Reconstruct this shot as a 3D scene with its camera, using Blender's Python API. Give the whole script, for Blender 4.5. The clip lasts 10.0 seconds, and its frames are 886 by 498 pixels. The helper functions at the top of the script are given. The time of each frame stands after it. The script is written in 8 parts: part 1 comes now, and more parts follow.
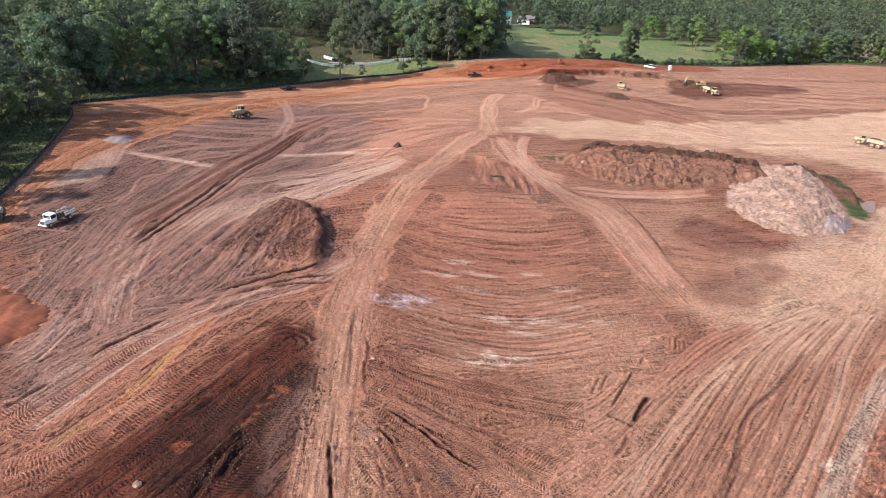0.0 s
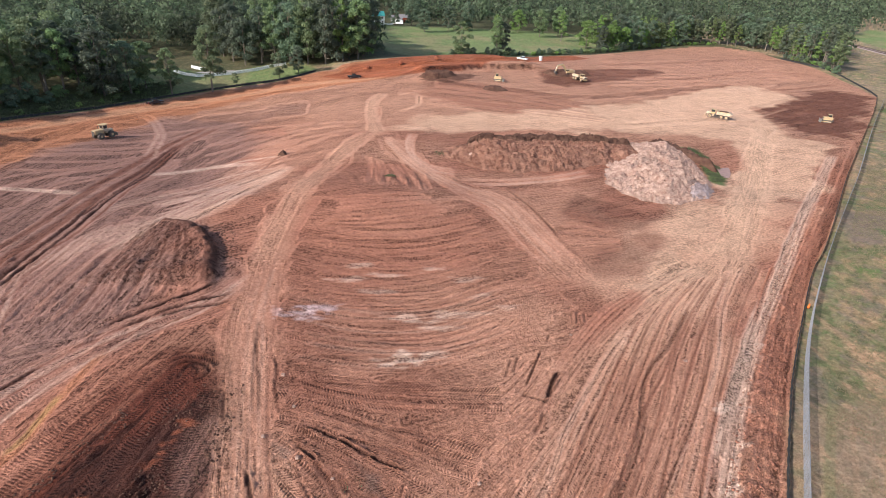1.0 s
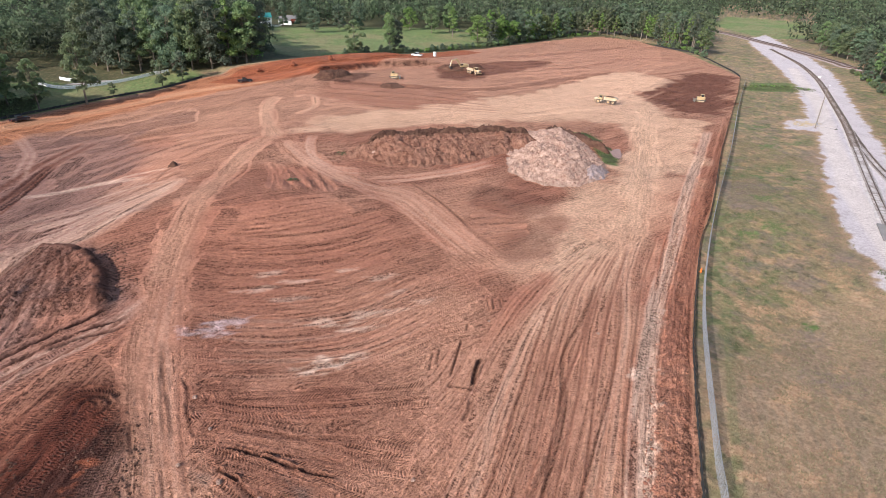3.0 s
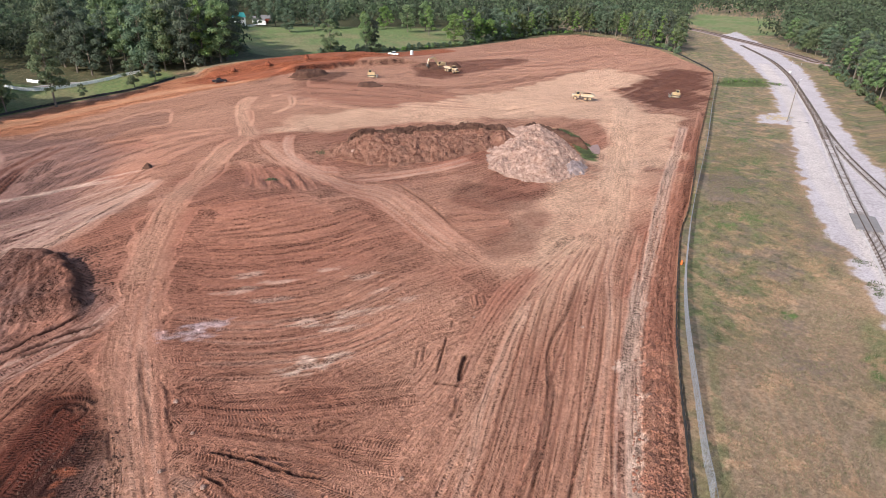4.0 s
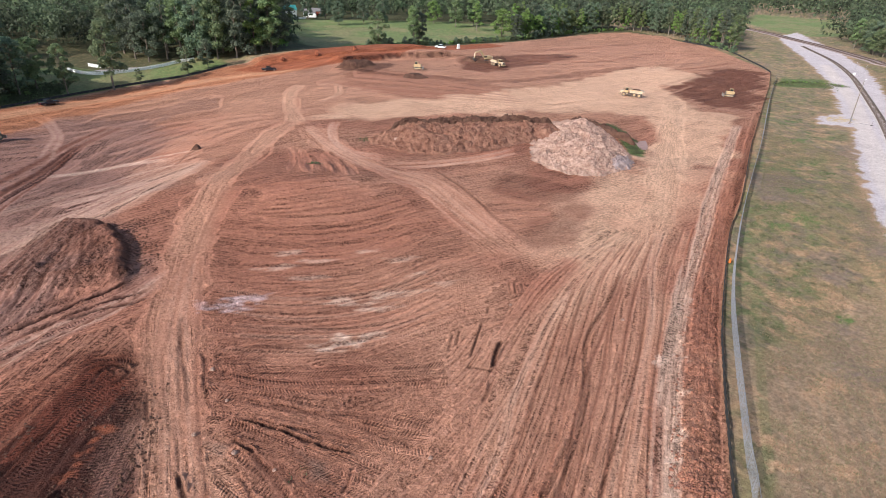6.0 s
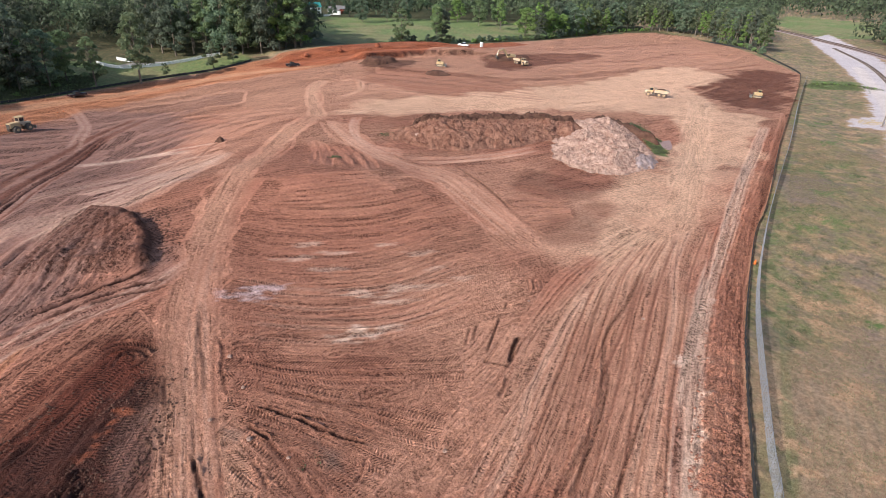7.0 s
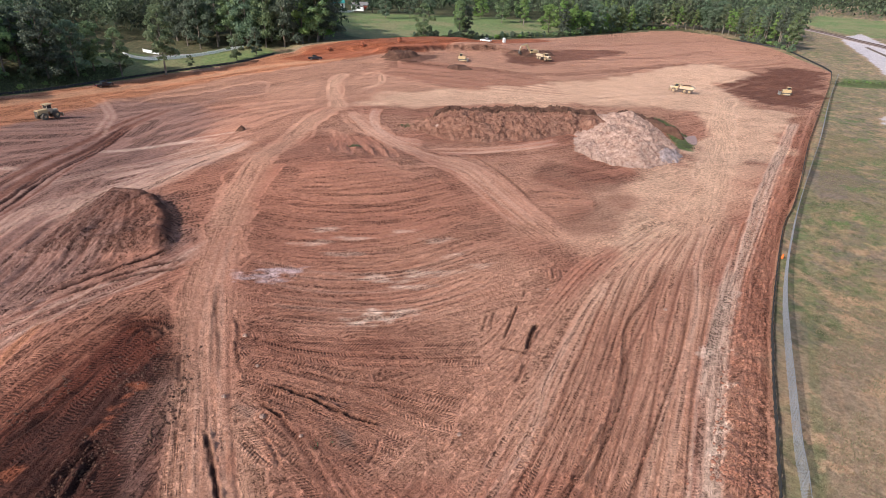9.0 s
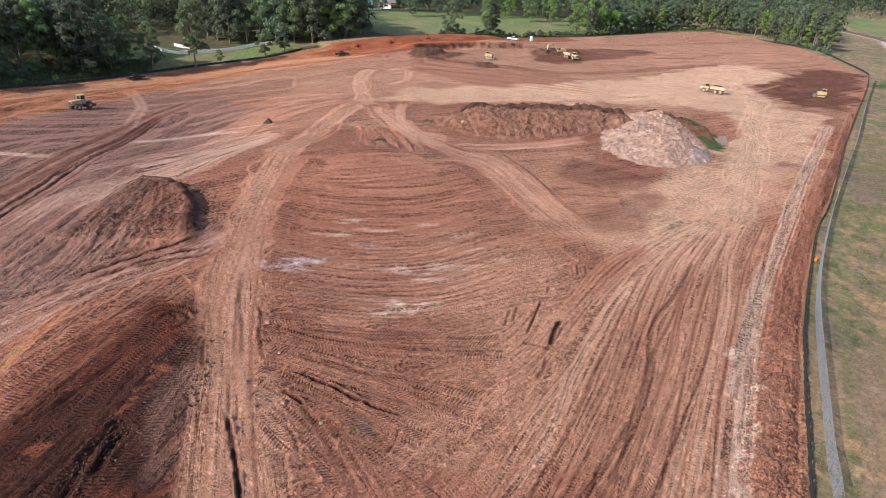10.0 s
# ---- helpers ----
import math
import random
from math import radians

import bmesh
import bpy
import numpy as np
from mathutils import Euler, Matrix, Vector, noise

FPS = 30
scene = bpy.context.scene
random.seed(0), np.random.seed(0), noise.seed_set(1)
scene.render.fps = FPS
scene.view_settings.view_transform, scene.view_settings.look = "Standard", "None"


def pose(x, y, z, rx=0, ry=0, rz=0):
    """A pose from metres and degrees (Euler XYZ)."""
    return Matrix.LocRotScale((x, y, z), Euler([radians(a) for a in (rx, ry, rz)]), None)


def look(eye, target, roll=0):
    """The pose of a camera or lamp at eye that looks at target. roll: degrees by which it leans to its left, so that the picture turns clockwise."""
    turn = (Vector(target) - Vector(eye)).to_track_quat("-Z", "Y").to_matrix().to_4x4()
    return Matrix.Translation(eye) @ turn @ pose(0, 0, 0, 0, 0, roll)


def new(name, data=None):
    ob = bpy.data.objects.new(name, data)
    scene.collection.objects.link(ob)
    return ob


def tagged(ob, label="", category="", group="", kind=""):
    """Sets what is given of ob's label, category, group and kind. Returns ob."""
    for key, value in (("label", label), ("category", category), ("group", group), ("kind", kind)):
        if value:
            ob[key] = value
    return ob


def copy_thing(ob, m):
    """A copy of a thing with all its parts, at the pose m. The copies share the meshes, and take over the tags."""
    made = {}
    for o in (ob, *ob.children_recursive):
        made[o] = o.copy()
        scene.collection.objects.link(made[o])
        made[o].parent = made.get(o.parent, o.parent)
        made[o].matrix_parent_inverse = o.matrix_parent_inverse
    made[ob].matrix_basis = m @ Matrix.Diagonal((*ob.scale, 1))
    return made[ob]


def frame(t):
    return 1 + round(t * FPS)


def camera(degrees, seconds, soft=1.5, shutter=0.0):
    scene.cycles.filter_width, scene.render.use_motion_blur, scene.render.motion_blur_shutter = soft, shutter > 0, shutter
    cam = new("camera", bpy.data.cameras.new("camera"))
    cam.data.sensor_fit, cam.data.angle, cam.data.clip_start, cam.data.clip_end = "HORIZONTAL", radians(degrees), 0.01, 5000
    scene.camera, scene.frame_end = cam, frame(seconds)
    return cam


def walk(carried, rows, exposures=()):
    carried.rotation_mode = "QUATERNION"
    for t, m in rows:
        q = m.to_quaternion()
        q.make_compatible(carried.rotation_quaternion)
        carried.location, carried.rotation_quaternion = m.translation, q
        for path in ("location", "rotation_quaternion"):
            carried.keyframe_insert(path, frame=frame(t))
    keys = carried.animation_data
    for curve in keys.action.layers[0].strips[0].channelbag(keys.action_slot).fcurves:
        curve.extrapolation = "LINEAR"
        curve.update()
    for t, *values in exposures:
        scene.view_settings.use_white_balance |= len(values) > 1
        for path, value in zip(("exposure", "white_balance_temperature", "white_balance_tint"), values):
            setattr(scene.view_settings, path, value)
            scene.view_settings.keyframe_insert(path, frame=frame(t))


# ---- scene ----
cam = camera(75.4, 10.0, soft=0.5)
PATH = [
    (0, (0.000, 0.000, 46.000), (0.000, 53.410, 18.662), 4.19),
    (0.5, (-0.217, 0.330, 46.002), (4.480, 53.668, 18.928), 3.56),
    (1, (-0.210, 0.307, 45.645), (10.242, 52.992, 18.904), 2.72),
    (1.5, (-0.180, 0.110, 45.437), (12.487, 52.336, 18.754), 2.50),
    (2, (-0.112, 0.141, 45.272), (14.873, 51.783, 18.655), 2.24),
    (2.5, (0.033, 0.355, 45.070), (17.527, 51.240, 18.523), 1.91),
    (4, (-0.344, 1.096, 44.251), (20.857, 50.586, 17.768), 1.57),
    (4.5, (-0.364, 1.101, 43.619), (21.326, 50.378, 17.136), 1.45),
    (5, (-0.442, 1.075, 42.971), (21.030, 50.433, 16.460), 1.48),
    (5.5, (-0.352, 0.973, 42.542), (18.906, 51.163, 15.894), 1.79),
    (7, (-0.259, 1.067, 41.143), (15.274, 52.431, 14.303), 2.37),
    (7.5, (-0.186, 1.027, 40.713), (14.188, 52.704, 13.827), 2.47),
    (8, (-0.113, 1.033, 40.178), (14.002, 52.773, 13.275), 2.45),
    (8.5, (-0.128, 1.004, 39.594), (13.923, 52.764, 12.695), 2.46),
    (9, (-0.081, 1.064, 39.003), (13.559, 52.912, 12.064), 2.49),
    (9.5, (-0.089, 1.102, 38.486), (12.570, 53.173, 11.498), 2.64),
    (10, (-0.347, 1.192, 37.949), (11.134, 53.506, 10.905), 2.78),
]
walk(cam, [(t, look(e, g, r)) for t, e, g, r in PATH], [(0, 0.60), (0.5, 0.55), (1, 0.52), (2.5, 0.51), (4, 0.42), (5.5, 0.40), (10, 0.40)])

# ---- light ----
SUN_AZIMUTH, SUN_HEIGHT = 243.0, 31.0
world = bpy.data.worlds.new("sky")
world.use_nodes = True
scene.world = world
sky = world.node_tree.nodes.new("ShaderNodeTexSky")
sky.sky_type, sky.sun_disc = "NISHITA", False
sky.sun_elevation, sky.sun_rotation = radians(SUN_HEIGHT), radians(SUN_AZIMUTH)
sky.air_density, sky.dust_density = 1.0, 1.6
back = world.node_tree.nodes["Background"]
back.inputs["Strength"].default_value = 0.16
world.node_tree.links.new(sky.outputs[0], back.inputs["Color"])
sun = new("sun", bpy.data.lights.new("sun", "SUN"))
sun.data.energy, sun.data.angle, sun.data.color = 4.6, radians(0.55), (1.0, 0.955, 0.905)
az, el = radians(SUN_AZIMUTH), radians(SUN_HEIGHT)
sun.matrix_world = look((-300 * math.sin(-az), 300 * math.cos(az), 300 * math.tan(el)), (0, 0, 0))


# ---- materials ----
def material(name, colour, rough=0.8, metal=0.0, vary=0.25, grain=6.0, bump=0.2, coarse=0.7, spec=0.4):
    """A surface with blotches at two scales and a fine relief."""
    m = bpy.data.materials.new(name)
    m.use_nodes = True
    n, l = m.node_tree.nodes, m.node_tree.links
    b = n["Principled BSDF"]
    b.inputs["Roughness"].default_value, b.inputs["Metallic"].default_value = rough, metal
    b.inputs["Specular IOR Level"].default_value = spec
    co = n.new("ShaderNodeTexCoord")
    a, c = n.new("ShaderNodeTexNoise"), n.new("ShaderNodeTexNoise")
    a.inputs["Scale"].default_value, a.inputs["Detail"].default_value = coarse, 4
    c.inputs["Scale"].default_value, c.inputs["Detail"].default_value = grain, 5
    l.new(co.outputs["Object"], a.inputs["Vector"]), l.new(co.outputs["Object"], c.inputs["Vector"])
    add = n.new("ShaderNodeMath")
    l.new(a.outputs["Fac"], add.inputs[0]), l.new(c.outputs["Fac"], add.inputs[1])
    rng = n.new("ShaderNodeMapRange")
    rng.inputs[1].default_value, rng.inputs[2].default_value = 0.6, 1.4
    rng.inputs[3].default_value, rng.inputs[4].default_value = 1 - vary, 1 + vary
    l.new(add.outputs[0], rng.inputs[0])
    mul = n.new("ShaderNodeVectorMath")
    mul.operation = "SCALE"
    mul.inputs[0].default_value = colour
    l.new(rng.outputs[0], mul.inputs["Scale"])
    l.new(mul.outputs[0], b.inputs["Base Color"])
    if bump:
        bp = n.new("ShaderNodeBump")
        bp.inputs["Strength"].default_value, bp.inputs["Distance"].default_value = bump, 0.05
        l.new(c.outputs["Fac"], bp.inputs["Height"]), l.new(bp.outputs[0], b.inputs["Normal"])
    return m


def mottled(name, dark, light, scale):
    """Broken soil or rubble: two tones in patches, a coarse relief."""
    m = bpy.data.materials.new(name)
    m.use_nodes = True
    n, l = m.node_tree.nodes, m.node_tree.links
    b = n["Principled BSDF"]
    b.inputs["Roughness"].default_value, b.inputs["Specular IOR Level"].default_value = 0.95, 0.15
    co = n.new("ShaderNodeTexCoord").outputs["Object"]
    a, c = n.new("ShaderNodeTexNoise"), n.new("ShaderNodeTexNoise")
    for k, sc, de in ((a, scale, 8), (c, 2.4, 7)):
        k.inputs["Scale"].default_value, k.inputs["Detail"].default_value, k.inputs["Roughness"].default_value = sc, de, 0.7
        l.new(co, k.inputs["Vector"])
    ramp = n.new("ShaderNodeMapRange")
    ramp.inputs[1].default_value, ramp.inputs[2].default_value = 0.36, 0.64
    l.new(a.outputs["Fac"], ramp.inputs[0])
    mix = n.new("ShaderNodeMixRGB")
    mix.inputs[1].default_value, mix.inputs[2].default_value = (*dark, 1), (*light, 1)
    l.new(ramp.outputs[0], mix.inputs[0]), l.new(mix.outputs[0], b.inputs["Base Color"])
    bp = n.new("ShaderNodeBump")
    bp.inputs["Strength"].default_value, bp.inputs["Distance"].default_value = 1.0, 0.7
    l.new(c.outputs["Fac"], bp.inputs["Height"]), l.new(bp.outputs[0], b.inputs["Normal"])
    return m


def leaf_material(name, low, high):
    """Foliage whose clumps differ in tone; a little light comes through."""
    m = bpy.data.materials.new(name)
    m.use_nodes = True
    n, l = m.node_tree.nodes, m.node_tree.links
    b = n["Principled BSDF"]
    b.inputs["Roughness"].default_value, b.inputs["Specular IOR Level"].default_value = 0.6, 0.25
    g, o = n.new("ShaderNodeNewGeometry"), n.new("ShaderNodeObjectInfo")
    mix = n.new("ShaderNodeMixRGB")
    mix.inputs[1].default_value, mix.inputs[2].default_value = (*low, 1), (*high, 1)
    l.new(g.outputs["Random Per Island"], mix.inputs[0])
    hue = n.new("ShaderNodeHueSaturation")
    for k, (lo, hi) in (("Hue", (0.475, 0.52)), ("Value", (0.7, 1.35)), ("Saturation", (0.8, 1.1))):
        r = n.new("ShaderNodeMapRange")
        r.inputs[3].default_value, r.inputs[4].default_value = lo, hi
        l.new(o.outputs["Random"], r.inputs[0]), l.new(r.outputs[0], hue.inputs[k])
    l.new(mix.outputs[0], hue.inputs["Color"]), l.new(hue.outputs[0], b.inputs["Base Color"])
    t = n.new("ShaderNodeBsdfTranslucent")
    l.new(hue.outputs[0], t.inputs["Color"])
    s = n.new("ShaderNodeMixShader")
    s.inputs[0].default_value = 0.5
    l.new(b.outputs[0], s.inputs[1]), l.new(t.outputs[0], s.inputs[2])
    l.new(s.outputs[0], n["Material Output"].inputs["Surface"])
    return m


LEAF = leaf_material("leaf_green", (0.115, 0.165, 0.085), (0.225, 0.285, 0.135))
LEAF_DARK = leaf_material("leaf_dark_green", (0.09, 0.125, 0.088), (0.175, 0.22, 0.14))
LEAF_BRIGHT = leaf_material("leaf_bright_green", (0.125, 0.195, 0.06), (0.23, 0.32, 0.105))
BARK = material("bark", (0.16, 0.13, 0.105), 0.95, 0, 0.4, 3, 0.5)
BARK_PALE = material("pale_bark", (0.17, 0.14, 0.115), 0.95, 0, 0.35, 3, 0.4)
YELLOW = material("yellow_machine_paint", (0.44, 0.31, 0.17), 0.6, 0, 0.25, 3, 0.05)
YELLOW_DUSTY = material("dusty_yellow_paint", (0.44, 0.34, 0.245), 0.85, 0, 0.3, 3, 0.1)
STEEL = material("worn_dark_steel", (0.10, 0.085, 0.075), 0.6, 0.4, 0.4, 5, 0.2)
STEEL_BRIGHT = material("scoured_blade_steel", (0.42, 0.38, 0.34), 0.4, 0.7, 0.3, 5, 0.1)
RUBBER = material("dusty_rubber", (0.12, 0.088, 0.072), 0.9, 0, 0.4, 8, 0.3)
WHITE_PAINT = material("white_paint", (0.78, 0.78, 0.76), 0.4, 0, 0.08, 2, 0.0)
BLACK_PAINT = material("black_paint", (0.012, 0.014, 0.022), 0.25, 0, 0.2, 2, 0.0, spec=0.6)
GLASS = material("dark_cab_glass", (0.02, 0.026, 0.03), 0.08, 0, 0.1, 2, 0.0, spec=0.8)
LAMP_GLASS = material("lamp_lens", (0.7, 0.68, 0.62), 0.2, 0, 0.1, 2, 0.0)
RED_LENS = material("red_tail_lens", (0.35, 0.02, 0.02), 0.3, 0, 0.1, 2, 0.0)
CHROME = material("chrome", (0.6, 0.6, 0.6), 0.25, 1.0, 0.1, 2, 0.0)
TIMBER = material("weathered_timber", (0.24, 0.17, 0.11), 0.9, 0, 0.4, 4, 0.4)
SLEEPER = material("creosoted_timber", (0.115, 0.085, 0.07), 0.95, 0, 0.4, 4, 0.4)
RAIL = material("rusty_rail", (0.10, 0.055, 0.04), 0.7, 0.3, 0.3, 6, 0.2)
RAIL_TOP = material("dull_rail_head", (0.12, 0.085, 0.07), 0.55, 0.3, 0.2, 6, 0.0)
BALLAST_PALE = material("limestone_ballast", (0.42, 0.375, 0.365), 0.95, 0, 0.35, 9, 0.9)
BALLAST_BROWN = material("rust_stained_ballast", (0.27, 0.21, 0.20), 0.95, 0, 0.4, 9, 0.9)
ASPHALT = material("worn_asphalt", (0.20, 0.18, 0.175), 0.9, 0, 0.25, 6, 0.4)
FABRIC_BLACK = material("black_silt_fabric", (0.018, 0.018, 0.018), 0.8, 0, 0.3, 5, 0.2)
GALVANISED = material("galvanised_steel", (0.27, 0.27, 0.29), 0.45, 0.5, 0.2, 4, 0.05)
POLE_GREY = material("weathered_pole", (0.19, 0.16, 0.135), 0.85, 0, 0.3, 4, 0.2)
VINYL = material("white_vinyl", (0.8, 0.8, 0.78), 0.5, 0, 0.06, 2, 0.0)
TEAL_ROOF = material("teal_metal_roof", (0.05, 0.27, 0.24), 0.45, 0.2, 0.15, 2, 0.05)
SIDING = material("white_siding", (0.72, 0.72, 0.68), 0.7, 0, 0.1, 2, 0.1)
GREY_ROOF = material("grey_shingle_roof", (0.16, 0.15, 0.15), 0.9, 0, 0.3, 4, 0.3)
RED_SHED = material("red_barn_paint", (0.30, 0.06, 0.04), 0.8, 0, 0.25, 2, 0.1)
DRIVE = material("pale_driveway", (0.33, 0.29, 0.27), 0.95, 0, 0.3, 2, 0.4)
SPOIL = mottled("brown_spoil", (0.17, 0.072, 0.048), (0.34, 0.178, 0.125), 0.5)
SPOIL_DARK = mottled("damp_dark_spoil", (0.075, 0.036, 0.026), (0.16, 0.085, 0.06), 0.5)
RUBBLE = mottled("pale_rubble", (0.28, 0.155, 0.118), (0.55, 0.375, 0.30), 0.7)
RUBBLE_GREY = mottled("grey_rubble", (0.25, 0.18, 0.17), (0.44, 0.345, 0.335), 0.6)
CLAY_CLOD = material("red_clay_clod", (0.22, 0.09, 0.058), 0.95, 0, 0.4, 3, 0.8)
CLAY_RED = material("bright_red_clay", (0.22, 0.066, 0.033), 0.95, 0, 0.4, 2, 0.8)
WATER = material("muddy_water", (0.27, 0.165, 0.14), 0.6, 0, 0.25, 1, 0.0, spec=0.4)
ORANGE_PLASTIC = material("orange_plastic", (0.75, 0.16, 0.03), 0.6, 0, 0.1, 3, 0.0)
GRASS_BLADE = leaf_material("grass_blade", (0.15, 0.145, 0.07), (0.34, 0.27, 0.16))
WEED_LEAF = leaf_material("weed_leaf", (0.085, 0.11, 0.048), (0.155, 0.175, 0.085))

# ---- lie of the land ----
# Lie of the land: a gently tilted plane with broad swells and hollows (centre x, y, rise, spread x, spread y)
SWELLS = [(-52, 214, -7.5, 33, 46), (-36, 146, -2.4, 12, 14), (4, 108, 4.2, 19, 12), (-22, 84, 1.5, 15, 18),
          (-15, 53, 0.8, 12, 12), (8, 158, 1.1, 12, 14), (75, 50, -1.6, 13, 15), (106, 94, 1.6, 14, 12),
          (104, 128, -1.4, 12, 16), (68, 288, 3.2, 48, 17), (165, 198, -1.6, 26, 20), (286, 299, 2.5, 26, 30),
          (240, 390, -2.5, 55, 40), (10, 60, -0.5, 9, 8), (7, 41, -1.1, 8, 7), (26, 54, -0.6, 8, 8),
          (-80, 242, 2.6, 22, 22), (42, 253, 2.0, 14, 12)]


def land(x, y):
    """Height of the ground without its small features; takes numbers or arrays."""
    x, y = np.asarray(x, float), np.asarray(y, float)
    xs = 350 * np.tanh(x / 350)
    ys = 500 * np.tanh(y / 500)
    z = -0.012 * xs + 0.006 * ys
    for cx, cy, rise, sx, sy in SWELLS:
        z = z + rise * np.exp(-0.5 * (((x - cx) / sx) ** 2 + ((y - cy) / sy) ** 2))
    return z


# ---- the ground ----
TABLE = np.random.RandomState(5).rand(256, 256)


def vnoise(x, y, seed=0):
    """Smooth noise, 0 to 1."""
    x, y = x + seed * 17.31, y + seed * 9.77
    i, j = np.floor(x).astype(int), np.floor(y).astype(int)
    u, v = x - i, y - j
    u, v = u * u * (3 - 2 * u), v * v * (3 - 2 * v)
    a, b = TABLE[i & 255, j & 255], TABLE[(i + 1) & 255, j & 255]
    c, d = TABLE[i & 255, (j + 1) & 255], TABLE[(i + 1) & 255, (j + 1) & 255]
    return (a * (1 - u) + b * u) * (1 - v) + (c * (1 - u) + d * u) * v


def fbm(x, y, seed=0, octaves=4):
    return sum(vnoise(x * 2 ** k, y * 2 ** k, seed + k) * 0.5 ** k for k in range(octaves)) / (2 - 0.5 ** (octaves - 1))


def smooth(a, b, v):
    t = np.clip((v - a) / (b - a), 0, 1)
    return t * t * (3 - 2 * t)


def rounded(points, steps=4):
    """A line through the points without corners."""
    p = np.array([points[0], *points, points[-1]], float)
    out = []
    for k in range(1, len(p) - 2):
        for t in np.arange(steps) / steps:
            out.append(0.5 * (2 * p[k] + (p[k + 1] - p[k - 1]) * t + (2 * p[k - 1] - 5 * p[k] + 4 * p[k + 1] - p[k + 2]) * t * t
                              + (3 * p[k] - p[k - 1] - 3 * p[k + 1] + p[k + 2]) * t ** 3))
    out.append(p[-1])
    return np.array(out)


def along(x, y, line):
    """For points: distance along a line, and signed distance from it."""
    best, s_out, d_out, total = np.full(x.shape, 1e9), np.zeros(x.shape), np.zeros(x.shape), 0.0
    for (ax, ay), (bx, by) in zip(line[:-1], line[1:]):
        length = math.hypot(bx - ax, by - ay)
        if length < 1e-6:
            continue
        ux, uy = (bx - ax) / length, (by - ay) / length
        s = np.clip((x - ax) * ux + (y - ay) * uy, 0, length)
        dx, dy = x - ax - s * ux, y - ay - s * uy
        q = dx * dx + dy * dy
        near = q < best
        best = np.where(near, q, best)
        s_out = np.where(near, total + s, s_out)
        d_out = np.where(near, np.sqrt(q) * np.sign(dx * -uy + dy * ux), d_out)
        total += length
    return s_out, d_out, total


def inside(x, y, poly):
    """Signed distance to a closed outline, positive within."""
    best, odd = np.full(np.shape(x), 1e9), np.zeros(np.shape(x), bool)
    for (ax, ay), (bx, by) in zip(poly, poly[1:] + poly[:1]):
        ex, ey = bx - ax, by - ay
        t = np.clip(((x - ax) * ex + (y - ay) * ey) / max(ex * ex + ey * ey, 1e-9), 0, 1)
        best = np.minimum(best, (x - ax - t * ex) ** 2 + (y - ay - t * ey) ** 2)
        if ay != by:
            odd ^= ((ay > y) != (by > y)) & (x < ex * (y - ay) / ey + ax)
    return np.where(odd, 1, -1) * np.sqrt(best)


CLAY, CLAYTAN, TAN = (0.405, 0.172, 0.112), (0.525, 0.275, 0.182), (0.70, 0.435, 0.295)
MAUVE, PALE, WHITE = (0.305, 0.166, 0.131), (0.60, 0.39, 0.295), (0.78, 0.555, 0.435)
# DARK: wet fill, and also shade painted into ruts, crevices and steep faces
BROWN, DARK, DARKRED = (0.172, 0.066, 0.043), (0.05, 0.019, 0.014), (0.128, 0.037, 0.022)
ORANGE, ORANGE_PALE, RED, OCHRE = (0.49, 0.20, 0.105), (0.55, 0.29, 0.17), (0.37, 0.112, 0.055), (0.44, 0.27, 0.10)
UMBER = (0.25, 0.096, 0.060)
LILAC = (0.57, 0.385, 0.365)
GRAVEL, GRAVEL_ROAD = (0.52, 0.455, 0.465), (0.60, 0.515, 0.48)
TURF, DRY, LAWN, FLOOR = (0.150, 0.160, 0.072), (0.33, 0.225, 0.145), (0.15, 0.195, 0.075), (0.06, 0.068, 0.032)
BARE, VIVID, DEAD = (0.46, 0.28, 0.17), (0.115, 0.165, 0.055), (0.20, 0.145, 0.12)

SITE = [(-55, -120), (-66, 40), (-81.5, 94.8), (-84.2, 103.2), (-87.4, 112.9), (-93.1, 128.3), (-101.9, 150.3), (-107.6, 159.8),
        (-101.2, 171.5), (-89.6, 191.6), (-73.9, 212.9), (-63.0, 227.0), (-48.3, 242.9), (-35.3, 250.8), (-21.2, 256.0), (-7.0, 266.7),
        (11.0, 275.0), (38.5, 287.0), (56.8, 303.3), (113, 324.2), (157.6, 345.2), (225.9, 396.0), (265.2, 413.0), (287.8, 416.2),
        (303.2, 386.7), (276.8, 318.0), (256.4, 252), (246.0, 229.3), (221.4, 205.3), (183.4, 170.5), (140.4, 131.0),
        (93.0, 86.0), (83.1, 77.5), (76.1, 70.6), (58.7, 52.4), (46.6, 38.6), (36.5, 26.3), (10, -10), (-10, -120)]
MEADOW = [(40, 296), (58, 310), (113, 332), (158, 353), (200, 390), (190, 452), (150, 462), (30, 470), (22, 400), (28, 330)]
LAWN_NEAR = [(-70, 226), (-48, 244), (-21, 258), (-8, 270), (-14, 292), (-34, 281), (-52, 266), (-66, 272), (-84, 262), (-90, 236)]
GRAVEL_AREA = [(60, -10), (88.1, 40.2), (106.1, 60.6), (103.1, 59.0), (120.9, 79.0), (147.5, 102.7), (184.4, 134.4), (176.9, 139.8), (186.1, 148.9), (200.1, 151.8), (258.2, 206.5), (310.1, 269.3), (389.4, 362.1), (412, 384), (453.9, 405.7), (374.9, 301.3), (309.7, 226.9), (217.1, 142.3), (182.1, 110.2), (156.6, 82.9), (128, 42), (100, 0), (80, -30)]
FIELD_FAR = [(425, 380), (470, 375), (640, 520), (600, 600), (480, 500)]
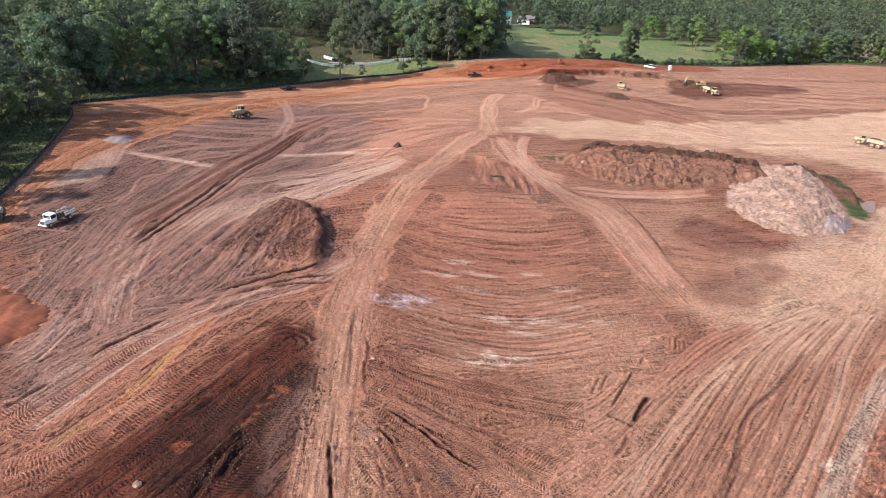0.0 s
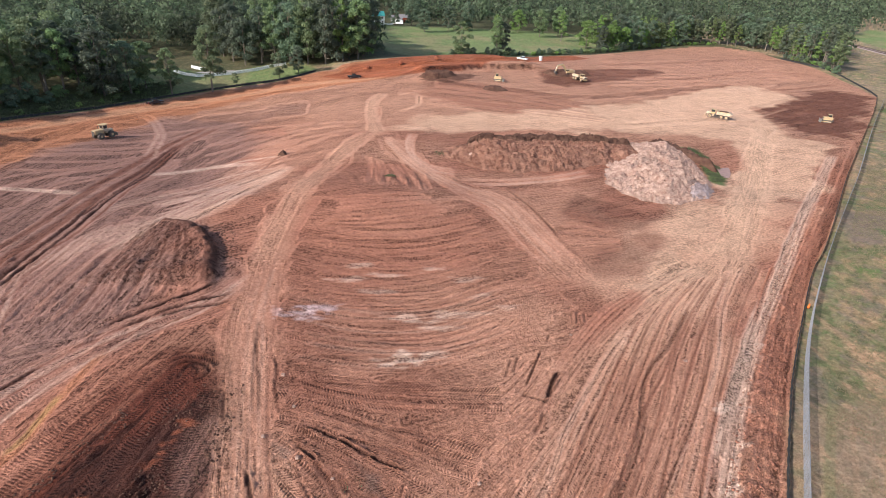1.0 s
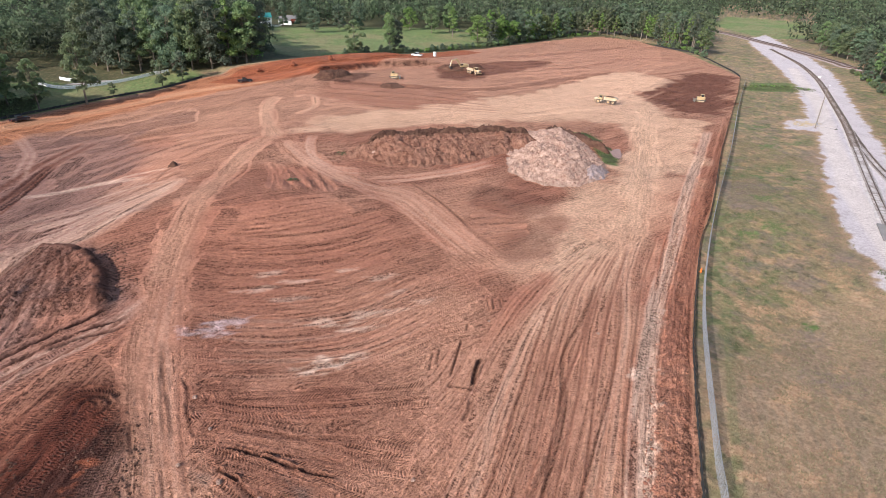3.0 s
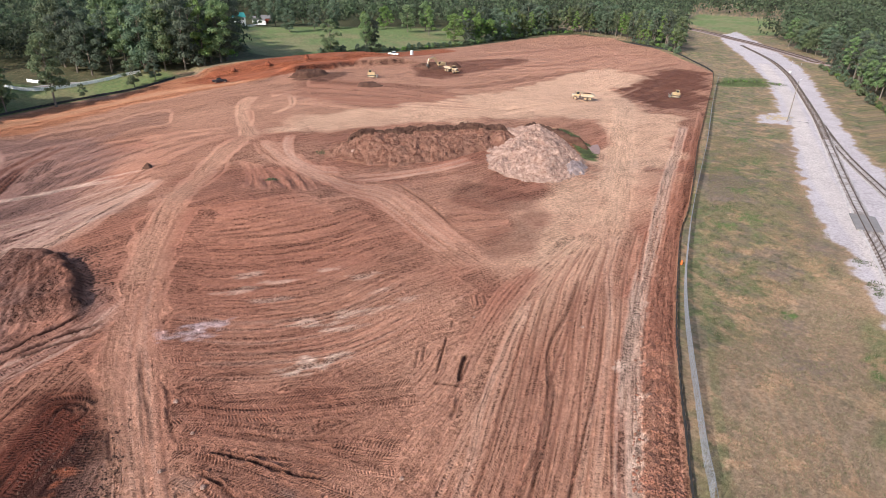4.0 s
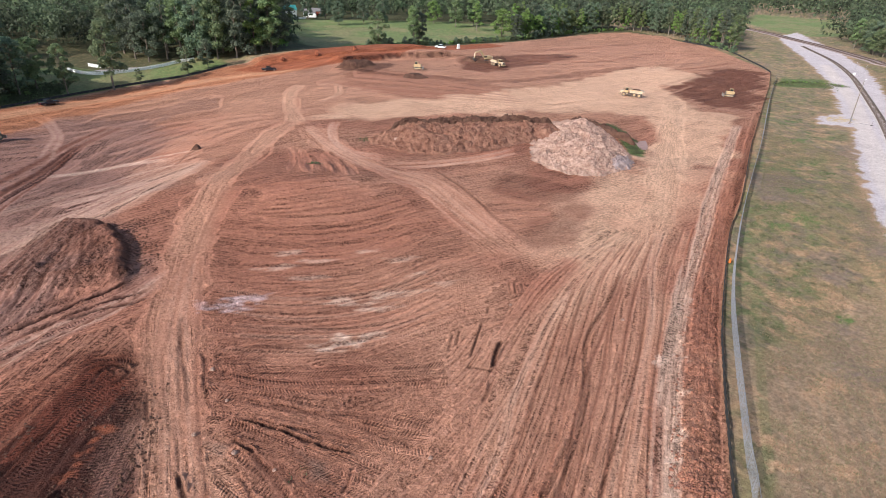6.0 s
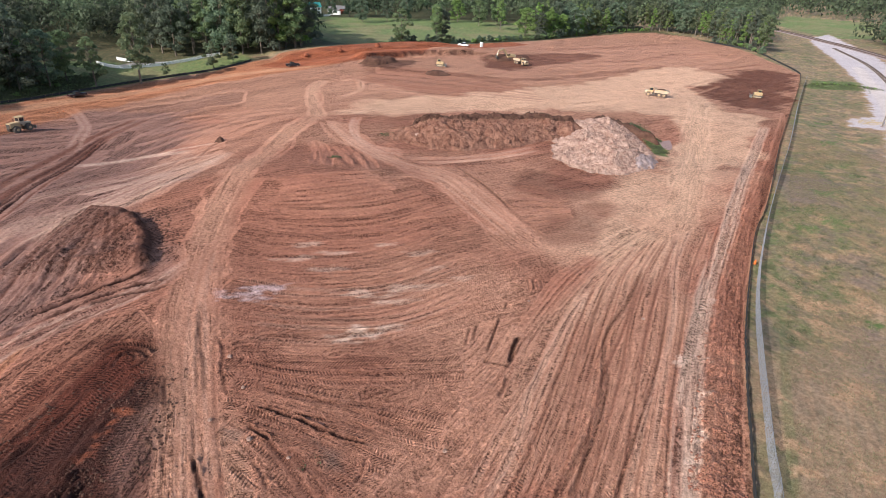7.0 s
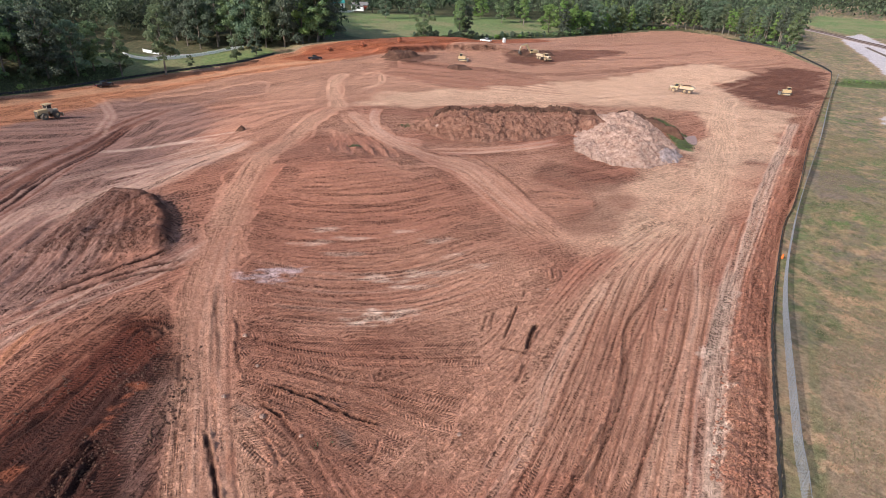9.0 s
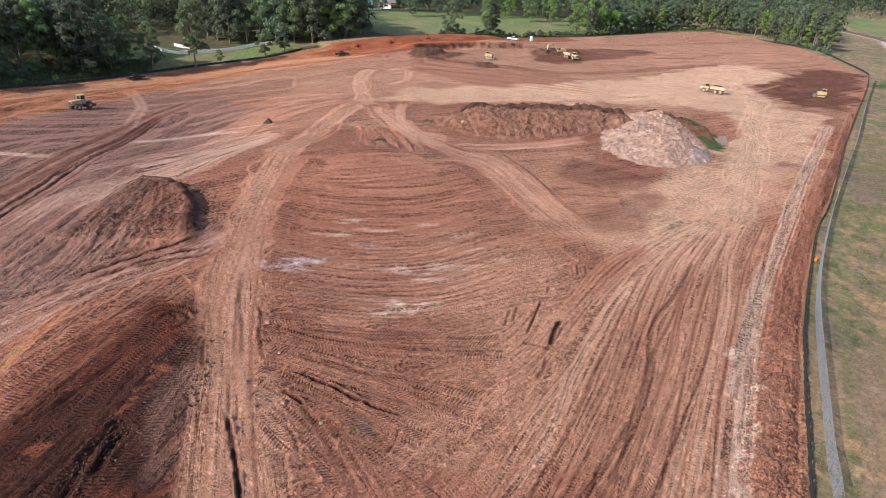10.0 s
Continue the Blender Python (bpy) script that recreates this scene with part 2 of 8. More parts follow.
FIELD_MID = [(300, 500), (380, 540), (420, 600), (330, 570)]

# the sheet's grid: columns spread with the distance, rows closer together near by
gu = np.concatenate([-np.geomspace(2600, 64, 34), np.arange(-62, 95, 0.24), np.arange(95, 126, 0.45), np.geomspace(127, 2600, 32)])
gy = [-300.0, -200, -140, -100, -60, -30, 0, 8, 14, 18, 21]
while gy[-1] < 3200:
    v = gy[-1]
    gy.append(v + (0.4 if v < 26 else 0.17 if v < 60 else 0.17 + (v - 60) * 0.0045 if v < 330 else max(1.4, (v - 330) * 0.07)))
gy = np.array(gy)


def spread(y):
    """How wide a column of the grid is at a distance."""
    return (np.clip(y, 14, 900) + 40) / 100


U, Y = np.meshgrid(gu, gy, indexing="ij")
X = U * spread(Y)
Z = land(X, Y)
COL = np.empty(X.shape + (3,))
S, D, TREAD = X * 0.95 + Y * 0.3, Y * 0.95 - X * 0.3, np.zeros(X.shape)
FADE = np.ones(X.shape)
# the left slope was worked along the fall, steeper nearer
LEFT = [(-85.1, 99.8), (-80.4, 115.0), (-69.4, 172.6), (-57.2, 204.8), (-35.9, 170.5), (-26.9, 109.9), (-28.2, 89.6), (-23.5, 76.3), (-16.3, 63.8), (-12.9, 49.1), (-12.6, 36.1), (-23.5, 30.8), (-41.2, 29.3), (-85.7, 81.6)]
turn = np.clip((Y - 60) / 60, 0, 1)
for part_x, part_y, chosen in ((0.443, 0.897, turn < 0.4), (0.108, 0.994, turn >= 0.4)):
    chosen = chosen & (inside(X, Y, LEFT) > 0)
    S, D = np.where(chosen, X * part_x + Y * part_y, S), np.where(chosen, Y * part_x - X * part_y, D)
FADE = np.where(inside(X, Y, LEFT) > 0, 1.7, FADE)


def paint(block, weight, colour):
    COL[block] += weight[..., None] * (np.array(colour) - COL[block])


def block_of(points, margin):
    p = np.array(points)
    y0, y1 = p[:, 1].min() - margin, p[:, 1].max() + margin
    j0, j1 = np.searchsorted(gy, (y0, y1))
    u = [x / spread(y) for x in (p[:, 0].min() - margin, p[:, 0].max() + margin) for y in (y0, y1)]
    i0, i1 = np.searchsorted(gu, (min(u), max(u)))
    return slice(max(i0 - 1, 0), i1 + 1), slice(max(j0 - 1, 0), j1 + 1)


def zone(points, colour, amount, soft):
    b = block_of(points, soft * 2 + 2)
    x, y = X[b], Y[b]
    d = inside(x, y, points) + (fbm(x * 0.12, y * 0.12, 3) - 0.5) * soft * 5
    if colour in (DARK, DARKRED):
        d = d + (vnoise(D[b] * 0.8, S[b] * 0.05, 3) * 0.6 + vnoise(D[b] * 2.2, S[b] * 0.09, 5) * 0.4 - 0.5) * soft * 3.5
    w = amount * smooth(-soft, soft, d) * (0.75 + 0.5 * fbm(x * 0.3, y * 0.3, 8)).clip(0, 1)
    paint(b, w, colour)
    if colour in (TAN, CLAYTAN, PALE):
        FADE[b] *= 1 - 0.7 * w


def blob(cx, cy, r, colour, amount, aspect):
    b = block_of([(cx - r * aspect, cy - r * aspect), (cx + r * aspect, cy + r * aspect)], 2)
    x, y = X[b] - cx, Y[b] - cy
    d = 1 - np.hypot(x / aspect, y) / r + (fbm(X[b] * 1.3 / aspect, Y[b] * 1.3, 4) - 0.5) * 2.2
    paint(b, amount * smooth(0.1, 0.9, d), colour)


BANDS = 0


def band(points, width, colour, amount, tread, rut):
    """A strip worked by wheels, tracks or a blade along a line: streaks, ruts and side ridges."""
    global BANDS
    BANDS += 1
    line, b = rounded(points), block_of(points, width)
    x, y = X[b], Y[b]
    s, d, total = along(x, y, line)
    half = width / 2
    wide = width > 5
    wobble = (vnoise(s * 0.25, d * 0 + BANDS, 6) - 0.5) * min(0.5, width * 0.15)
    q = np.abs(d + wobble) / half
    if wide:
        q = q + (fbm(x * 0.16, y * 0.16, BANDS) - 0.5) * 0.9
    ends = smooth(0, min(6, total * 0.15), s + 0.01) * smooth(0, min(6, total * 0.15), total - s + 0.01)
    w = (1 - smooth(0.25 if wide else 0.55, 1.2 if wide else 1.0, q)) * ends
    streak = vnoise(d * (1.1 if wide else 1.8), s * 0.035, BANDS) * 0.6 + vnoise(d * 3.1, s * 0.07, BANDS + 3) * 0.4
    dusty = wide and colour in (TAN, PALE, ORANGE_PALE, CLAYTAN)
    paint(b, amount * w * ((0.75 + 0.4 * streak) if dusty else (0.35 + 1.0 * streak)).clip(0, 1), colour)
    if wide:
        Z[b] += w * rut * 1.6 * (streak - 0.5)
    else:
        lanes = np.cos(np.clip(q, 0, 1) * math.pi * (1 if width < 2.4 else 3))
        Z[b] += ends * rut * (-0.6 * w * np.abs(lanes) * (0.6 + 0.8 * vnoise(s * 0.7, d * 0.5, 8)) + 0.6 * np.exp(-((q - 1.05) / 0.25) ** 2) * (2.2 * vnoise(s * 0.9, d * 1.3, 2) - 0.5))
    m = w > 0.45
    FADE[b] = np.where(m, 0.45 if dusty else 1, FADE[b])
    S[b], D[b] = np.where(m, s + BANDS % 5 * 3.7, S[b]), np.where(m, d + 0.33 + BANDS % 40 * 3.3, D[b])
    TREAD[b] = np.where(m, tread * (0.35 + 0.65 * (vnoise(s * 0.15, d * 0.5 + BANDS, 9) > 0.4)), TREAD[b])


def sweep(points, width, tread):
    """Ground gone over again and again in one direction: sets the way of the streaks and tread marks, and no colour."""
    global BANDS
    BANDS += 1
    b = block_of(points, width)
    x, y = X[b], Y[b]
    s, d, total = along(x, y, rounded(points))
    m = (np.abs(d) + (fbm(x * 0.2, y * 0.2, BANDS) - 0.5) * 5 < width / 2) & (s > 0.1) & (s < total - 0.1)
    S[b], D[b] = np.where(m, s + BANDS * 3.7, S[b]), np.where(m, d + BANDS % 40 * 3.3, D[b])
    FADE[b], TREAD[b] = np.where(m, 0.8, FADE[b]), np.where(m, tread, TREAD[b])


def fan(first, last, count, width, colour, amount, tread, rut, seed):
    """Several strips side by side, from one guide line over to another, none quite alike."""
    r = np.random.RandomState(seed)
    a, c = np.array(first, float), np.array(last, float)
    for k in range(count):
        f = (k + 0.5 + r.uniform(-0.45, 0.45)) / count
        p = a + (c - a) * f + r.normal(size=a.shape) * 0.006 * np.hypot(*(a[-1] - a[0]))
        t0, t1 = r.uniform(0, 0.25), r.uniform(0.75, 1)
        q = [tuple(p[0] + (p[1] - p[0]) * t0), *map(tuple, p[1:-1]), tuple(p[-2] + (p[-1] - p[-2]) * t1)]
        band(q, width * r.uniform(0.75, 1.3), colour, amount * r.uniform(0.5, 1.4), tread * r.uniform(0.7, 1.1), rut * r.uniform(0.5, 1.5))


# cover outside the site, then bare clay inside it
on_site = inside(X, Y, SITE)
COL[:] = TURF
every = (slice(None), slice(None))
paint(every, smooth(0.38, 0.58, fbm(X * 0.05, Y * 0.05, 12)) * 0.5, DRY)
paint(every, smooth(0.52, 0.68, fbm(X * 0.11, Y * 0.11, 21)) * 0.4, VIVID)
paint(every, smooth(0.5, 0.62, fbm(X * 0.33, Y * 0.33, 22)) * 0.35, DRY)
paint(every, smooth(0.60, 0.68, fbm(X * 0.22, Y * 0.22, 24)) * 0.6, BARE)
paint(every, smooth(0.52, 0.64, fbm(X * 0.4, Y * 0.4, 25)) * 0.6, DEAD)
paint(every, smooth(0.5, 0.75, vnoise(X * 0.9, Y * 0.9, 27)) * 0.35, DRY)
paint(every, smooth(0.55, 0.8, fbm(X * 1.3, Y * 1.3, 26, 3)) * 0.6, DEAD)
paint(every, smooth(0.62, 0.85, vnoise(X * 1.2, Y * 0.8, 28)) * 0.5, FLOOR)
paint(every, smooth(0.66, 0.86, vnoise(X * 0.7, Y * 0.45, 29)) * 0.45, BARE)
wooded = smooth(0, 20, np.maximum(-X - 30 + (Y - 150) * 0.25, (Y - 290) * 1.0)) * (X < 300)
paint(every, wooded * 0.85, FLOOR)
paint(every, smooth(-22, -14, on_site) * (X < -20) * (Y > 60) * 0.8, LAWN)
for poly in (MEADOW, LAWN_NEAR, FIELD_FAR, FIELD_MID):
    bl = block_of(poly, 6)
    paint(bl, smooth(-2, 2, inside(X[bl], Y[bl], poly)), LAWN)
    paint(bl, smooth(-1, 2, inside(X[bl], Y[bl], poly)) * 0.35 * smooth(0.4, 0.65, fbm(X[bl] * 0.06, Y[bl] * 0.06, 31)), DRY)
clay = smooth(-0.5, 0.5, on_site)
FADE *= clay
paint(every, clay, CLAY)
paint(every, clay * 0.5 * smooth(0.45, 0.7, fbm(X * 0.035, Y * 0.05, 40)), CLAYTAN)
paint(every, clay * 0.75 * smooth(150, 210, Y + 0.2 * X), CLAYTAN)
FADE *= 1 - 0.25 * smooth(140, 240, Y)
# left slope: mauve-grey fill, graded in long diagonal strokes
zone([(-91.1, 108.1), (-80.4, 115.0), (-77.5, 137.9), (-69.3, 172.6), (-58.2, 208.5), (-31.5, 196.7), (-20.2, 126.5), (-21.4, 86.0), (-23.9, 74.6), (-28.9, 65.1), (-38.8, 54.6), (-43.1, 41.5)], MAUVE, 0.9, 4)
band([(-86.3, 163.2), (-71.9, 159.8), (-51.6, 188.5), (-28.1, 206.0), (-7.0, 208.2)], 26, MAUVE, 0.5, 0, 0.14)
band([(-52.1, 88.5), (-48.0, 103.3), (-41.3, 122.9), (-27.7, 162.9), (-16.2, 174.9)], 24, MAUVE, 0.5, 0, 0.2)
band([(-40.6, 63.1), (-35.1, 74.3), (-30.4, 90.3), (-27.1, 99.7)], 26, MAUVE, 0.35, 0, 0.4)
band([(-35.9, 61.4), (-33.6, 70.6), (-30.6, 82.8), (-29.8, 98.2)], 22, MAUVE, 0.2, 0, 0.4)
band([(-42.5, 61.4), (-40.2, 78.6), (-36.7, 94.3), (-30.6, 106.3)], 16, MAUVE, 0.2, 0, 0.4)
band([(-49.5, 50.4), (-54.1, 71.8), (-57.4, 100.4), (-53.0, 136.6)], 14, MAUVE, 0.2, 0, 0.3)
band([(-46.2, 85.8), (-40.8, 98.2), (-33.2, 101.2), (-25.1, 104.4), (-18.7, 117.0), (-12.3, 140.5)], 7, PALE, 0.35, 0, 0.03)
band([(-47.2, 108.8), (-34.8, 119.3), (-24.2, 123.0), (-17.5, 137.5)], 5, PALE, 0.25, 0, 0.03)
band([(-46.1, 139.5), (-31.0, 147.1), (-18.1, 143.2)], 3.5, WHITE, 0.5, 0, 0.03)
band([(-73.4, 126.1), (-68.5, 124.4), (-59.8, 123.5), (-51.4, 120.5)], 2.2, PALE, 0.7, 0, 0.04)
band([(-78.4, 126.8), (-64.0, 124.1), (-51.6, 122.2)], 2.2, PALE, 0.7, 0, 0.04)
band([(-83.1, 135.3), (-75.4, 112.7), (-77.6, 105.0), (-85.1, 99.8)], 9, PALE, 0.55, 0, 0.04)
band([(-57.0, 89.0), (-55.2, 95.2), (-52.4, 109.9), (-51.1, 136.0), (-47.5, 165.6), (-40.8, 193.5)], 2.6, BROWN, 0.85, 0.6, 0.16)
band([(-54.7, 84.4), (-52.8, 90.1), (-50.2, 104.1), (-48.0, 126.7), (-44.9, 160.3), (-37.1, 192.4)], 2.6, BROWN, 0.8, 0.6, 0.16)
band([(-49.7, 154.9), (-53.1, 181.5), (-60.5, 201.0), (-65.7, 204.3)], 1.2, PALE, 0.3, 0.5, 0.06)
band([(-47.2, 153.0), (-51.5, 181.6), (-60.7, 206.2), (-66.3, 209.7)], 1.2, PALE, 0.3, 0.5, 0.06)
band([(-75.5, 137.8), (-59.2, 140.0), (-44.9, 155.7)], 1.39955, BROWN, 0.309921, 0.3, 0.0803646)
band([(-75.1, 144.6), (-57.6, 148.7), (-41.1, 164.2)], 1.55615, BROWN, 0.278034, 0.3, 0.08028)
band([(-75.2, 151.6), (-56.5, 157.4), (-37.8, 172.1)], 1.88429, BROWN, 0.226894, 0.3, 0.0566828)
band([(-75.4, 156.3), (-55.7, 163.4), (-35.6, 177.8)], 1.40061, BROWN, 0.264565, 0.3, 0.0827633)
band([(-75.7, 163.4), (-54.5, 172.3), (-32.3, 187.1)], 1.30376, BROWN, 0.301706, 0.3, 0.0950986)
band([(-76.4, 172.5), (-53.4, 184.0), (-28.9, 198.6)], 1.80728, BROWN, 0.171876, 0.3, 0.0855173)
band([(-29.5, 185.9), (-10.1, 183.1), (7.4, 181.3)], 1.60664, BROWN, 0.252129, 0.2, 0.0766969)
band([(-28.8, 172.0), (-12.2, 174.5), (4.0, 177.1)], 1.58134, BROWN, 0.184969, 0.2, 0.0537375)
band([(-23.4, 160.5), (-8.8, 164.1), (5.8, 171.3)], 1.62672, BROWN, 0.294804, 0.2, 0.0993746)
band([(-22.8, 148.2), (-10.9, 155.8), (2.0, 166.1)], 1.44563, BROWN, 0.289887, 0.2, 0.0681086)
band([(-23.0, 138.4), (-13.2, 149.7), (-1.7, 163.3)], 1.5494, BROWN, 0.324396, 0.2, 0.0816546)
# orange and red subsoil along the wood
zone([(-71.0, 80.2), (-77.0, 97.3), (-79.4, 113.4), (-76.8, 136.5), (-68.8, 171.1), (-57.8, 207.1), (-40.6, 225.8), (-19.5, 236.6), (-1.3, 240.4), (22.3, 248.2), (48.2, 262.6), (41.2, 289.0), (11.0, 273.9), (-6.9, 265.6), (-21.2, 255.0), (-48.2, 242.1), (-73.7, 212.2), (-89.3, 190.9), (-100.9, 170.9), (-107.3, 159.2), (-101.9, 150.3), (-93.1, 128.3), (-87.4, 112.9), (-81.5, 94.8)], ORANGE, 0.95, 1.6)
band([(-74.1, 79.6), (-79.6, 101.2), (-82.6, 122.8), (-79.6, 157.6), (-70.2, 201.3), (-41.8, 232.9), (-1.3, 242.4)], 8, ORANGE, 0.4, 0, 0.05)
band([(-103.4, 152.8), (-88.3, 176.6), (-64.5, 216.3), (-24.7, 242.4), (12.9, 250.7), (38.5, 265.5)], 6, ORANGE_PALE, 0.75, 0, 0.03)
zone([(-7.9, 257.1), (12.0, 271.4), (46.8, 295.7), (137.9, 336.1), (144.4, 326.2), (105.1, 292.4), (70.5, 273.4), (52.1, 262.6), (35.1, 251.7), (6.3, 250.5)], RED, 0.95, 0.8)
band([(1.7, 256.8), (42.0, 264.4), (82.7, 277.2), (128.2, 311.4)], 3, BROWN, 0.5, 0, 0.2)
# far cut and stockpile floor
zone([(34.7, 239.8), (62.2, 239.0), (90.6, 221.4), (97.7, 189.6), (92.8, 179.2), (57.4, 187.6), (37.6, 208.2), (32.3, 222.4)], UMBER, 0.5, 3)
band([(23.0, 227.9), (53.6, 204.1), (79.7, 192.7), (96.4, 182.4)], 7, UMBER, 0.35, 0, 0.08)
band([(38.2, 239.6), (69.5, 230.0), (94.8, 219.7), (133.0, 231.2), (189.9, 254.4)], 12, UMBER, 0.35, 0, 0.06)
zone([(96.0, 269.6), (146.7, 287.3), (167.0, 286.2), (160.4, 271.3), (124.3, 252.2), (95.8, 241.9), (90.4, 252.7)], BROWN, 0.85, 2)
zone([(35.0, 242.1), (48.2, 255.7), (63.9, 257.0), (47.5, 238.5)], DARK, 0.7, 0.8)
zone([(168.6, 211.8), (200.2, 228.4), (234.9, 244.6), (241.4, 226.6), (208.7, 195.7), (169.4, 163.0), (153.5, 165.0)], DARKRED, 0.8, 3)
band([(165.6, 239.9), (205.6, 242.7), (250.1, 258.1)], 5, UMBER, 0.5, 0, 0.05)
band([(134.8, 296.2), (199.1, 321.1), (268.9, 350.1), (275.2, 312.8)], 16, UMBER, 0.2, 0, 0.08)
band([(130.6, 266.0), (173.0, 266.2), (226.5, 292.1), (257.5, 278.4)], 9, UMBER, 0.3, 0, 0.08)
zone([(101.6, 202.9), (147.4, 232.9), (199.8, 255.3), (197.7, 225.2), (165.5, 207.5), (151.5, 162.7), (157.5, 152.6), (120.3, 119.0), (106.0, 111.5), (79.2, 87.9), (62.1, 74.7), (47.3, 68.6), (44.0, 75.7), (49.6, 90.0), (72.6, 105.4), (89.5, 116.1), (108.9, 134.7), (121.4, 158.5), (105.2, 167.9), (51.9, 168.2), (26.8, 165.4), (17.0, 167.9), (30.2, 187.2), (58.6, 191.6)], TAN, 0.8, 3)
zone([(13.8, 152.2), (24.0, 115.7), (51.9, 119.7), (65.0, 123.5), (53.0, 103.0), (62.7, 97.0), (51.8, 85.3), (42.4, 72.3), (36.8, 80.0), (29.8, 98.8)], CLAYTAN, 0.6, 4)
zone([(89.6, 110.8), (103.4, 104.3), (67.6, 70.1), (48.2, 49.4), (29.7, 28.4), (15.8, 34.2), (29.7, 51.6), (49.3, 69.0)], CLAYTAN, 0.7, 3)
zone([(-7.0, 208.2), (31.2, 222.5), (30.2, 187.2), (15.3, 167.8), (6.7, 161.2), (-10.3, 128.8), (-19.1, 120.2), (-26.6, 137.0), (-13.1, 177.3)], CLAYTAN, 0.5, 4)
# far cut and crest: long passes of the blade
band([(22.1, 218.3), (30.1, 222.5), (28.7, 203.8), (19.4, 191.9)], 2, TAN, 0.25, 0, 0.05)
band([(150.5, 181.0), (93.0, 109.5), (67.9, 81.8), (49.7, 68.9), (33.6, 55.1)], 9, TAN, 0.6, 0, 0.12)
band([(108.3, 194.7), (151.6, 219.1), (215.6, 256.7)], 1.69614, TAN, 0.275972, 0.2, 0.0443584)
band([(103.3, 189.2), (147.6, 210.7), (205.3, 242.7)], 1.93635, TAN, 0.264555, 0.2, 0.0642707)
band([(101.3, 183.5), (147.4, 202.9), (200.8, 230.6)], 1.99976, TAN, 0.305125, 0.2, 0.0613466)
band([(94.3, 178.6), (140.0, 194.5), (190.2, 220.3)], 1.28338, TAN, 0.283007, 0.2, 0.0579746)
band([(90.4, 173.4), (135.2, 183.9), (183.8, 209.7)], 1.70951, TAN, 0.267222, 0.2, 0.0359782)
band([(37.2, 235.7), (67.5, 224.5), (92.1, 197.7)], 1.16253, UMBER, 0.345356, 0.2, 0.114031)
band([(36.8, 233.2), (66.3, 220.3), (92.3, 195.1)], 1.11565, UMBER, 0.452629, 0.2, 0.0825636)
band([(33.3, 229.9), (62.1, 216.0), (89.6, 192.4)], 1.25424, UMBER, 0.544268, 0.2, 0.109449)
band([(35.0, 227.1), (63.1, 212.2), (91.6, 190.1)], 1.49749, UMBER, 0.617125, 0.2, 0.0882622)
band([(34.4, 221.4), (61.7, 206.4), (91.8, 186.1)], 1.03602, UMBER, 0.635213, 0.2, 0.061647)
band([(30.8, 219.6), (57.7, 203.5), (89.1, 184.3)], 1.18824, UMBER, 0.470456, 0.2, 0.126758)
band([(33.7, 215.7), (59.9, 199.2), (92.4, 181.4)], 1.38567, UMBER, 0.667454, 0.2, 0.071306)
band([(31.2, 211.9), (57.0, 195.6), (90.7, 179.1)], 1.24465, UMBER, 0.653202, 0.2, 0.0680449)
band([(29.4, 207.4), (54.5, 190.6), (89.4, 175.4)], 1.19108, UMBER, 0.335781, 0.2, 0.0843124)
band([(129.7, 298.4), (204.4, 329.6), (256.8, 322.7)], 1.31789, UMBER, 0.434727, 0.2, 0.0819488)
band([(132.0, 289.0), (202.7, 315.1), (259.0, 313.7)], 1.29665, UMBER, 0.478945, 0.2, 0.113937)
band([(130.2, 282.1), (198.1, 305.8), (255.8, 307.2)], 1.37673, UMBER, 0.342569, 0.2, 0.119431)
band([(125.1, 273.1), (186.2, 290.3), (248.5, 298.3)], 1.50409, UMBER, 0.443647, 0.2, 0.0753324)
band([(126.9, 267.7), (184.5, 279.9), (249.1, 290.8)], 1.39677, UMBER, 0.293429, 0.2, 0.0631078)
band([(124.0, 260.3), (177.9, 269.8), (245.2, 284.6)], 1.54082, UMBER, 0.388224, 0.2, 0.0836473)
band([(124.3, 252.2), (175.3, 259.6), (245.1, 276.7)], 1.12414, UMBER, 0.340157, 0.2, 0.0978618)
band([(123.2, 246.1), (171.3, 251.3), (243.0, 270.8)], 1.73372, UMBER, 0.353484, 0.2, 0.117164)
# graded oval pad in the middle: curved passes of a blade, fine wheel marks
zone([(-8.6, 84.5), (-4.4, 98.5), (3.6, 104), (18.4, 103.9), (30, 97), (33.3, 81.3), (29.4, 70.5), (16.4, 66.6), (0.7, 58.1), (-8, 58.7), (-9.8, 71.6)], UMBER, 0.28, 3)
sweep([(-8.1, 97.1), (2.9, 93.9), (14.6, 94.2), (32.7, 102.4)], 16, 0.12)
sweep([(-9.4, 84.6), (2.1, 80.6), (16.1, 81.2), (34.9, 85.4)], 14, 0.35)
sweep([(-9.3, 71.6), (1.3, 67.5), (13.5, 67.7), (33.2, 73.4)], 9, 0.55)
sweep([(-8.9, 63.4), (0.9, 60.5), (12.1, 60.7), (27.3, 64.7)], 6, 0.6)
fan([(-6.8, 99.9), (3.1, 96.9), (15.1, 97), (29.5, 103.3)], [(-8.6, 59.9), (0.8, 59.3), (11.9, 60.1), (27.2, 66.9)], 7, 2.0, UMBER, 0.16, 0.12, 0.02, 101)
fan([(-5.4, 100.7), (3.2, 97.3), (15.1, 97.4), (28.7, 104.6)], [(-8.7, 61), (0.8, 59), (11.9, 59.7), (25.7, 65)], 11, 0.8, BROWN, 0.2, 0.3, 0.03, 102)
fan([(-9, 76.2), (1.5, 71), (14.2, 71.3), (28.3, 77.9)], [(-8.6, 59.9), (0.7, 58.4), (11.6, 58.3), (24.8, 62.4)], 6, 1.1, PALE, 0.16, 0.8, 0.03, 103)
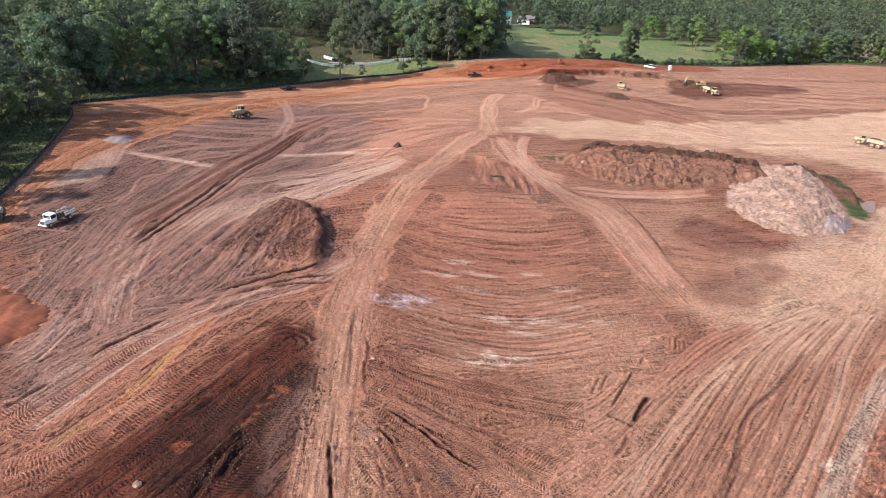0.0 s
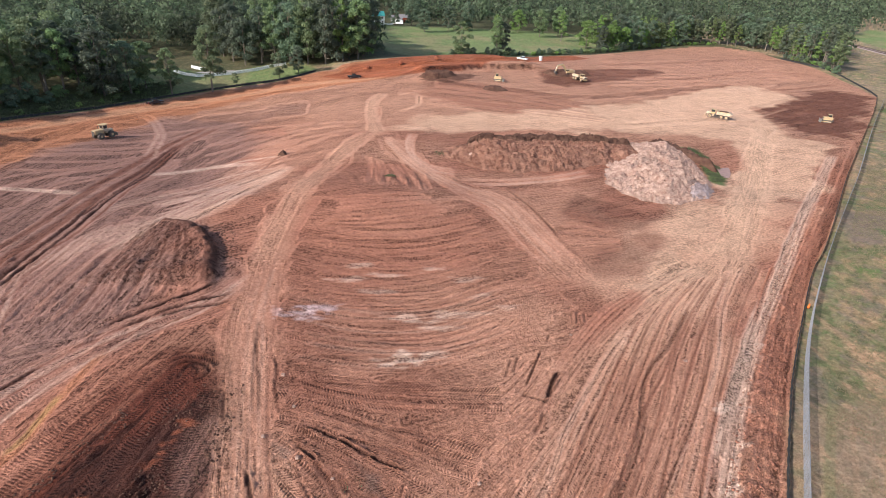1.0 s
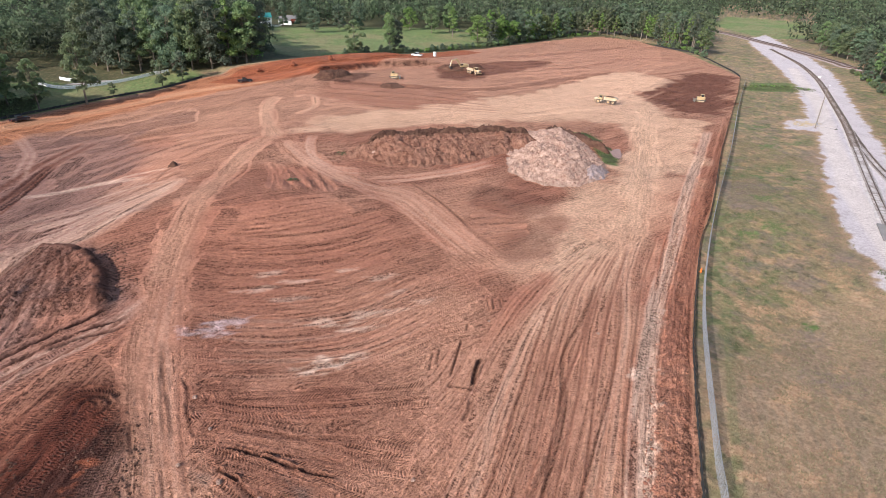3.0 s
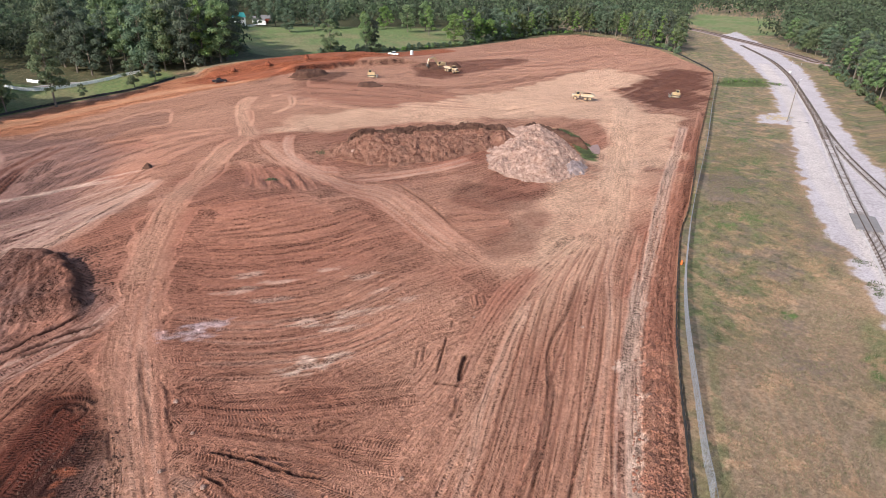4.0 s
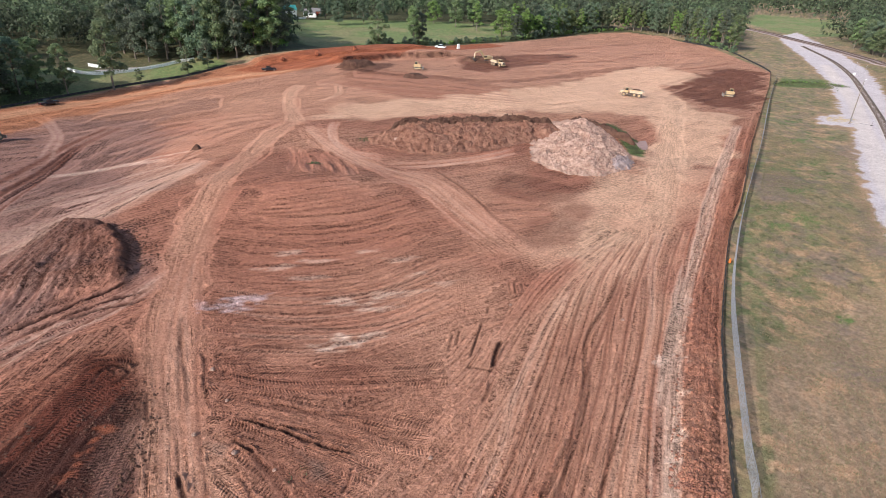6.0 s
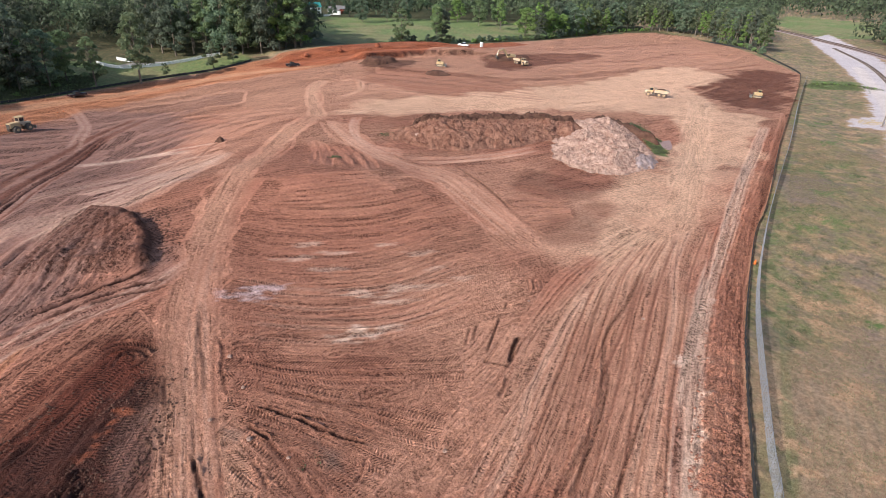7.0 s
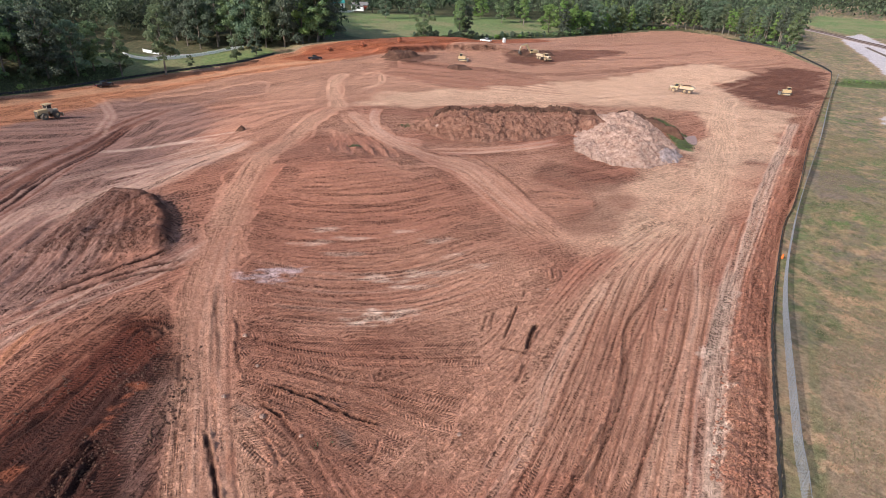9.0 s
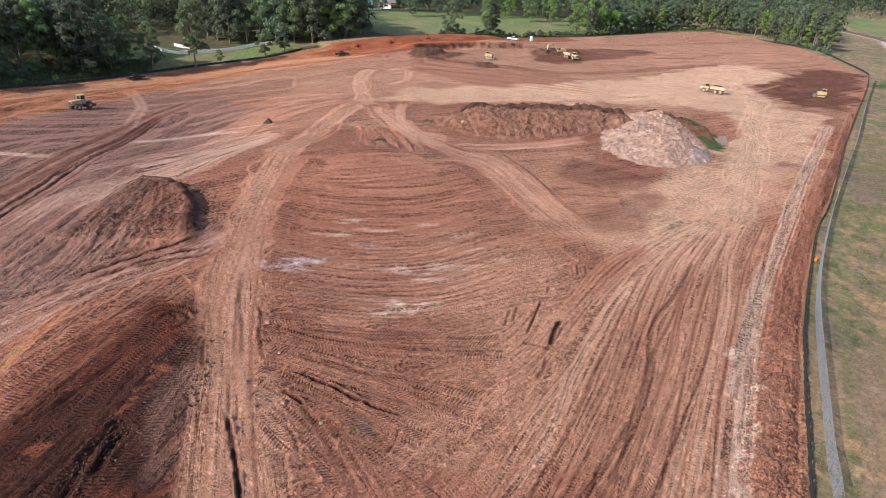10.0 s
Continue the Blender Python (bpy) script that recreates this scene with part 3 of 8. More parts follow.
fan([(-2.4, 102.8), (4.7, 104.4), (13.4, 107.2), (18, 108.3)], [(-5.4, 94.9), (2.9, 93.9), (10.8, 95), (24.2, 99.9)], 7, 1.1, BROWN, 0.3, 0, 0.07, 104)
band([(-2.4, 104.2), (3.7, 105), (8.9, 105.2), (13.5, 107.9)], 0.9, BROWN, 0.5, 0, 0.22)
band([(6.9, 95.6), (10.9, 96.1), (13.9, 96)], 0.8, DARK, 0.35, 0, 0.1)
band([(2.4, 86.6), (5.8, 84.7), (7.5, 83.7)], 0.9, DARK, 0.3, 0, 0.1)
band([(7.9, 86.9), (15.3, 86.5), (21.2, 87.3)], 0.9, DARK, 0.25, 0, 0.06)
# pale patches of dry dust on the pad
blob(-7.3, 70.3, 1.7, LILAC, 0.75, 2.0)
blob(-4.8, 70.6, 1.7, LILAC, 0.75, 2.0)
blob(-3.0, 71.3, 1.7, LILAC, 0.75, 2.0)
blob(-5.8, 69.5, 1.7, LILAC, 0.75, 2.0)
blob(6.9, 59.4, 1.5, WHITE, 0.4, 2.4)
blob(9.8, 60.1, 1.5, WHITE, 0.4, 2.4)
blob(6.1, 58.9, 1.5, WHITE, 0.4, 2.4)
blob(8.0, 59.9, 1.5, WHITE, 0.4, 2.4)
blob(9.0, 69.0, 1.3, WHITE, 0.35, 3)
blob(11.4, 67.3, 1.3, WHITE, 0.35, 3)
blob(10.4, 68.3, 1.3, WHITE, 0.35, 3)
blob(12.7, 66.0, 1.3, WHITE, 0.35, 3)
blob(16.8, 68.2, 1.3, WHITE, 0.35, 3)
blob(14.7, 69.7, 1.3, WHITE, 0.35, 3)
blob(7.1, 80.3, 1.0, WHITE, 0.35, 3.2)
blob(2.2, 83.2, 1.0, WHITE, 0.35, 3.2)
blob(19.1, 78.2, 1.0, WHITE, 0.35, 3.2)
blob(13.5, 81.5, 1.0, WHITE, 0.35, 3.2)
blob(20.6, 73.6, 1.0, WHITE, 0.35, 3.2)
blob(0.3, 79.0, 1.0, WHITE, 0.35, 3.2)
blob(5.0, 75.4, 1.0, WHITE, 0.35, 3.2)
blob(23.9, 69.8, 1.0, WHITE, 0.35, 3.2)
blob(21.0, 68.7, 1.0, WHITE, 0.35, 3.2)
zone([(19.4, 72.1), (30.9, 74.7), (40.3, 74.2), (34.3, 63.4), (25.9, 54.7), (19.6, 51.3), (16.8, 56.3), (16.5, 63.8)], CLAYTAN, 0.45, 4)
# brown damp patches beside the fork road
zone([(53.3, 113.5), (62.1, 109), (64.7, 100), (58, 96.1), (50.4, 98.3), (45.1, 103.1)], BROWN, 0.55, 1.6)
zone([(44.5, 88), (52.9, 91), (59.2, 91.6), (54.6, 85.6), (49, 79.2), (43.5, 78.9)], BROWN, 0.5, 1.6)
zone([(45.1, 103.1), (51.6, 98.2), (53.8, 88.2), (44, 84.4), (39.2, 97.3)], UMBER, 0.4, 3)
fan([(41.9, 104.6), (48.8, 103), (52.8, 98.1)], [(37.9, 85.1), (45.6, 85.4), (53.1, 87)], 9, 0.8, BROWN, 0.35, 0, 0.08, 105)
# the track that swings round below the mound, many passes side by side
fan([(-50.1, 51.4), (-45.9, 57.3), (-40.6, 63.5), (-33.7, 67.2), (-27.1, 71.3), (-19.3, 77), (-13.6, 85.4)], [(-39.3, 36.3), (-37.2, 44), (-34.6, 51.9), (-30.9, 58.6), (-25.7, 64.7), (-19.4, 70.4), (-12.7, 79.2)], 4, 3.0, MAUVE, 0.4, 0.3, 0.04, 106)
sweep([(-42.5, 40.8), (-39.9, 48.6), (-36, 56), (-31.6, 62.2), (-26.1, 68.1), (-18.6, 73.7), (-13.2, 82.7)], 8, 0.7)
fan([(-46.3, 46.1), (-42.8, 53.4), (-38.2, 60.3), (-33, 65.5), (-26.8, 70.3), (-18.9, 75.3), (-13.4, 83.6)], [(-39.7, 36.9), (-37.1, 44.9), (-34.9, 52.4), (-31, 58.8), (-25.7, 64.7), (-19.3, 70), (-13, 78.6)], 5, 1.1, PALE, 0.3, 0.75, 0.05, 107)
fan([(-47.5, 47.8), (-44, 54.2), (-39, 60.4), (-33.1, 65.9), (-26.9, 70.6), (-19.1, 76.1), (-14.6, 82.4)], [(-39.1, 36), (-36.7, 43.3), (-34.4, 51.4), (-30.8, 58.4), (-25.6, 64.3), (-19.3, 69.7), (-13.4, 78.2)], 5, 0.45, BROWN, 0.6, 0.1, 0.12, 108)
# ledges beside the track, crevice shade put into their colour
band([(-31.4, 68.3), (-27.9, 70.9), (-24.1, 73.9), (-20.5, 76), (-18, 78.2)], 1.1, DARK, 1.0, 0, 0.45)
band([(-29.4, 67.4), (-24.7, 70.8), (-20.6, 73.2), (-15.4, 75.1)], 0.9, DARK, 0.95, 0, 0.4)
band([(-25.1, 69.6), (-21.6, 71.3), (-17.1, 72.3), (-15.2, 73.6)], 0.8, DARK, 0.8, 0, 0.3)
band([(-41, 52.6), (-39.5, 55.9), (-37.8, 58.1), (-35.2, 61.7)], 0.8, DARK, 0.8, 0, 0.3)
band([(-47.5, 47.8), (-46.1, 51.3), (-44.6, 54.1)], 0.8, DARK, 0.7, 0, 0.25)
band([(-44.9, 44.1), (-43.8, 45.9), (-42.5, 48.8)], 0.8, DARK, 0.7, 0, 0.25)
fan([(-53, 55.3), (-51.4, 59.1), (-50.7, 63.8)], [(-47.5, 47.8), (-45.8, 51.8), (-46, 61)], 5, 0.8, PALE, 0.35, 0.3, 0.06, 109)
fan([(-53.7, 56.4), (-52.2, 60.3), (-51.1, 64.5)], [(-46.3, 46.1), (-45.2, 50.9), (-45.3, 59.8)], 4, 0.45, BROWN, 0.6, 0, 0.14, 110)
fan([(-44.6, 56.3), (-48.3, 66.3), (-52.3, 79.3), (-54.6, 90)], [(-37.9, 57), (-42.3, 66.9), (-45.4, 78.2), (-47.5, 88.5)], 5, 1.0, PALE, 0.25, 0.3, 0.06, 111)
fan([(-40.9, 52.4), (-45.6, 62.4), (-50.3, 75.8), (-53, 87.8)], [(-37.8, 58.1), (-41.5, 67), (-44.1, 78.3), (-44.7, 88.8)], 4, 0.5, BROWN, 0.45, 0, 0.12, 112)
# dark damp fill at the near corner, crossed by wheel tracks
zone([(-35.7, 31.3), (-38, 34.5), (-35.1, 39.7), (-31.5, 47), (-29.3, 53.3), (-25.4, 59.6), (-20.7, 63.4), (-14.8, 62.1), (-12.1, 53), (-11.6, 46), (-12.8, 41.4), (-12.3, 33.4)], UMBER, 0.9, 1.6)
zone([(-33, 31.6), (-32.7, 38.5), (-29.9, 45), (-27.6, 50.9), (-24.7, 57.3), (-20.3, 61.9), (-15.2, 60.8), (-12.8, 52.9), (-12.2, 45.9), (-13.4, 41.3), (-12.8, 33.3)], DARKRED, 1.0, 1.6)
zone([(-27.9, 34.7), (-26.4, 40.1), (-24.1, 45.5), (-21.7, 49), (-19.1, 53), (-15.3, 53.5), (-13.2, 49.1), (-15.3, 44), (-15.6, 41), (-14.6, 35.9)], DARK, 0.9, 2.0)
sweep([(-38.4, 35.1), (-33.3, 39.5), (-30.5, 46.2), (-26, 53.5), (-21, 59.4)], 5, 0.7)
sweep([(-37.7, 25.1), (-27.8, 40.7), (-23.6, 48.9), (-17.9, 58.6)], 9, 1.0)
sweep([(-26.6, 25.4), (-18.8, 40.7), (-16.7, 47), (-14.2, 54.7)], 7, 0.9)
fan([(-40.8, 24.5), (-32.3, 41.7), (-28.5, 49.9), (-23.8, 59.1)], [(-27.1, 25.5), (-19.1, 40.7), (-16.2, 47.4), (-14.1, 54.7)], 5, 1.1, DARK, 0.3, 1, 0.1, 113)
fan([(-39.6, 24.6), (-30.3, 41.2), (-26.7, 48.7), (-23.1, 56.9)], [(-28.4, 25.5), (-19.9, 40.6), (-17.4, 47.3), (-14.9, 53.6)], 6, 0.5, DARK, 0.7, 0, 0.16, 114)
band([(-22.8, 24.4), (-20.5, 39.2), (-19.3, 42.1), (-17.6, 44.9)], 1.5, DARK, 0.95, 0, 0.45)
band([(-19.5, 37.4), (-18.8, 40.7), (-17.9, 42.9)], 1.4, DARK, 0.9, 0, 0.4)
band([(-26.5, 44.1), (-24.9, 45.8), (-23, 48.9), (-21.7, 50.9)], 0.9, DARK, 0.85, 0, 0.3)
band([(-29.2, 42.4), (-27.3, 44.4), (-25.7, 47.9), (-23, 52.7)], 0.6, DARK, 0.8, 0, 0.25)
blob(-18.5, 46.0, 0.9, RED, 0.55, 1.5)
blob(-17.8, 48.5, 0.9, RED, 0.55, 1.5)
blob(-18.0, 47.2, 0.9, RED, 0.55, 1.5)
blob(-19.0, 44.7, 0.9, RED, 0.55, 1.5)
blob(-16.8, 49.5, 0.9, RED, 0.55, 1.5)
blob(-24.5, 40.9, 0.9, RED, 0.55, 1.5)
zone([(-16.8, 45.3), (-14.4, 49.8), (-12.5, 47.5), (-13, 42), (-13.4, 37.3), (-14.6, 35.9), (-15.6, 41)], MAUVE, 0.45, 1.2)
zone([(-16.3, 63.8), (-14.1, 68.4), (-8.9, 60.2), (-8, 50), (-12.5, 47.5), (-12.9, 54.9)], CLAYTAN, 0.35, 3)
band([(-20.7, 59.5), (-20.1, 60.6), (-18.4, 60.7), (-16.2, 59.9), (-14.9, 58.2)], 1.3, DARK, 0.55, 1, 0.3)
band([(-20.6, 58), (-20.1, 59.4), (-18.8, 59.8), (-17, 59.2), (-16.1, 57.8), (-16.9, 56.6), (-18.3, 56.1)], 0.8, DARK, 0.7, 0.3, 0.3)
band([(-19.2, 58), (-18.6, 58.9), (-17.6, 58.5), (-17.3, 57.6), (-18, 57.2)], 0.6, DARK, 0.8, 0, 0.3)
band([(-19.4, 56.3), (-18.8, 58.6), (-17.4, 59.4)], 0.7, DARK, 0.75, 0, 0.2)
zone([(-61.2, 66.8), (-55.8, 64.6), (-50.2, 61.9), (-50.1, 57.5), (-51.9, 53.8), (-54.2, 49.9), (-68.4, 68)], ORANGE, 0.9, 0.6)
zone([(-60.2, 65.4), (-55.6, 63.2), (-52.2, 60.3), (-52.5, 56.6), (-53, 55.3)], RED, 0.6, 0.8)
# streak of orange and ochre soil
band([(-35.4, 41.1), (-34.3, 44.7), (-32.5, 48.3), (-31.4, 54.2), (-30, 60.1), (-28.3, 64.4)], 1.5, ORANGE, 0.85, 0.15, 0.05)
band([(-33.8, 47.3), (-32.6, 49.2), (-31.9, 53.1), (-31.3, 56.3)], 0.9, OCHRE, 0.7, 0.1, 0.04)
band([(-37, 39.2), (-36.1, 41.4), (-35.2, 43.8)], 0.9, OCHRE, 0.4, 0.1, 0.04)
# furrows down the flank of the mound and the slope beside it
fan([(-44.2, 66.7), (-44.5, 78.3), (-42.7, 89), (-38.7, 96.9)], [(-29.4, 70.8), (-28.5, 81.2), (-27.2, 89.7), (-27.4, 98.4)], 16, 0.6, BROWN, 0.55, 0, 0.16, 115)
fan([(-40.6, 70), (-40.2, 78.6), (-37.9, 89.2), (-35.7, 94.3)], [(-29.9, 67.8), (-29.1, 77.5), (-28.1, 89.6), (-27.8, 95.7)], 8, 0.45, DARK, 0.4, 0, 0.16, 116)
fan([(-28.6, 70.9), (-27.9, 79.4), (-28.1, 89.6), (-29, 98.4)], [(-21.4, 76.6), (-22.3, 81.9), (-24.2, 89.9), (-27.4, 98.4)], 6, 0.6, DARK, 0.45, 0, 0.2, 117)
fan([(-53.8, 62.7), (-54, 71.8), (-53.3, 81.2), (-50.8, 95.8)], [(-43.8, 69.8), (-43.7, 80.3), (-42.7, 89), (-40.8, 102.8)], 12, 0.6, BROWN, 0.55, 0, 0.12, 118)
fan([(-58.1, 73), (-55, 81), (-51.2, 88.1), (-47.9, 96.2)], [(-45.3, 66.6), (-44.5, 74.6), (-43.7, 84.4), (-40.7, 96.8)], 6, 0.9, PALE, 0.2, 0.1, 0.04, 119)
# dark ruts of heavy wheels up the slope, pale passes beside them
fan([(-52.1, 77.4), (-51.2, 88.1), (-49.9, 103.3), (-48.4, 124), (-46.9, 154.7), (-44.1, 172.4)], [(-48.4, 77.9), (-47.5, 88.5), (-44.9, 99.4), (-44.2, 123), (-43.5, 153.7), (-41.7, 169.4)], 5, 0.8, BROWN, 0.8, 0.3, 0.14, 120)
fan([(-51.4, 78.5), (-50.3, 88.2), (-48.8, 103.5), (-47.3, 124.5), (-46.2, 155.1), (-44.1, 172.4)], [(-49.2, 77.8), (-48.4, 88.4), (-46.6, 102.2), (-45.3, 122.5), (-44.2, 153.4), (-42.5, 169.2)], 4, 0.8, DARK, 0.75, 0.2, 0.22, 121)
band([(-38.9, 89.2), (-32.8, 98.4), (-25.2, 102.6), (-17.8, 119.1), (-13, 132.6)], 2.6, PALE, 0.4, 0, 0.03)
band([(-38.1, 112.1), (-28.2, 115.5), (-18.9, 126.3), (-10.7, 138.3)], 4.5, PALE, 0.38, 0, 0.03)
band([(-29.6, 146.9), (-23.9, 149.4), (-14.7, 148.5)], 1.6, WHITE, 0.55, 0, 0.03)
band([(-29.1, 130.6), (-21.9, 136.7), (-14.8, 136.8)], 1.2, WHITE, 0.45, 0, 0.03)
fan([(-40.3, 118.7), (-30.9, 126.8), (-20.3, 145.4), (-9, 154.4)], [(-36, 98.4), (-27.4, 102.7), (-18.1, 113.2), (-10.2, 132.7)], 9, 0.6, WHITE, 0.2, 0, 0.05, 122)
fan([(-37.2, 86.3), (-32.6, 93.9), (-26.7, 105.7), (-18.8, 118.3)], [(-41.1, 91.3), (-36.3, 98.7), (-28.5, 110.2), (-20.4, 129.9)], 5, 0.9, PALE, 0.4, 0.1, 0.05, 123)
fan([(-34.1, 114.6), (-24.2, 133.7), (-8.8, 151.5)], [(-41.7, 173.1), (-21.8, 181.4), (-2.2, 191.9)], 10, 0.9, BROWN, 0.3, 0, 0.08, 124)
fan([(-77.2, 124.7), (-70.6, 135.4), (-59, 145.3), (-51.1, 158.3)], [(-50.9, 103.1), (-48.2, 116.7), (-43.5, 133.4), (-38.3, 158.4)], 8, 0.7, BROWN, 0.22, 0, 0.08, 125)
band([(-18.2, 136), (-14.7, 148.5), (-5.7, 151.1)], 0.9, DARK, 0.5, 0, 0.25)
# haul roads: packed tan clay, ruts along them
band([(-8.8, 24.4), (-9.8, 42.3), (-10.5, 49.6), (-12, 59.1), (-12.8, 69), (-12.2, 78), (-11.4, 90.1), (-9.7, 101.6), (-4.9, 127.4), (3.3, 151.9), (11.7, 166.5)], 7.5, CLAYTAN, 0.5, 0, 0.05)
sweep([(-8, 24.4), (-9.8, 42.3), (-10.5, 49.6), (-11.8, 59.1), (-12.7, 69), (-12.1, 78), (-11.4, 90.1), (-9.7, 101.6), (-4.9, 127.4), (3.3, 151.9), (11.7, 166.5)], 6, 0.12)
band([(-12, 81.3), (-10.7, 93.7), (-8.8, 102.5), (-3.8, 131.8), (4.1, 153.3), (11.7, 166.5), (27.6, 174.3)], 6.5, TAN, 0.15, 0, 0.04)
band([(-10.6, 26.9), (-12.2, 42.7), (-12.3, 49.8), (-12.7, 55.1)], 3.6, CLAYTAN, 0.5, 0.2, 0.06)
band([(-4.1, 26), (-6.9, 41.9), (-7.4, 46.1), (-8.7, 51)], 3.2, CLAYTAN, 0.5, 0.2, 0.06)
fan([(-10.4, 26.7), (-12.2, 46.8), (-13.6, 59.3), (-14, 72), (-12.6, 84.8)], [(-5.5, 26.1), (-8.1, 46.2), (-9.4, 58.8), (-10.2, 71.6), (-9.7, 88.1)], 8, 0.45, BROWN, 0.38, 0.1, 0.08, 126)
fan([(-9.9, 26.6), (-11.7, 46.7), (-13, 59.2), (-13.7, 71.9), (-12.2, 84.7)], [(-5.9, 26.2), (-8.7, 46.3), (-9.9, 58.9), (-10.5, 71.7), (-10, 88.1)], 3, 0.6, PALE, 0.2, 0.4, 0.04, 127)
# sharp narrow ruts, with the shade inside them painted
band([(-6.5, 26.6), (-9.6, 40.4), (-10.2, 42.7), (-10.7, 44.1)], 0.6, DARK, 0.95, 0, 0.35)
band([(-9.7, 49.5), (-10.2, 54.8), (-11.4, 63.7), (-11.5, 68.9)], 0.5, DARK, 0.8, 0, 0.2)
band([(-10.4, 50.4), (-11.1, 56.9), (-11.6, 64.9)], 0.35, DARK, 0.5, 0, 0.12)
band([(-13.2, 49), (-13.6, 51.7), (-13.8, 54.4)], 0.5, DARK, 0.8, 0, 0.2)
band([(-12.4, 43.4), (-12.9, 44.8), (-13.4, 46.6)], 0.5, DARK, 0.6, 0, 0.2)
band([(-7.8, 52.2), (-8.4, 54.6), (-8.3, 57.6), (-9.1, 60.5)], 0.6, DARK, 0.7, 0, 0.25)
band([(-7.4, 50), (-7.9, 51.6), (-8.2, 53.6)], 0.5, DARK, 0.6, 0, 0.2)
zone([(-9.4, 40.4), (-7.1, 40.7), (-6.7, 37), (-8.7, 37.3)], UMBER, 0.6, 0.6)
fan([(-11.4, 81.2), (-9.8, 93.6), (-5.5, 108.8)], [(-9.5, 79.5), (-7.2, 93.3), (-2.4, 107.7)], 5, 0.8, BROWN, 0.35, 0.15, 0.1, 128)
band([(11.4, 162.6), (11.2, 180.6), (11.4, 196.2), (14, 212.7), (18.6, 223.9)], 5.5, TAN, 0.3, 0, 0.05)
band([(11.6, 199), (13.8, 203), (14.5, 195.3), (12.9, 184.8)], 1.2, UMBER, 0.45, 0, 0.1)
band([(12.7, 162.5), (16.8, 142.8), (21.9, 123.4), (30.1, 109.8), (33.9, 98.4), (35.4, 85.4), (37.5, 76.6)], 6.2, CLAYTAN, 0.4, 0, 0.05)
sweep([(12.7, 162.5), (16.8, 142.8), (21.9, 123.4), (30.1, 109.8), (33.9, 98.4), (35.4, 85.4), (37.5, 76.6)], 7, 0.1)
fan([(13.7, 162.4), (18.2, 142.7), (26.1, 119.1), (34.6, 112.7), (38.1, 97.3), (42.1, 80.2)], [(11.4, 162.6), (16.1, 137.9), (24.2, 110.1), (29.1, 101.9), (32.6, 87.8), (34.7, 77)], 7, 0.7, PALE, 0.22, 0.15, 0.06, 129)
fan([(15.3, 162.4), (19.6, 142.7), (27.9, 121.2), (36.6, 115.1), (39.7, 98.6), (43, 80)], [(11.9, 159), (16.1, 137.9), (23.1, 110.5), (29.5, 103.3), (31.9, 89), (34.3, 76.1)], 5, 0.45, BROWN, 0.4, 0.1, 0.1, 130)
# shadow lines along the road's edge ridge, put into the colour
band([(36, 119.6), (38, 111.2), (39.6, 101.5), (40.5, 91.6)], 0.7, DARK, 0.7, 0, 0.34)
band([(38.6, 109.5), (39.7, 98.6), (40.3, 88.4), (42.6, 79)], 0.5, DARK, 0.5, 0, 0.22)
band([(32.7, 94.7), (35.3, 86.5), (37.5, 76.6)], 0.5, DARK, 0.4, 0, 0.18)
fan([(24.4, 166.6), (20.8, 156.1), (19.7, 143.7), (24, 135.1), (31.6, 131.2)], [(20.6, 166.4), (17.7, 150.3), (18.9, 137.8), (22.7, 128), (30.3, 125.9)], 5, 0.7, PALE, 0.35, 0, 0.08, 131)
fan([(22.5, 126.7), (35.4, 124.5), (50.4, 127.3), (67.3, 134.9)], [(27.9, 115.7), (39.4, 119.8), (51.8, 123.6), (66.1, 129)], 4, 0.9, PALE, 0.35, 0, 0.05, 132)
fan([(6, 148.6), (7.1, 133.6), (3.9, 108.3)], [(16.8, 132.7), (18.7, 119.1), (18, 108.3)], 9, 0.7, BROWN, 0.4, 0, 0.2, 133)
band([(14.9, 127.9), (14.6, 116.2), (14.2, 108.8)], 0.8, DARK, 0.5, 0, 0.35)
band([(17.7, 129.8), (17.4, 118.7), (16.8, 108.6)], 0.8, DARK, 0.5, 0, 0.35)
# the bundle of ruts that runs up from the near edge to the crossing of the roads
zone([(3.6, 35.4), (7.5, 43.2), (14.4, 47.4), (22.2, 50.8), (35.1, 63.2), (46.7, 71.4), (71.1, 83.5), (53.6, 63.5), (35.7, 57.5), (22.2, 41.1), (15.9, 32.5)], CLAYTAN, 0.5, 3)
zone([(16.2, 32.4), (20.7, 37.5), (26.4, 44.7), (35.8, 56.1), (46.5, 64.4), (55.4, 66.7), (43.9, 50.7), (33, 38.7), (25.5, 30.2)], UMBER, 0.26, 2)
sweep([(11.3, 23.6), (23.3, 36.9), (29.1, 44.1), (37.7, 54.4), (48.4, 65.8), (65.8, 79.4)], 9, 0.8)
sweep([(19.2, 21.7), (33.1, 37.8), (40.1, 45.7), (48.3, 55.1), (59.4, 68.1), (71.7, 81)], 5, 0.6)
sweep([(3.1, 25.9), (16.2, 39.5), (22.6, 46.5), (31, 56), (42.2, 66.7), (61.5, 79.9)], 7, 0.4)
sweep([(-5.7, 28.9), (9, 39.9), (17.4, 46.7), (22.2, 50.8)], 7, 0.25)
zone([(25.5, 30.2), (32.6, 37.9), (42.5, 48.6), (56.3, 66.6), (60.9, 68), (46.5, 50.2), (34.7, 36.7), (29.2, 29.4)], CLAYTAN, 0.55, 1.2)
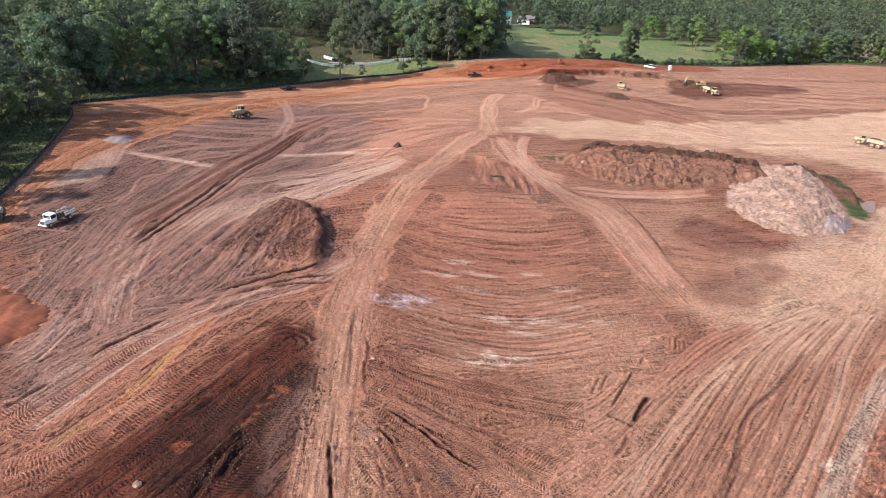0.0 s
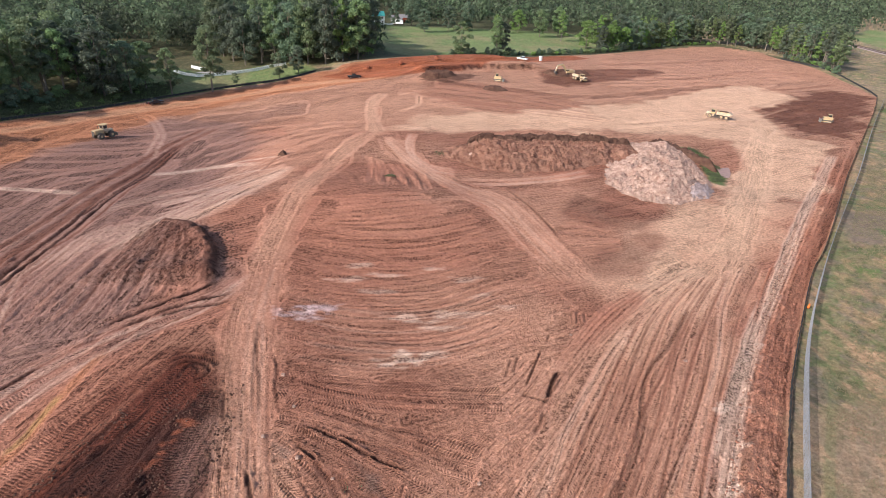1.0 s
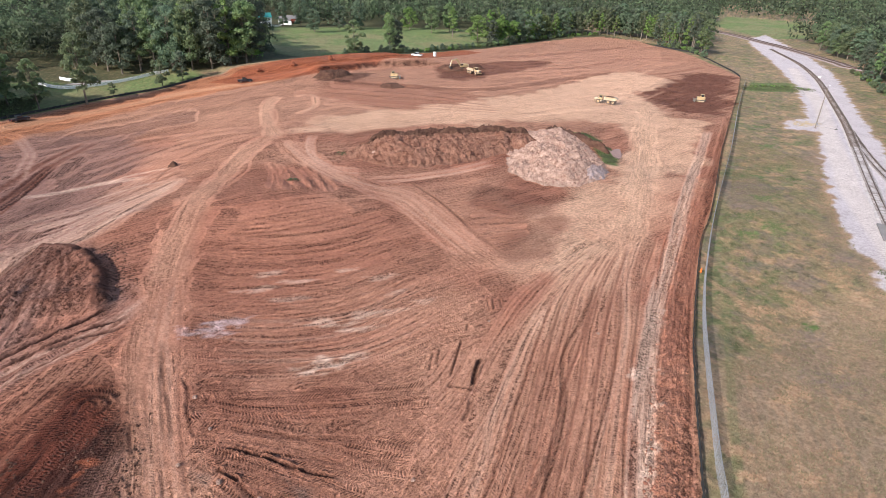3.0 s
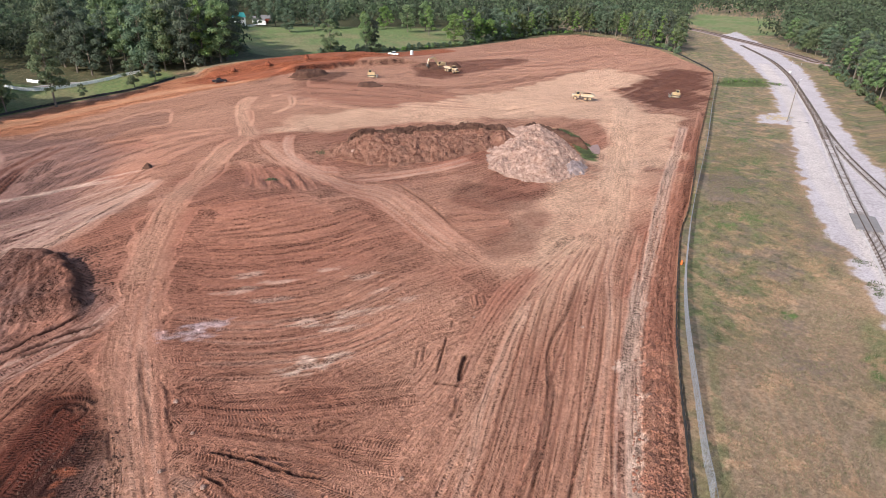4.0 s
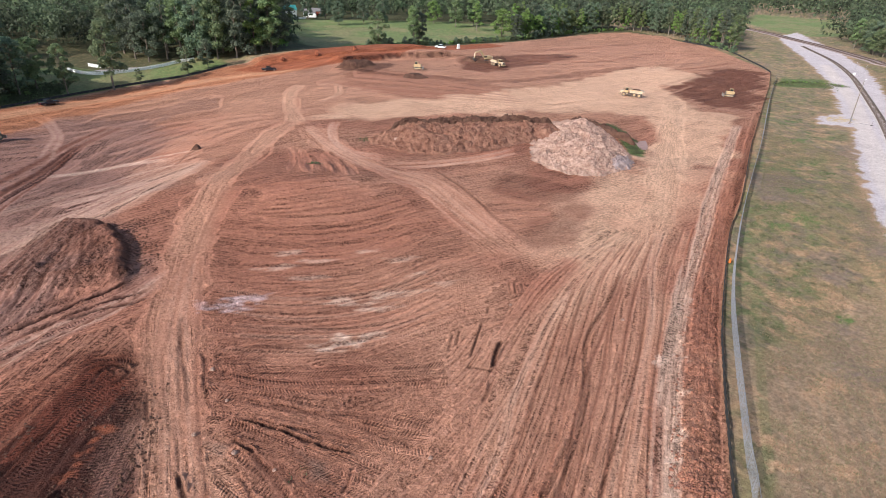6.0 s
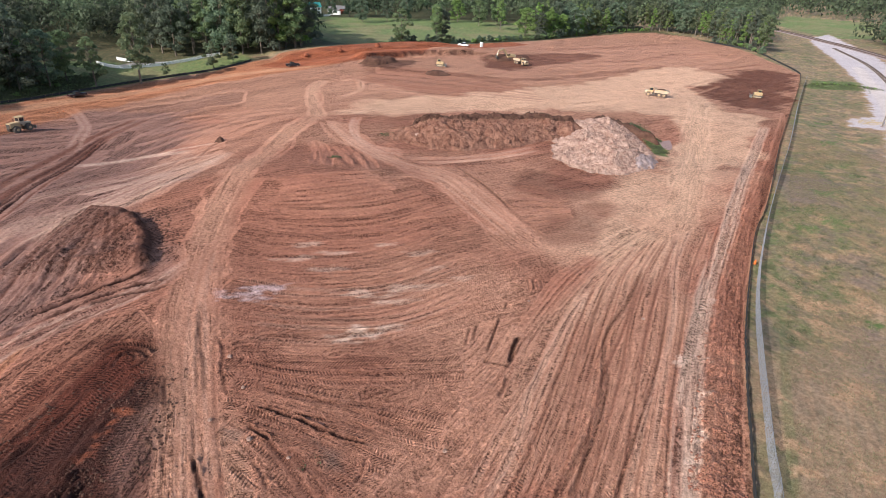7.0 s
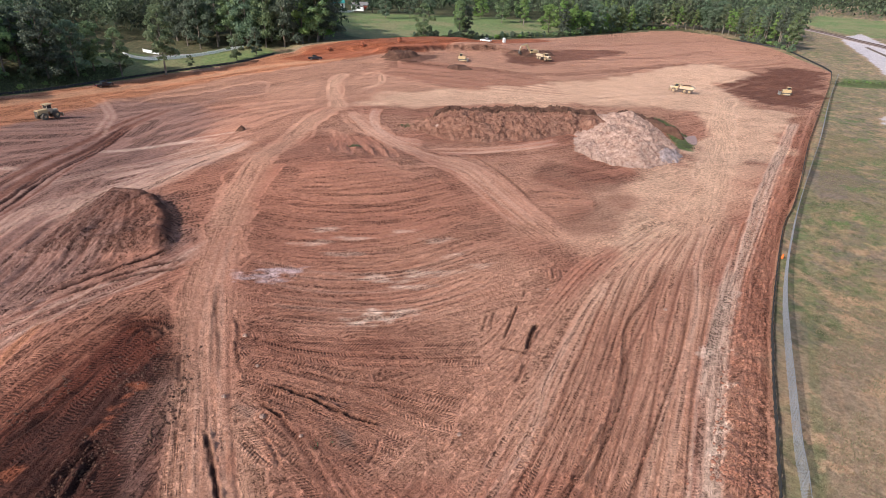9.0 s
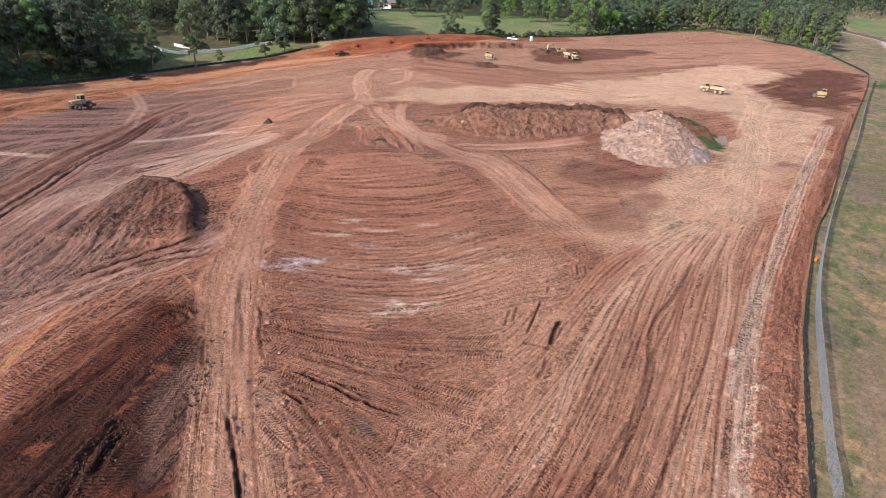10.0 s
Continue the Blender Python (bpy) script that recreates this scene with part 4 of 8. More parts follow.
fan([(8.8, 24.2), (20.1, 36.9), (26.4, 44.7), (34.9, 55.1), (44.4, 66.3), (59.1, 78)], [(18.4, 22), (32.6, 37.9), (40.8, 46.6), (48, 55.2), (58.2, 68.2), (70, 81.2)], 7, 1.0, UMBER, 0.25, 0.8, 0.06, 134)
fan([(8.8, 24.2), (20.1, 36.9), (26.4, 44.7), (34.9, 55.1), (44.4, 66.3), (59.1, 78)], [(22.2, 20.7), (34.9, 37.4), (42.1, 46.4), (49.6, 55), (60.4, 68), (71.1, 81)], 6, 0.4, BROWN, 0.5, 0, 0.12, 135)
fan([(18.6, 21.9), (32.8, 37.9), (41.1, 46.6), (48.3, 55.1), (58.4, 68.2), (70, 81.2)], [(22.1, 20.8), (35.1, 37.4), (42.6, 46.3), (50.1, 54.9), (60.9, 68), (72.2, 80.9)], 2, 0.9, PALE, 0.2, 0.6, 0.04, 136)
fan([(4.3, 25.4), (16.7, 39.3), (23.2, 46.4), (31.7, 55.9), (41.4, 65.1)], [(8.1, 24.4), (19.9, 37.7), (25.5, 44.9), (34.2, 55.3), (44, 66.4)], 3, 1.0, PALE, 0.2, 0.5, 0.03, 137)
fan([(20.9, 51.1), (28.4, 59.1), (35.6, 66.2), (48.8, 75)], [(32.8, 58.2), (39.8, 63.8), (50.6, 72.8), (67.7, 83.9)], 5, 0.6, BROWN, 0.25, 0.1, 0.06, 138)
band([(8, 24.5), (19.9, 37), (25.4, 43.9), (34.5, 55.2), (44, 66.4)], 0.7, BROWN, 0.6, 0, 0.2)
# the deepest ruts, their shade painted in
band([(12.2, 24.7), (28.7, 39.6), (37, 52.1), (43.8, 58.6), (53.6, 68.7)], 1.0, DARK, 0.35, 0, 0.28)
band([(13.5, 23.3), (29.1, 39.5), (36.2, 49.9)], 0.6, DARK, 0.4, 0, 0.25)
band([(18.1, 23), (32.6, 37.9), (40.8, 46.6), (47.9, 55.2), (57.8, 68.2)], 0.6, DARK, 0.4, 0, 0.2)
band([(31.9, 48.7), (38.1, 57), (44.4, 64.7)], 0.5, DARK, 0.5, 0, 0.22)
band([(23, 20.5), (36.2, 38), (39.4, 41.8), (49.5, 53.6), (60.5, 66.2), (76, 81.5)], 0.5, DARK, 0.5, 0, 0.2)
# marks of a bucket: short trenches and strokes, their inner shade painted DARK
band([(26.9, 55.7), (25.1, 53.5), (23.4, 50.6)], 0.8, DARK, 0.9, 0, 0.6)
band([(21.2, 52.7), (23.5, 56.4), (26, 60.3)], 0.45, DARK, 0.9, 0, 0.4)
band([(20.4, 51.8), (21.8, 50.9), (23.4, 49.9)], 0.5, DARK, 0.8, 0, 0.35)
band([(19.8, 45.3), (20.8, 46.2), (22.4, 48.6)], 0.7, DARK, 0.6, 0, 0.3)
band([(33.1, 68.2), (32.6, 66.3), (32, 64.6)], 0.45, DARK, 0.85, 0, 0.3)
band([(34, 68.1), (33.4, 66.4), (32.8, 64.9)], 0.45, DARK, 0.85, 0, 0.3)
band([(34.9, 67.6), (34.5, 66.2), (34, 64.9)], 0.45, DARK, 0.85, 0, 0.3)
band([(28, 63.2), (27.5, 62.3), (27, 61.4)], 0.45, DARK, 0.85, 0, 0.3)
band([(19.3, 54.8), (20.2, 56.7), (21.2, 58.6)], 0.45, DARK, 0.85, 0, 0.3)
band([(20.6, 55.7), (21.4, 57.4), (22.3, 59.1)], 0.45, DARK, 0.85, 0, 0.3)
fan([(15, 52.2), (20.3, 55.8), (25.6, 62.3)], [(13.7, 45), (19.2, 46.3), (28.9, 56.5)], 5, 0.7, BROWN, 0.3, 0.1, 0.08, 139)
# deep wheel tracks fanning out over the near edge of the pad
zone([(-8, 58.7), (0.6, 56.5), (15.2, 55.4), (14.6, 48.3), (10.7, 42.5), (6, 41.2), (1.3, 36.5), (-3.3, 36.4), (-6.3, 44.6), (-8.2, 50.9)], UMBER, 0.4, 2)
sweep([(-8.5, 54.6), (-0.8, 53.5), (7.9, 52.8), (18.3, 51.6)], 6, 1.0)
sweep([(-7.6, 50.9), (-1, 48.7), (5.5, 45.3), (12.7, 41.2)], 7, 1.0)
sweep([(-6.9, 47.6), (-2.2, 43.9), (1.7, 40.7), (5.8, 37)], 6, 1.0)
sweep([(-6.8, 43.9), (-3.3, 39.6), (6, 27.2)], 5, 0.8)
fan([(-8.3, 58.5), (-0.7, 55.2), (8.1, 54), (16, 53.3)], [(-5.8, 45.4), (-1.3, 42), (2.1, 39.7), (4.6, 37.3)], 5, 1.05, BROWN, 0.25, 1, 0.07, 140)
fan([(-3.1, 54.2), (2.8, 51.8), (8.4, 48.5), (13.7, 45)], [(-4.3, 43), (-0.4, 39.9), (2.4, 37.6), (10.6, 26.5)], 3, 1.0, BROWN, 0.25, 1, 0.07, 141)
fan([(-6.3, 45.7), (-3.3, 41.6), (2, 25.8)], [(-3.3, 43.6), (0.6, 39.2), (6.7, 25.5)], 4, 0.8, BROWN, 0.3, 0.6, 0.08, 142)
# shade in the deepest tracks laid on as colour
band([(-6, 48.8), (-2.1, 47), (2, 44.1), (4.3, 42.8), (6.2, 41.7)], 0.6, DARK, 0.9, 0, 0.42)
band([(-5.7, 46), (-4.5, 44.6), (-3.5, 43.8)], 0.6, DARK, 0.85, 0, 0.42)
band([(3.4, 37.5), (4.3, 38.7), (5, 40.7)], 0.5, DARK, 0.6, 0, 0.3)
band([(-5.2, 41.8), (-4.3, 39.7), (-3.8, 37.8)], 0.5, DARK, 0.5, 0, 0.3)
zone([(0.4, 43.3), (2.9, 41.6), (2.8, 39.2), (1.1, 39.8)], DEAD, 0.5, 0.6)
zone([(-7.6, 45.8), (-5.8, 45.2), (-6.3, 43.5), (-7.5, 44.4)], DEAD, 0.4, 0.5)
# pale strip inside the berm, and the berm itself
band([(22.9, 18.4), (34.8, 33.6), (42.1, 42.2), (53.2, 54.5), (65.9, 67.5), (80.9, 81.8), (107.4, 107.4), (146.5, 143.9)], 3.4, PALE, 0.9, 0, 0.04)
band([(23, 19.5), (35.1, 35), (39.7, 40.8)], 1.2, CLAY, 0.8, 0.4, 0.06)
band([(77.1, 80.1), (68.1, 71), (59.8, 62.2)], 1.1, RED, 0.6, 0, 0.05)
band([(42, 40.4), (52.5, 51.9), (64.4, 64.3), (80.3, 79.6), (108.8, 107.1)], 0.7, UMBER, 0.5, 0, 0.14)
blob(54.4, 56.5, 1.0, WHITE, 0.55, 1.4)
blob(57.1, 57.8, 1.0, WHITE, 0.55, 1.4)
blob(53.6, 54.5, 1.0, WHITE, 0.55, 1.4)
blob(44.5, 46.5, 1.0, WHITE, 0.55, 1.4)
blob(43.3, 45.6, 1.0, WHITE, 0.55, 1.4)
blob(46.5, 45.6, 1.0, WHITE, 0.55, 1.4)
blob(42.0, 40.4, 1.0, WHITE, 0.55, 1.4)
blob(34.6, 32.2, 1.0, WHITE, 0.55, 1.4)
blob(37.5, 34.6, 1.0, WHITE, 0.55, 1.4)
band([(26.2, 18.1), (39.2, 32.7), (45.4, 39.7), (53.6, 49.3), (63.1, 59.6), (77.2, 73.7), (89.4, 85), (123.3, 115.7), (172.4, 161.6)], 3.4, UMBER, 0.4, 0, 0.2)
# the strip of rough grass beside the fence: worn patches, dry and green growth
zone([(46.8, 37.1), (63.7, 50.2), (78.5, 56.1), (87.5, 56.1), (98, 47.3), (53.2, 19.4), (38.2, 25.1)], BARE, 0.15, 3)
zone([(52.6, 41.9), (69.9, 48.6), (86.1, 52.9), (94.5, 45.1), (53.2, 19.4), (39.2, 24.7)], DRY, 0.8, 3)
zone([(67.3, 49.3), (81.5, 51.3), (81.8, 44), (76.8, 33.8), (53.2, 19.4), (40.7, 24.2)], DEAD, 0.22, 4)
fan([(30.9, 16.9), (48.4, 36.5), (61.9, 50.6), (73.9, 63.2)], [(32.3, 16.5), (50, 35.9), (63.9, 50.2), (75.9, 62.6)], 3, 1.5, VIVID, 0.2, 0, 0, 143)
fan([(33.6, 16), (49.1, 32.3), (61.1, 44.8)], [(46.3, 10.6), (59.5, 28.6), (71.6, 41.7)], 9, 0.9, BARE, 0.3, 0, 0, 144)
zone([(86.2, 41.9), (91.2, 43), (63, 25.4), (67.5, 29.9)], VIVID, 0.6, 1.2)
zone([(109.3, 98.8), (118.4, 96.8), (106.1, 82.5), (97.6, 83.7), (99.8, 89.2)], DEAD, 0.8, 1.5)
zone([(170.5, 125.1), (170.5, 118.1), (141.4, 92.6), (118.9, 72), (108.6, 61.1), (99.8, 57.1), (101.3, 63.7), (118.7, 81.4), (142.2, 102.3)], DEAD, 0.55, 2)
zone([(139.8, 97.9), (134.5, 89.8), (121.5, 79.2), (123.1, 84)], BARE, 0.55, 1)
blob(72.9, 54.5, 1.9, BARE, 0.95, 1.1)
blob(73.2, 57.0, 1.9, BARE, 0.95, 1.1)
blob(75.4, 54.5, 1.9, BARE, 0.95, 1.1)
blob(81.5, 51.8, 1.9, BARE, 0.95, 1.1)
blob(60.6, 37.0, 1.9, BARE, 0.95, 1.1)
blob(93.4, 55.5, 1.9, BARE, 0.95, 1.1)
blob(99.2, 58.5, 1.9, BARE, 0.95, 1.1)
blob(70.3, 51.0, 1.9, BARE, 0.95, 1.1)
blob(61.4, 38.0, 1.7, BARE, 0.9, 1.1)
blob(61.7, 36.6, 1.7, BARE, 0.9, 1.1)
blob(58.5, 36.5, 1.7, BARE, 0.9, 1.1)
blob(50.7, 37.9, 1.7, BARE, 0.9, 1.1)
blob(45.9, 31.7, 1.7, BARE, 0.9, 1.1)
blob(44.4, 28.8, 1.7, BARE, 0.9, 1.1)
blob(49.9, 26.7, 1.7, BARE, 0.9, 1.1)
blob(55.9, 28.0, 1.7, BARE, 0.9, 1.1)
blob(52.6, 22.6, 1.7, BARE, 0.9, 1.1)
blob(136.6, 106.5, 1.6, VIVID, 0.9, 1.3)
blob(133.4, 104.6, 1.6, VIVID, 0.9, 1.3)
blob(78.6, 48.9, 1.6, VIVID, 0.9, 1.3)
blob(77.5, 48.5, 1.6, VIVID, 0.9, 1.3)
blob(78.6, 35.9, 1.6, VIVID, 0.9, 1.3)
blob(74.9, 33.2, 1.6, VIVID, 0.9, 1.3)
zone([(237, 215.4), (267.8, 208.7), (246, 189.1), (219.7, 198.7)], VIVID, 0.9, 1)
for cx, cy, r in ((72.5, 55.5, 2.6), (80.5, 51.5, 1.9), (95, 58, 3.2), (70, 62, 1.4), (67, 57, 1.2), (92, 52, 2.4), (66, 44, 1.8), (84, 40, 1.5),
                  (99, 66, 2.6), (107, 72, 2.2), (120, 84, 1.8), (76, 44, 1.8), (72, 39, 2.0), (58, 41, 1.3), (61, 45, 1.0), (140, 104, 2.0), (160, 122, 2.0),
                  (90, 44, 1.2), (64, 49, 1.0), (78, 36, 1.6), (69, 48, 2.6), (62, 38, 2.4), (74, 51, 2.2), (56, 36, 1.8), (82, 56, 2.0), (66, 34, 2.2)):
    blob(cx, cy, r, BARE, 0.6, 1.0)
turf = (1 - clay) * (Y < 420)
paint(every, turf * smooth(0.5, 0.85, vnoise(X * 2.6, Y * 2.6, 61)) * 0.3, FLOOR)
paint(every, turf * smooth(0.55, 0.9, vnoise(X * 2.2, Y * 2.2, 62)) * 0.2, BARE)
for cx, cy, r in ((116, 92, 5.5), (112, 96, 4), (101, 62, 3.5), (75, 47, 3), (68, 38, 3.5), (88, 58, 3)):
    blob(cx, cy, r, DEAD, 0.7, 1.2)
for cx, cy, r in ((240, 199, 6), (228, 202, 5), (250, 196, 4), (131, 98, 1.6), (96, 47, 1.6), (93, 76, 2.5), (150, 125, 4), (100, 76, 3), (110, 88, 3)):
    blob(cx, cy, r, VIVID, 0.8, 1.6)
zone([(98, 156), (104, 152), (105, 146), (104, 138), (99.5, 128), (95, 122), (93, 125), (97, 133), (100, 142), (98, 150)], VIVID, 0.95, 0.8)
bl = block_of(GRAVEL_AREA, 8)
x, y = X[bl], Y[bl]
g = inside(x, y, GRAVEL_AREA) + (fbm(x * 0.35, y * 0.35, 14) - 0.5) * 5
paint(bl, smooth(-3.5, 1.5, g) * 0.6, BARE)
paint(bl, smooth(-0.6, 0.8, g), GRAVEL)
FADE[bl] *= 1 - smooth(-1, 0.5, g)
s, d, total = along(x, y, rounded([(95, 40), (118, 66), (138, 88), (158, 106), (186, 132), (230, 172), (300, 245)]))
paint(bl, (1 - smooth(1.8, 3.6, np.abs(d))) * 0.8 * smooth(-0.5, 1, g), GRAVEL_ROAD)
blob(190.2, 144.1, 5.0, (0.55, 0.40, 0.21), 0.9, 1.5)

# the pushed-up mound with its steep side, whose shade is partly painted
bl = block_of([(-48, 66), (-8, 112)], 2)
x, y = X[bl], Y[bl]
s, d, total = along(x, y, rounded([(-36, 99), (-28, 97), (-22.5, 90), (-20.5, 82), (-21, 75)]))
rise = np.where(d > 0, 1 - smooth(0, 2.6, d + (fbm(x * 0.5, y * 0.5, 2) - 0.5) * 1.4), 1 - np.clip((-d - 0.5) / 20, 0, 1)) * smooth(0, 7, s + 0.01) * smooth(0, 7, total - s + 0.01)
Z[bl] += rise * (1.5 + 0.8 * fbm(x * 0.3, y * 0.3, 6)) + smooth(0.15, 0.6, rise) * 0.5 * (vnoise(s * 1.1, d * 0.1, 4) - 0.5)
# shade of the steep side put into the colour
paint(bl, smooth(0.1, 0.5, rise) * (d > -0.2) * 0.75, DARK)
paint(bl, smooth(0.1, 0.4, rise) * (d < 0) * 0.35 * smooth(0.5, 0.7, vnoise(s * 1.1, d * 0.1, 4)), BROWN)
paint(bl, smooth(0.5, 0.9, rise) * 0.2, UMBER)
flank = (rise > 0.12) & (d < 0)
S[bl], D[bl], FADE[bl] = np.where(flank, x * 0.443 + y * 0.897, S[bl]), np.where(flank, y * 0.443 - x * 0.897, D[bl]), np.where(flank, 1.0, FADE[bl])
TREAD[bl] = np.where(rise > 0.12, 0, TREAD[bl])

# cut step in front of the far bench, dug faces, and small ridges of loose soil
bl = block_of([(5, 262), (120, 310)], 6)
x, y = X[bl], Y[bl]
s, d, total = along(x, y, rounded([(2, 262), (20, 268), (40, 272), (58, 279), (76, 287), (96, 294)]))
Z[bl] += 1.5 * smooth(-1.0, 1.4, d + (fbm(x * 0.4, y * 0.4, 3) - 0.5) * 2) * (1 - smooth(10, 26, d)) * smooth(0, 6, s + 0.01) * smooth(0, 14, total - s + 0.01)
bl = block_of([(28, 245), (120, 285)], 6)
x, y = X[bl], Y[bl]
s, d, total = along(x, y, rounded([(36, 254), (48, 262), (64, 269), (84, 273), (104, 275)]))
Z[bl] += (1.9 * smooth(-0.8, 1.0, d + (fbm(x * 0.5, y * 0.5, 5) - 0.5) * 2.4) * (1 - smooth(4, 12, d)) - 0.9 * np.exp(-((d + 4) / 4) ** 2)) \
    * smooth(0, 6, s + 0.01) * smooth(0, 14, total - s + 0.01)
# the cut face's shading painted on, since the grid is coarse here
paint(bl, 0.95 * np.exp(-((d - 0.1) / 0.9) ** 2) * (0.55 + 0.45 * (vnoise(s * 0.5, d * 0.3, 5) > 0.4)) * smooth(0, 5, s + 0.01) * smooth(0, 14, total - s + 0.01), DARK)
# the clay slope left of the road stands proud of the hollow; a bank with runnels in front of the fork
bl = block_of([(-20, 95), (40, 140)], 4)
x, y = X[bl], Y[bl]
Z[bl] += 0.25 * np.sin(x * 2.2 + 3 * fbm(x * 0.3, y * 0.1, 1)) * np.exp(-((x - 12) / 9) ** 2 - ((y - 119) / 7) ** 2)

# roughness of the soil: clods on the berms, fine unevenness everywhere
rough = clay * (fbm(X * 0.9, Y * 0.9, 50) - 0.5) * 0.16 + (1 - clay) * (fbm(X * 0.3, Y * 0.3, 51, 2) - 0.5) * 0.07
Z += rough
bl = block_of([(34, 20), (150, 140)], 4)
x, y = X[bl], Y[bl]
berm = smooth(0.3, 1.2, on_site[bl]) * (1 - smooth(4.0, 6.0, on_site[bl])) * (y < 200)
Z[bl] += berm * ((fbm(x * 1.1, y * 1.1, 60, 3) - 0.5) * 0.9 + 0.25)

# no streaks across the seams between differently worked strips
for axis in (0, 1):
    jump = (np.abs(np.diff(S, axis=axis)) > 1.5 + 3 * np.abs(np.diff(X, axis=axis)) + 3 * np.abs(np.diff(Y, axis=axis))) \
        | (np.abs(np.diff(D, axis=axis)) > 0.3 + 1.6 * np.abs(np.diff(X, axis=axis)) + 1.6 * np.abs(np.diff(Y, axis=axis)))
    lead, trail = (slice(None, -1), slice(1, None)) if axis == 0 else ((slice(None), slice(None, -1)), (slice(None), slice(1, None)))
    FADE[lead] = np.where(jump, 0, FADE[lead])
    FADE[trail] = np.where(jump, 0, FADE[trail])
FADE *= clay
SD = np.stack([S, D, TREAD * np.minimum(FADE, 1) * (1 - smooth(85, 115, Y))], -1)
verts = np.stack([X, Y, Z], -1).reshape(-1, 3)
nx, ny = X.shape
idx = np.arange(nx * ny).reshape(nx, ny)
quads = np.stack([idx[:-1, :-1], idx[1:, :-1], idx[1:, 1:], idx[:-1, 1:]], -1).reshape(-1, 4)


def mesh_from(name, verts, faces, attributes=(), smooth_shade=False):
    """A mesh from arrays of points and of faces with equal corner counts."""
    me = bpy.data.meshes.new(name)
    verts, faces = np.ascontiguousarray(verts, np.float32), np.ascontiguousarray(faces, np.int32)
    me.vertices.add(len(verts)), me.loops.add(faces.size), me.polygons.add(len(faces))
    me.vertices.foreach_set("co", verts.ravel()), me.loops.foreach_set("vertex_index", faces.ravel())
    me.polygons.foreach_set("loop_start", np.arange(0, faces.size, faces.shape[1], dtype=np.int32))
    if smooth_shade:
        me.polygons.foreach_set("use_smooth", np.ones(len(faces), bool))
    for key, kind, field, data in attributes:
        me.attributes.new(key, kind, "POINT").data.foreach_set(field, np.ascontiguousarray(data, np.float32).ravel())
    me.update(calc_edges=True)
    return me


def ground_material():
    """Soil and turf: colours from the layout; streaks along the way it was worked, tread marks, clods and grain."""
    m = bpy.data.materials.new("worked_soil_and_turf")
    m.use_nodes = True
    n, l = m.node_tree.nodes, m.node_tree.links
    b = n["Principled BSDF"]
    b.inputs["Roughness"].default_value, b.inputs["Specular IOR Level"].default_value = 0.95, 0.15
    col, sd = n.new("ShaderNodeAttribute"), n.new("ShaderNodeAttribute")
    col.attribute_name, sd.attribute_name = "tone", "worked"
    fade = n.new("ShaderNodeAttribute")
    fade.attribute_name = "fade"
    fade = fade.outputs["Fac"]

    def math_node(op, a, c=None, third=None):
        k = n.new("ShaderNodeMath")
        k.operation = op
        for slot, value in zip(k.inputs, (a, c, third)):
            if value is None:
                continue
            if isinstance(value, (int, float)):
                slot.default_value = value
            else:
                l.new(value, slot)
        return k.outputs[0]

    def noise_of(vector, scale, detail=3.0, rough=0.55):
        k = n.new("ShaderNodeTexNoise")
        k.inputs["Scale"].default_value, k.inputs["Detail"].default_value, k.inputs["Roughness"].default_value = scale, detail, rough
        l.new(vector, k.inputs["Vector"])
        return k.outputs["Fac"]

    split = n.new("ShaderNodeSeparateXYZ")
    l.new(sd.outputs["Vector"], split.inputs[0])
    s, d, tread = split.outputs
    def lane(along_scale, across_scale):
        k = n.new("ShaderNodeCombineXYZ")
        l.new(math_node("MULTIPLY", s, along_scale), k.inputs[0]), l.new(math_node("MULTIPLY", d, across_scale), k.inputs[1])
        return k.outputs[0]

    def centred(value, amount, masked=True):
        v = math_node("MULTIPLY", math_node("SUBTRACT", value, 0.5), amount)
        return math_node("MULTIPLY", v, fade) if masked else v

    place = n.new("ShaderNodeTexCoord").outputs["Object"]
    streak, hair, thread = noise_of(lane(0.06, 0.8), 1.0, 4.0, 0.6), noise_of(lane(0.13, 2.1), 1.0, 3.0, 0.65), noise_of(lane(0.10, 4.2), 1.0, 3.0, 0.6)
    clod, grit, stain = noise_of(place, 1.1, 6.0, 0.7), noise_of(place, 2.2, 5.0, 0.8), noise_of(place, 0.14, 5.0, 0.6)
    # tread bars: strips a wheel wide, each with its own slant and depth, broken here and there
    lanes = math_node("ADD", math_node("DIVIDE", d, 1.1), math_node("MULTIPLY", noise_of(lane(0.03, 0.0), 1.0, 1.0), 0.8))
    strip = math_node("FLOOR", lanes)
    within = math_node("SUBTRACT", math_node("SUBTRACT", lanes, strip), 0.5)
    own = n.new("ShaderNodeTexWhiteNoise")
    own.noise_dimensions = "1D"
    l.new(strip, own.inputs["W"])
    chance = n.new("ShaderNodeSeparateXYZ")
    l.new(own.outputs["Color"], chance.inputs[0])
    slant = math_node("MULTIPLY", math_node("MULTIPLY", math_node("SUBTRACT", chance.outputs[0], 0.5), 1.8), within)
    bars = math_node("SINE", math_node("MULTIPLY", math_node("ADD", math_node("ADD", s, slant), math_node("MULTIPLY", hair, 0.22)), 17.0))
    edge = n.new("ShaderNodeMapRange")
    edge.interpolation_type = "SMOOTHSTEP"
    edge.inputs[1].default_value, edge.inputs[2].default_value = 0.48, 0.38
    l.new(math_node("ABSOLUTE", within), edge.inputs[0])
    bars = math_node("MULTIPLY", math_node("MULTIPLY", bars, edge.outputs[0]), math_node("ADD", math_node("MULTIPLY", chance.outputs[1], 0.9), 0.35))
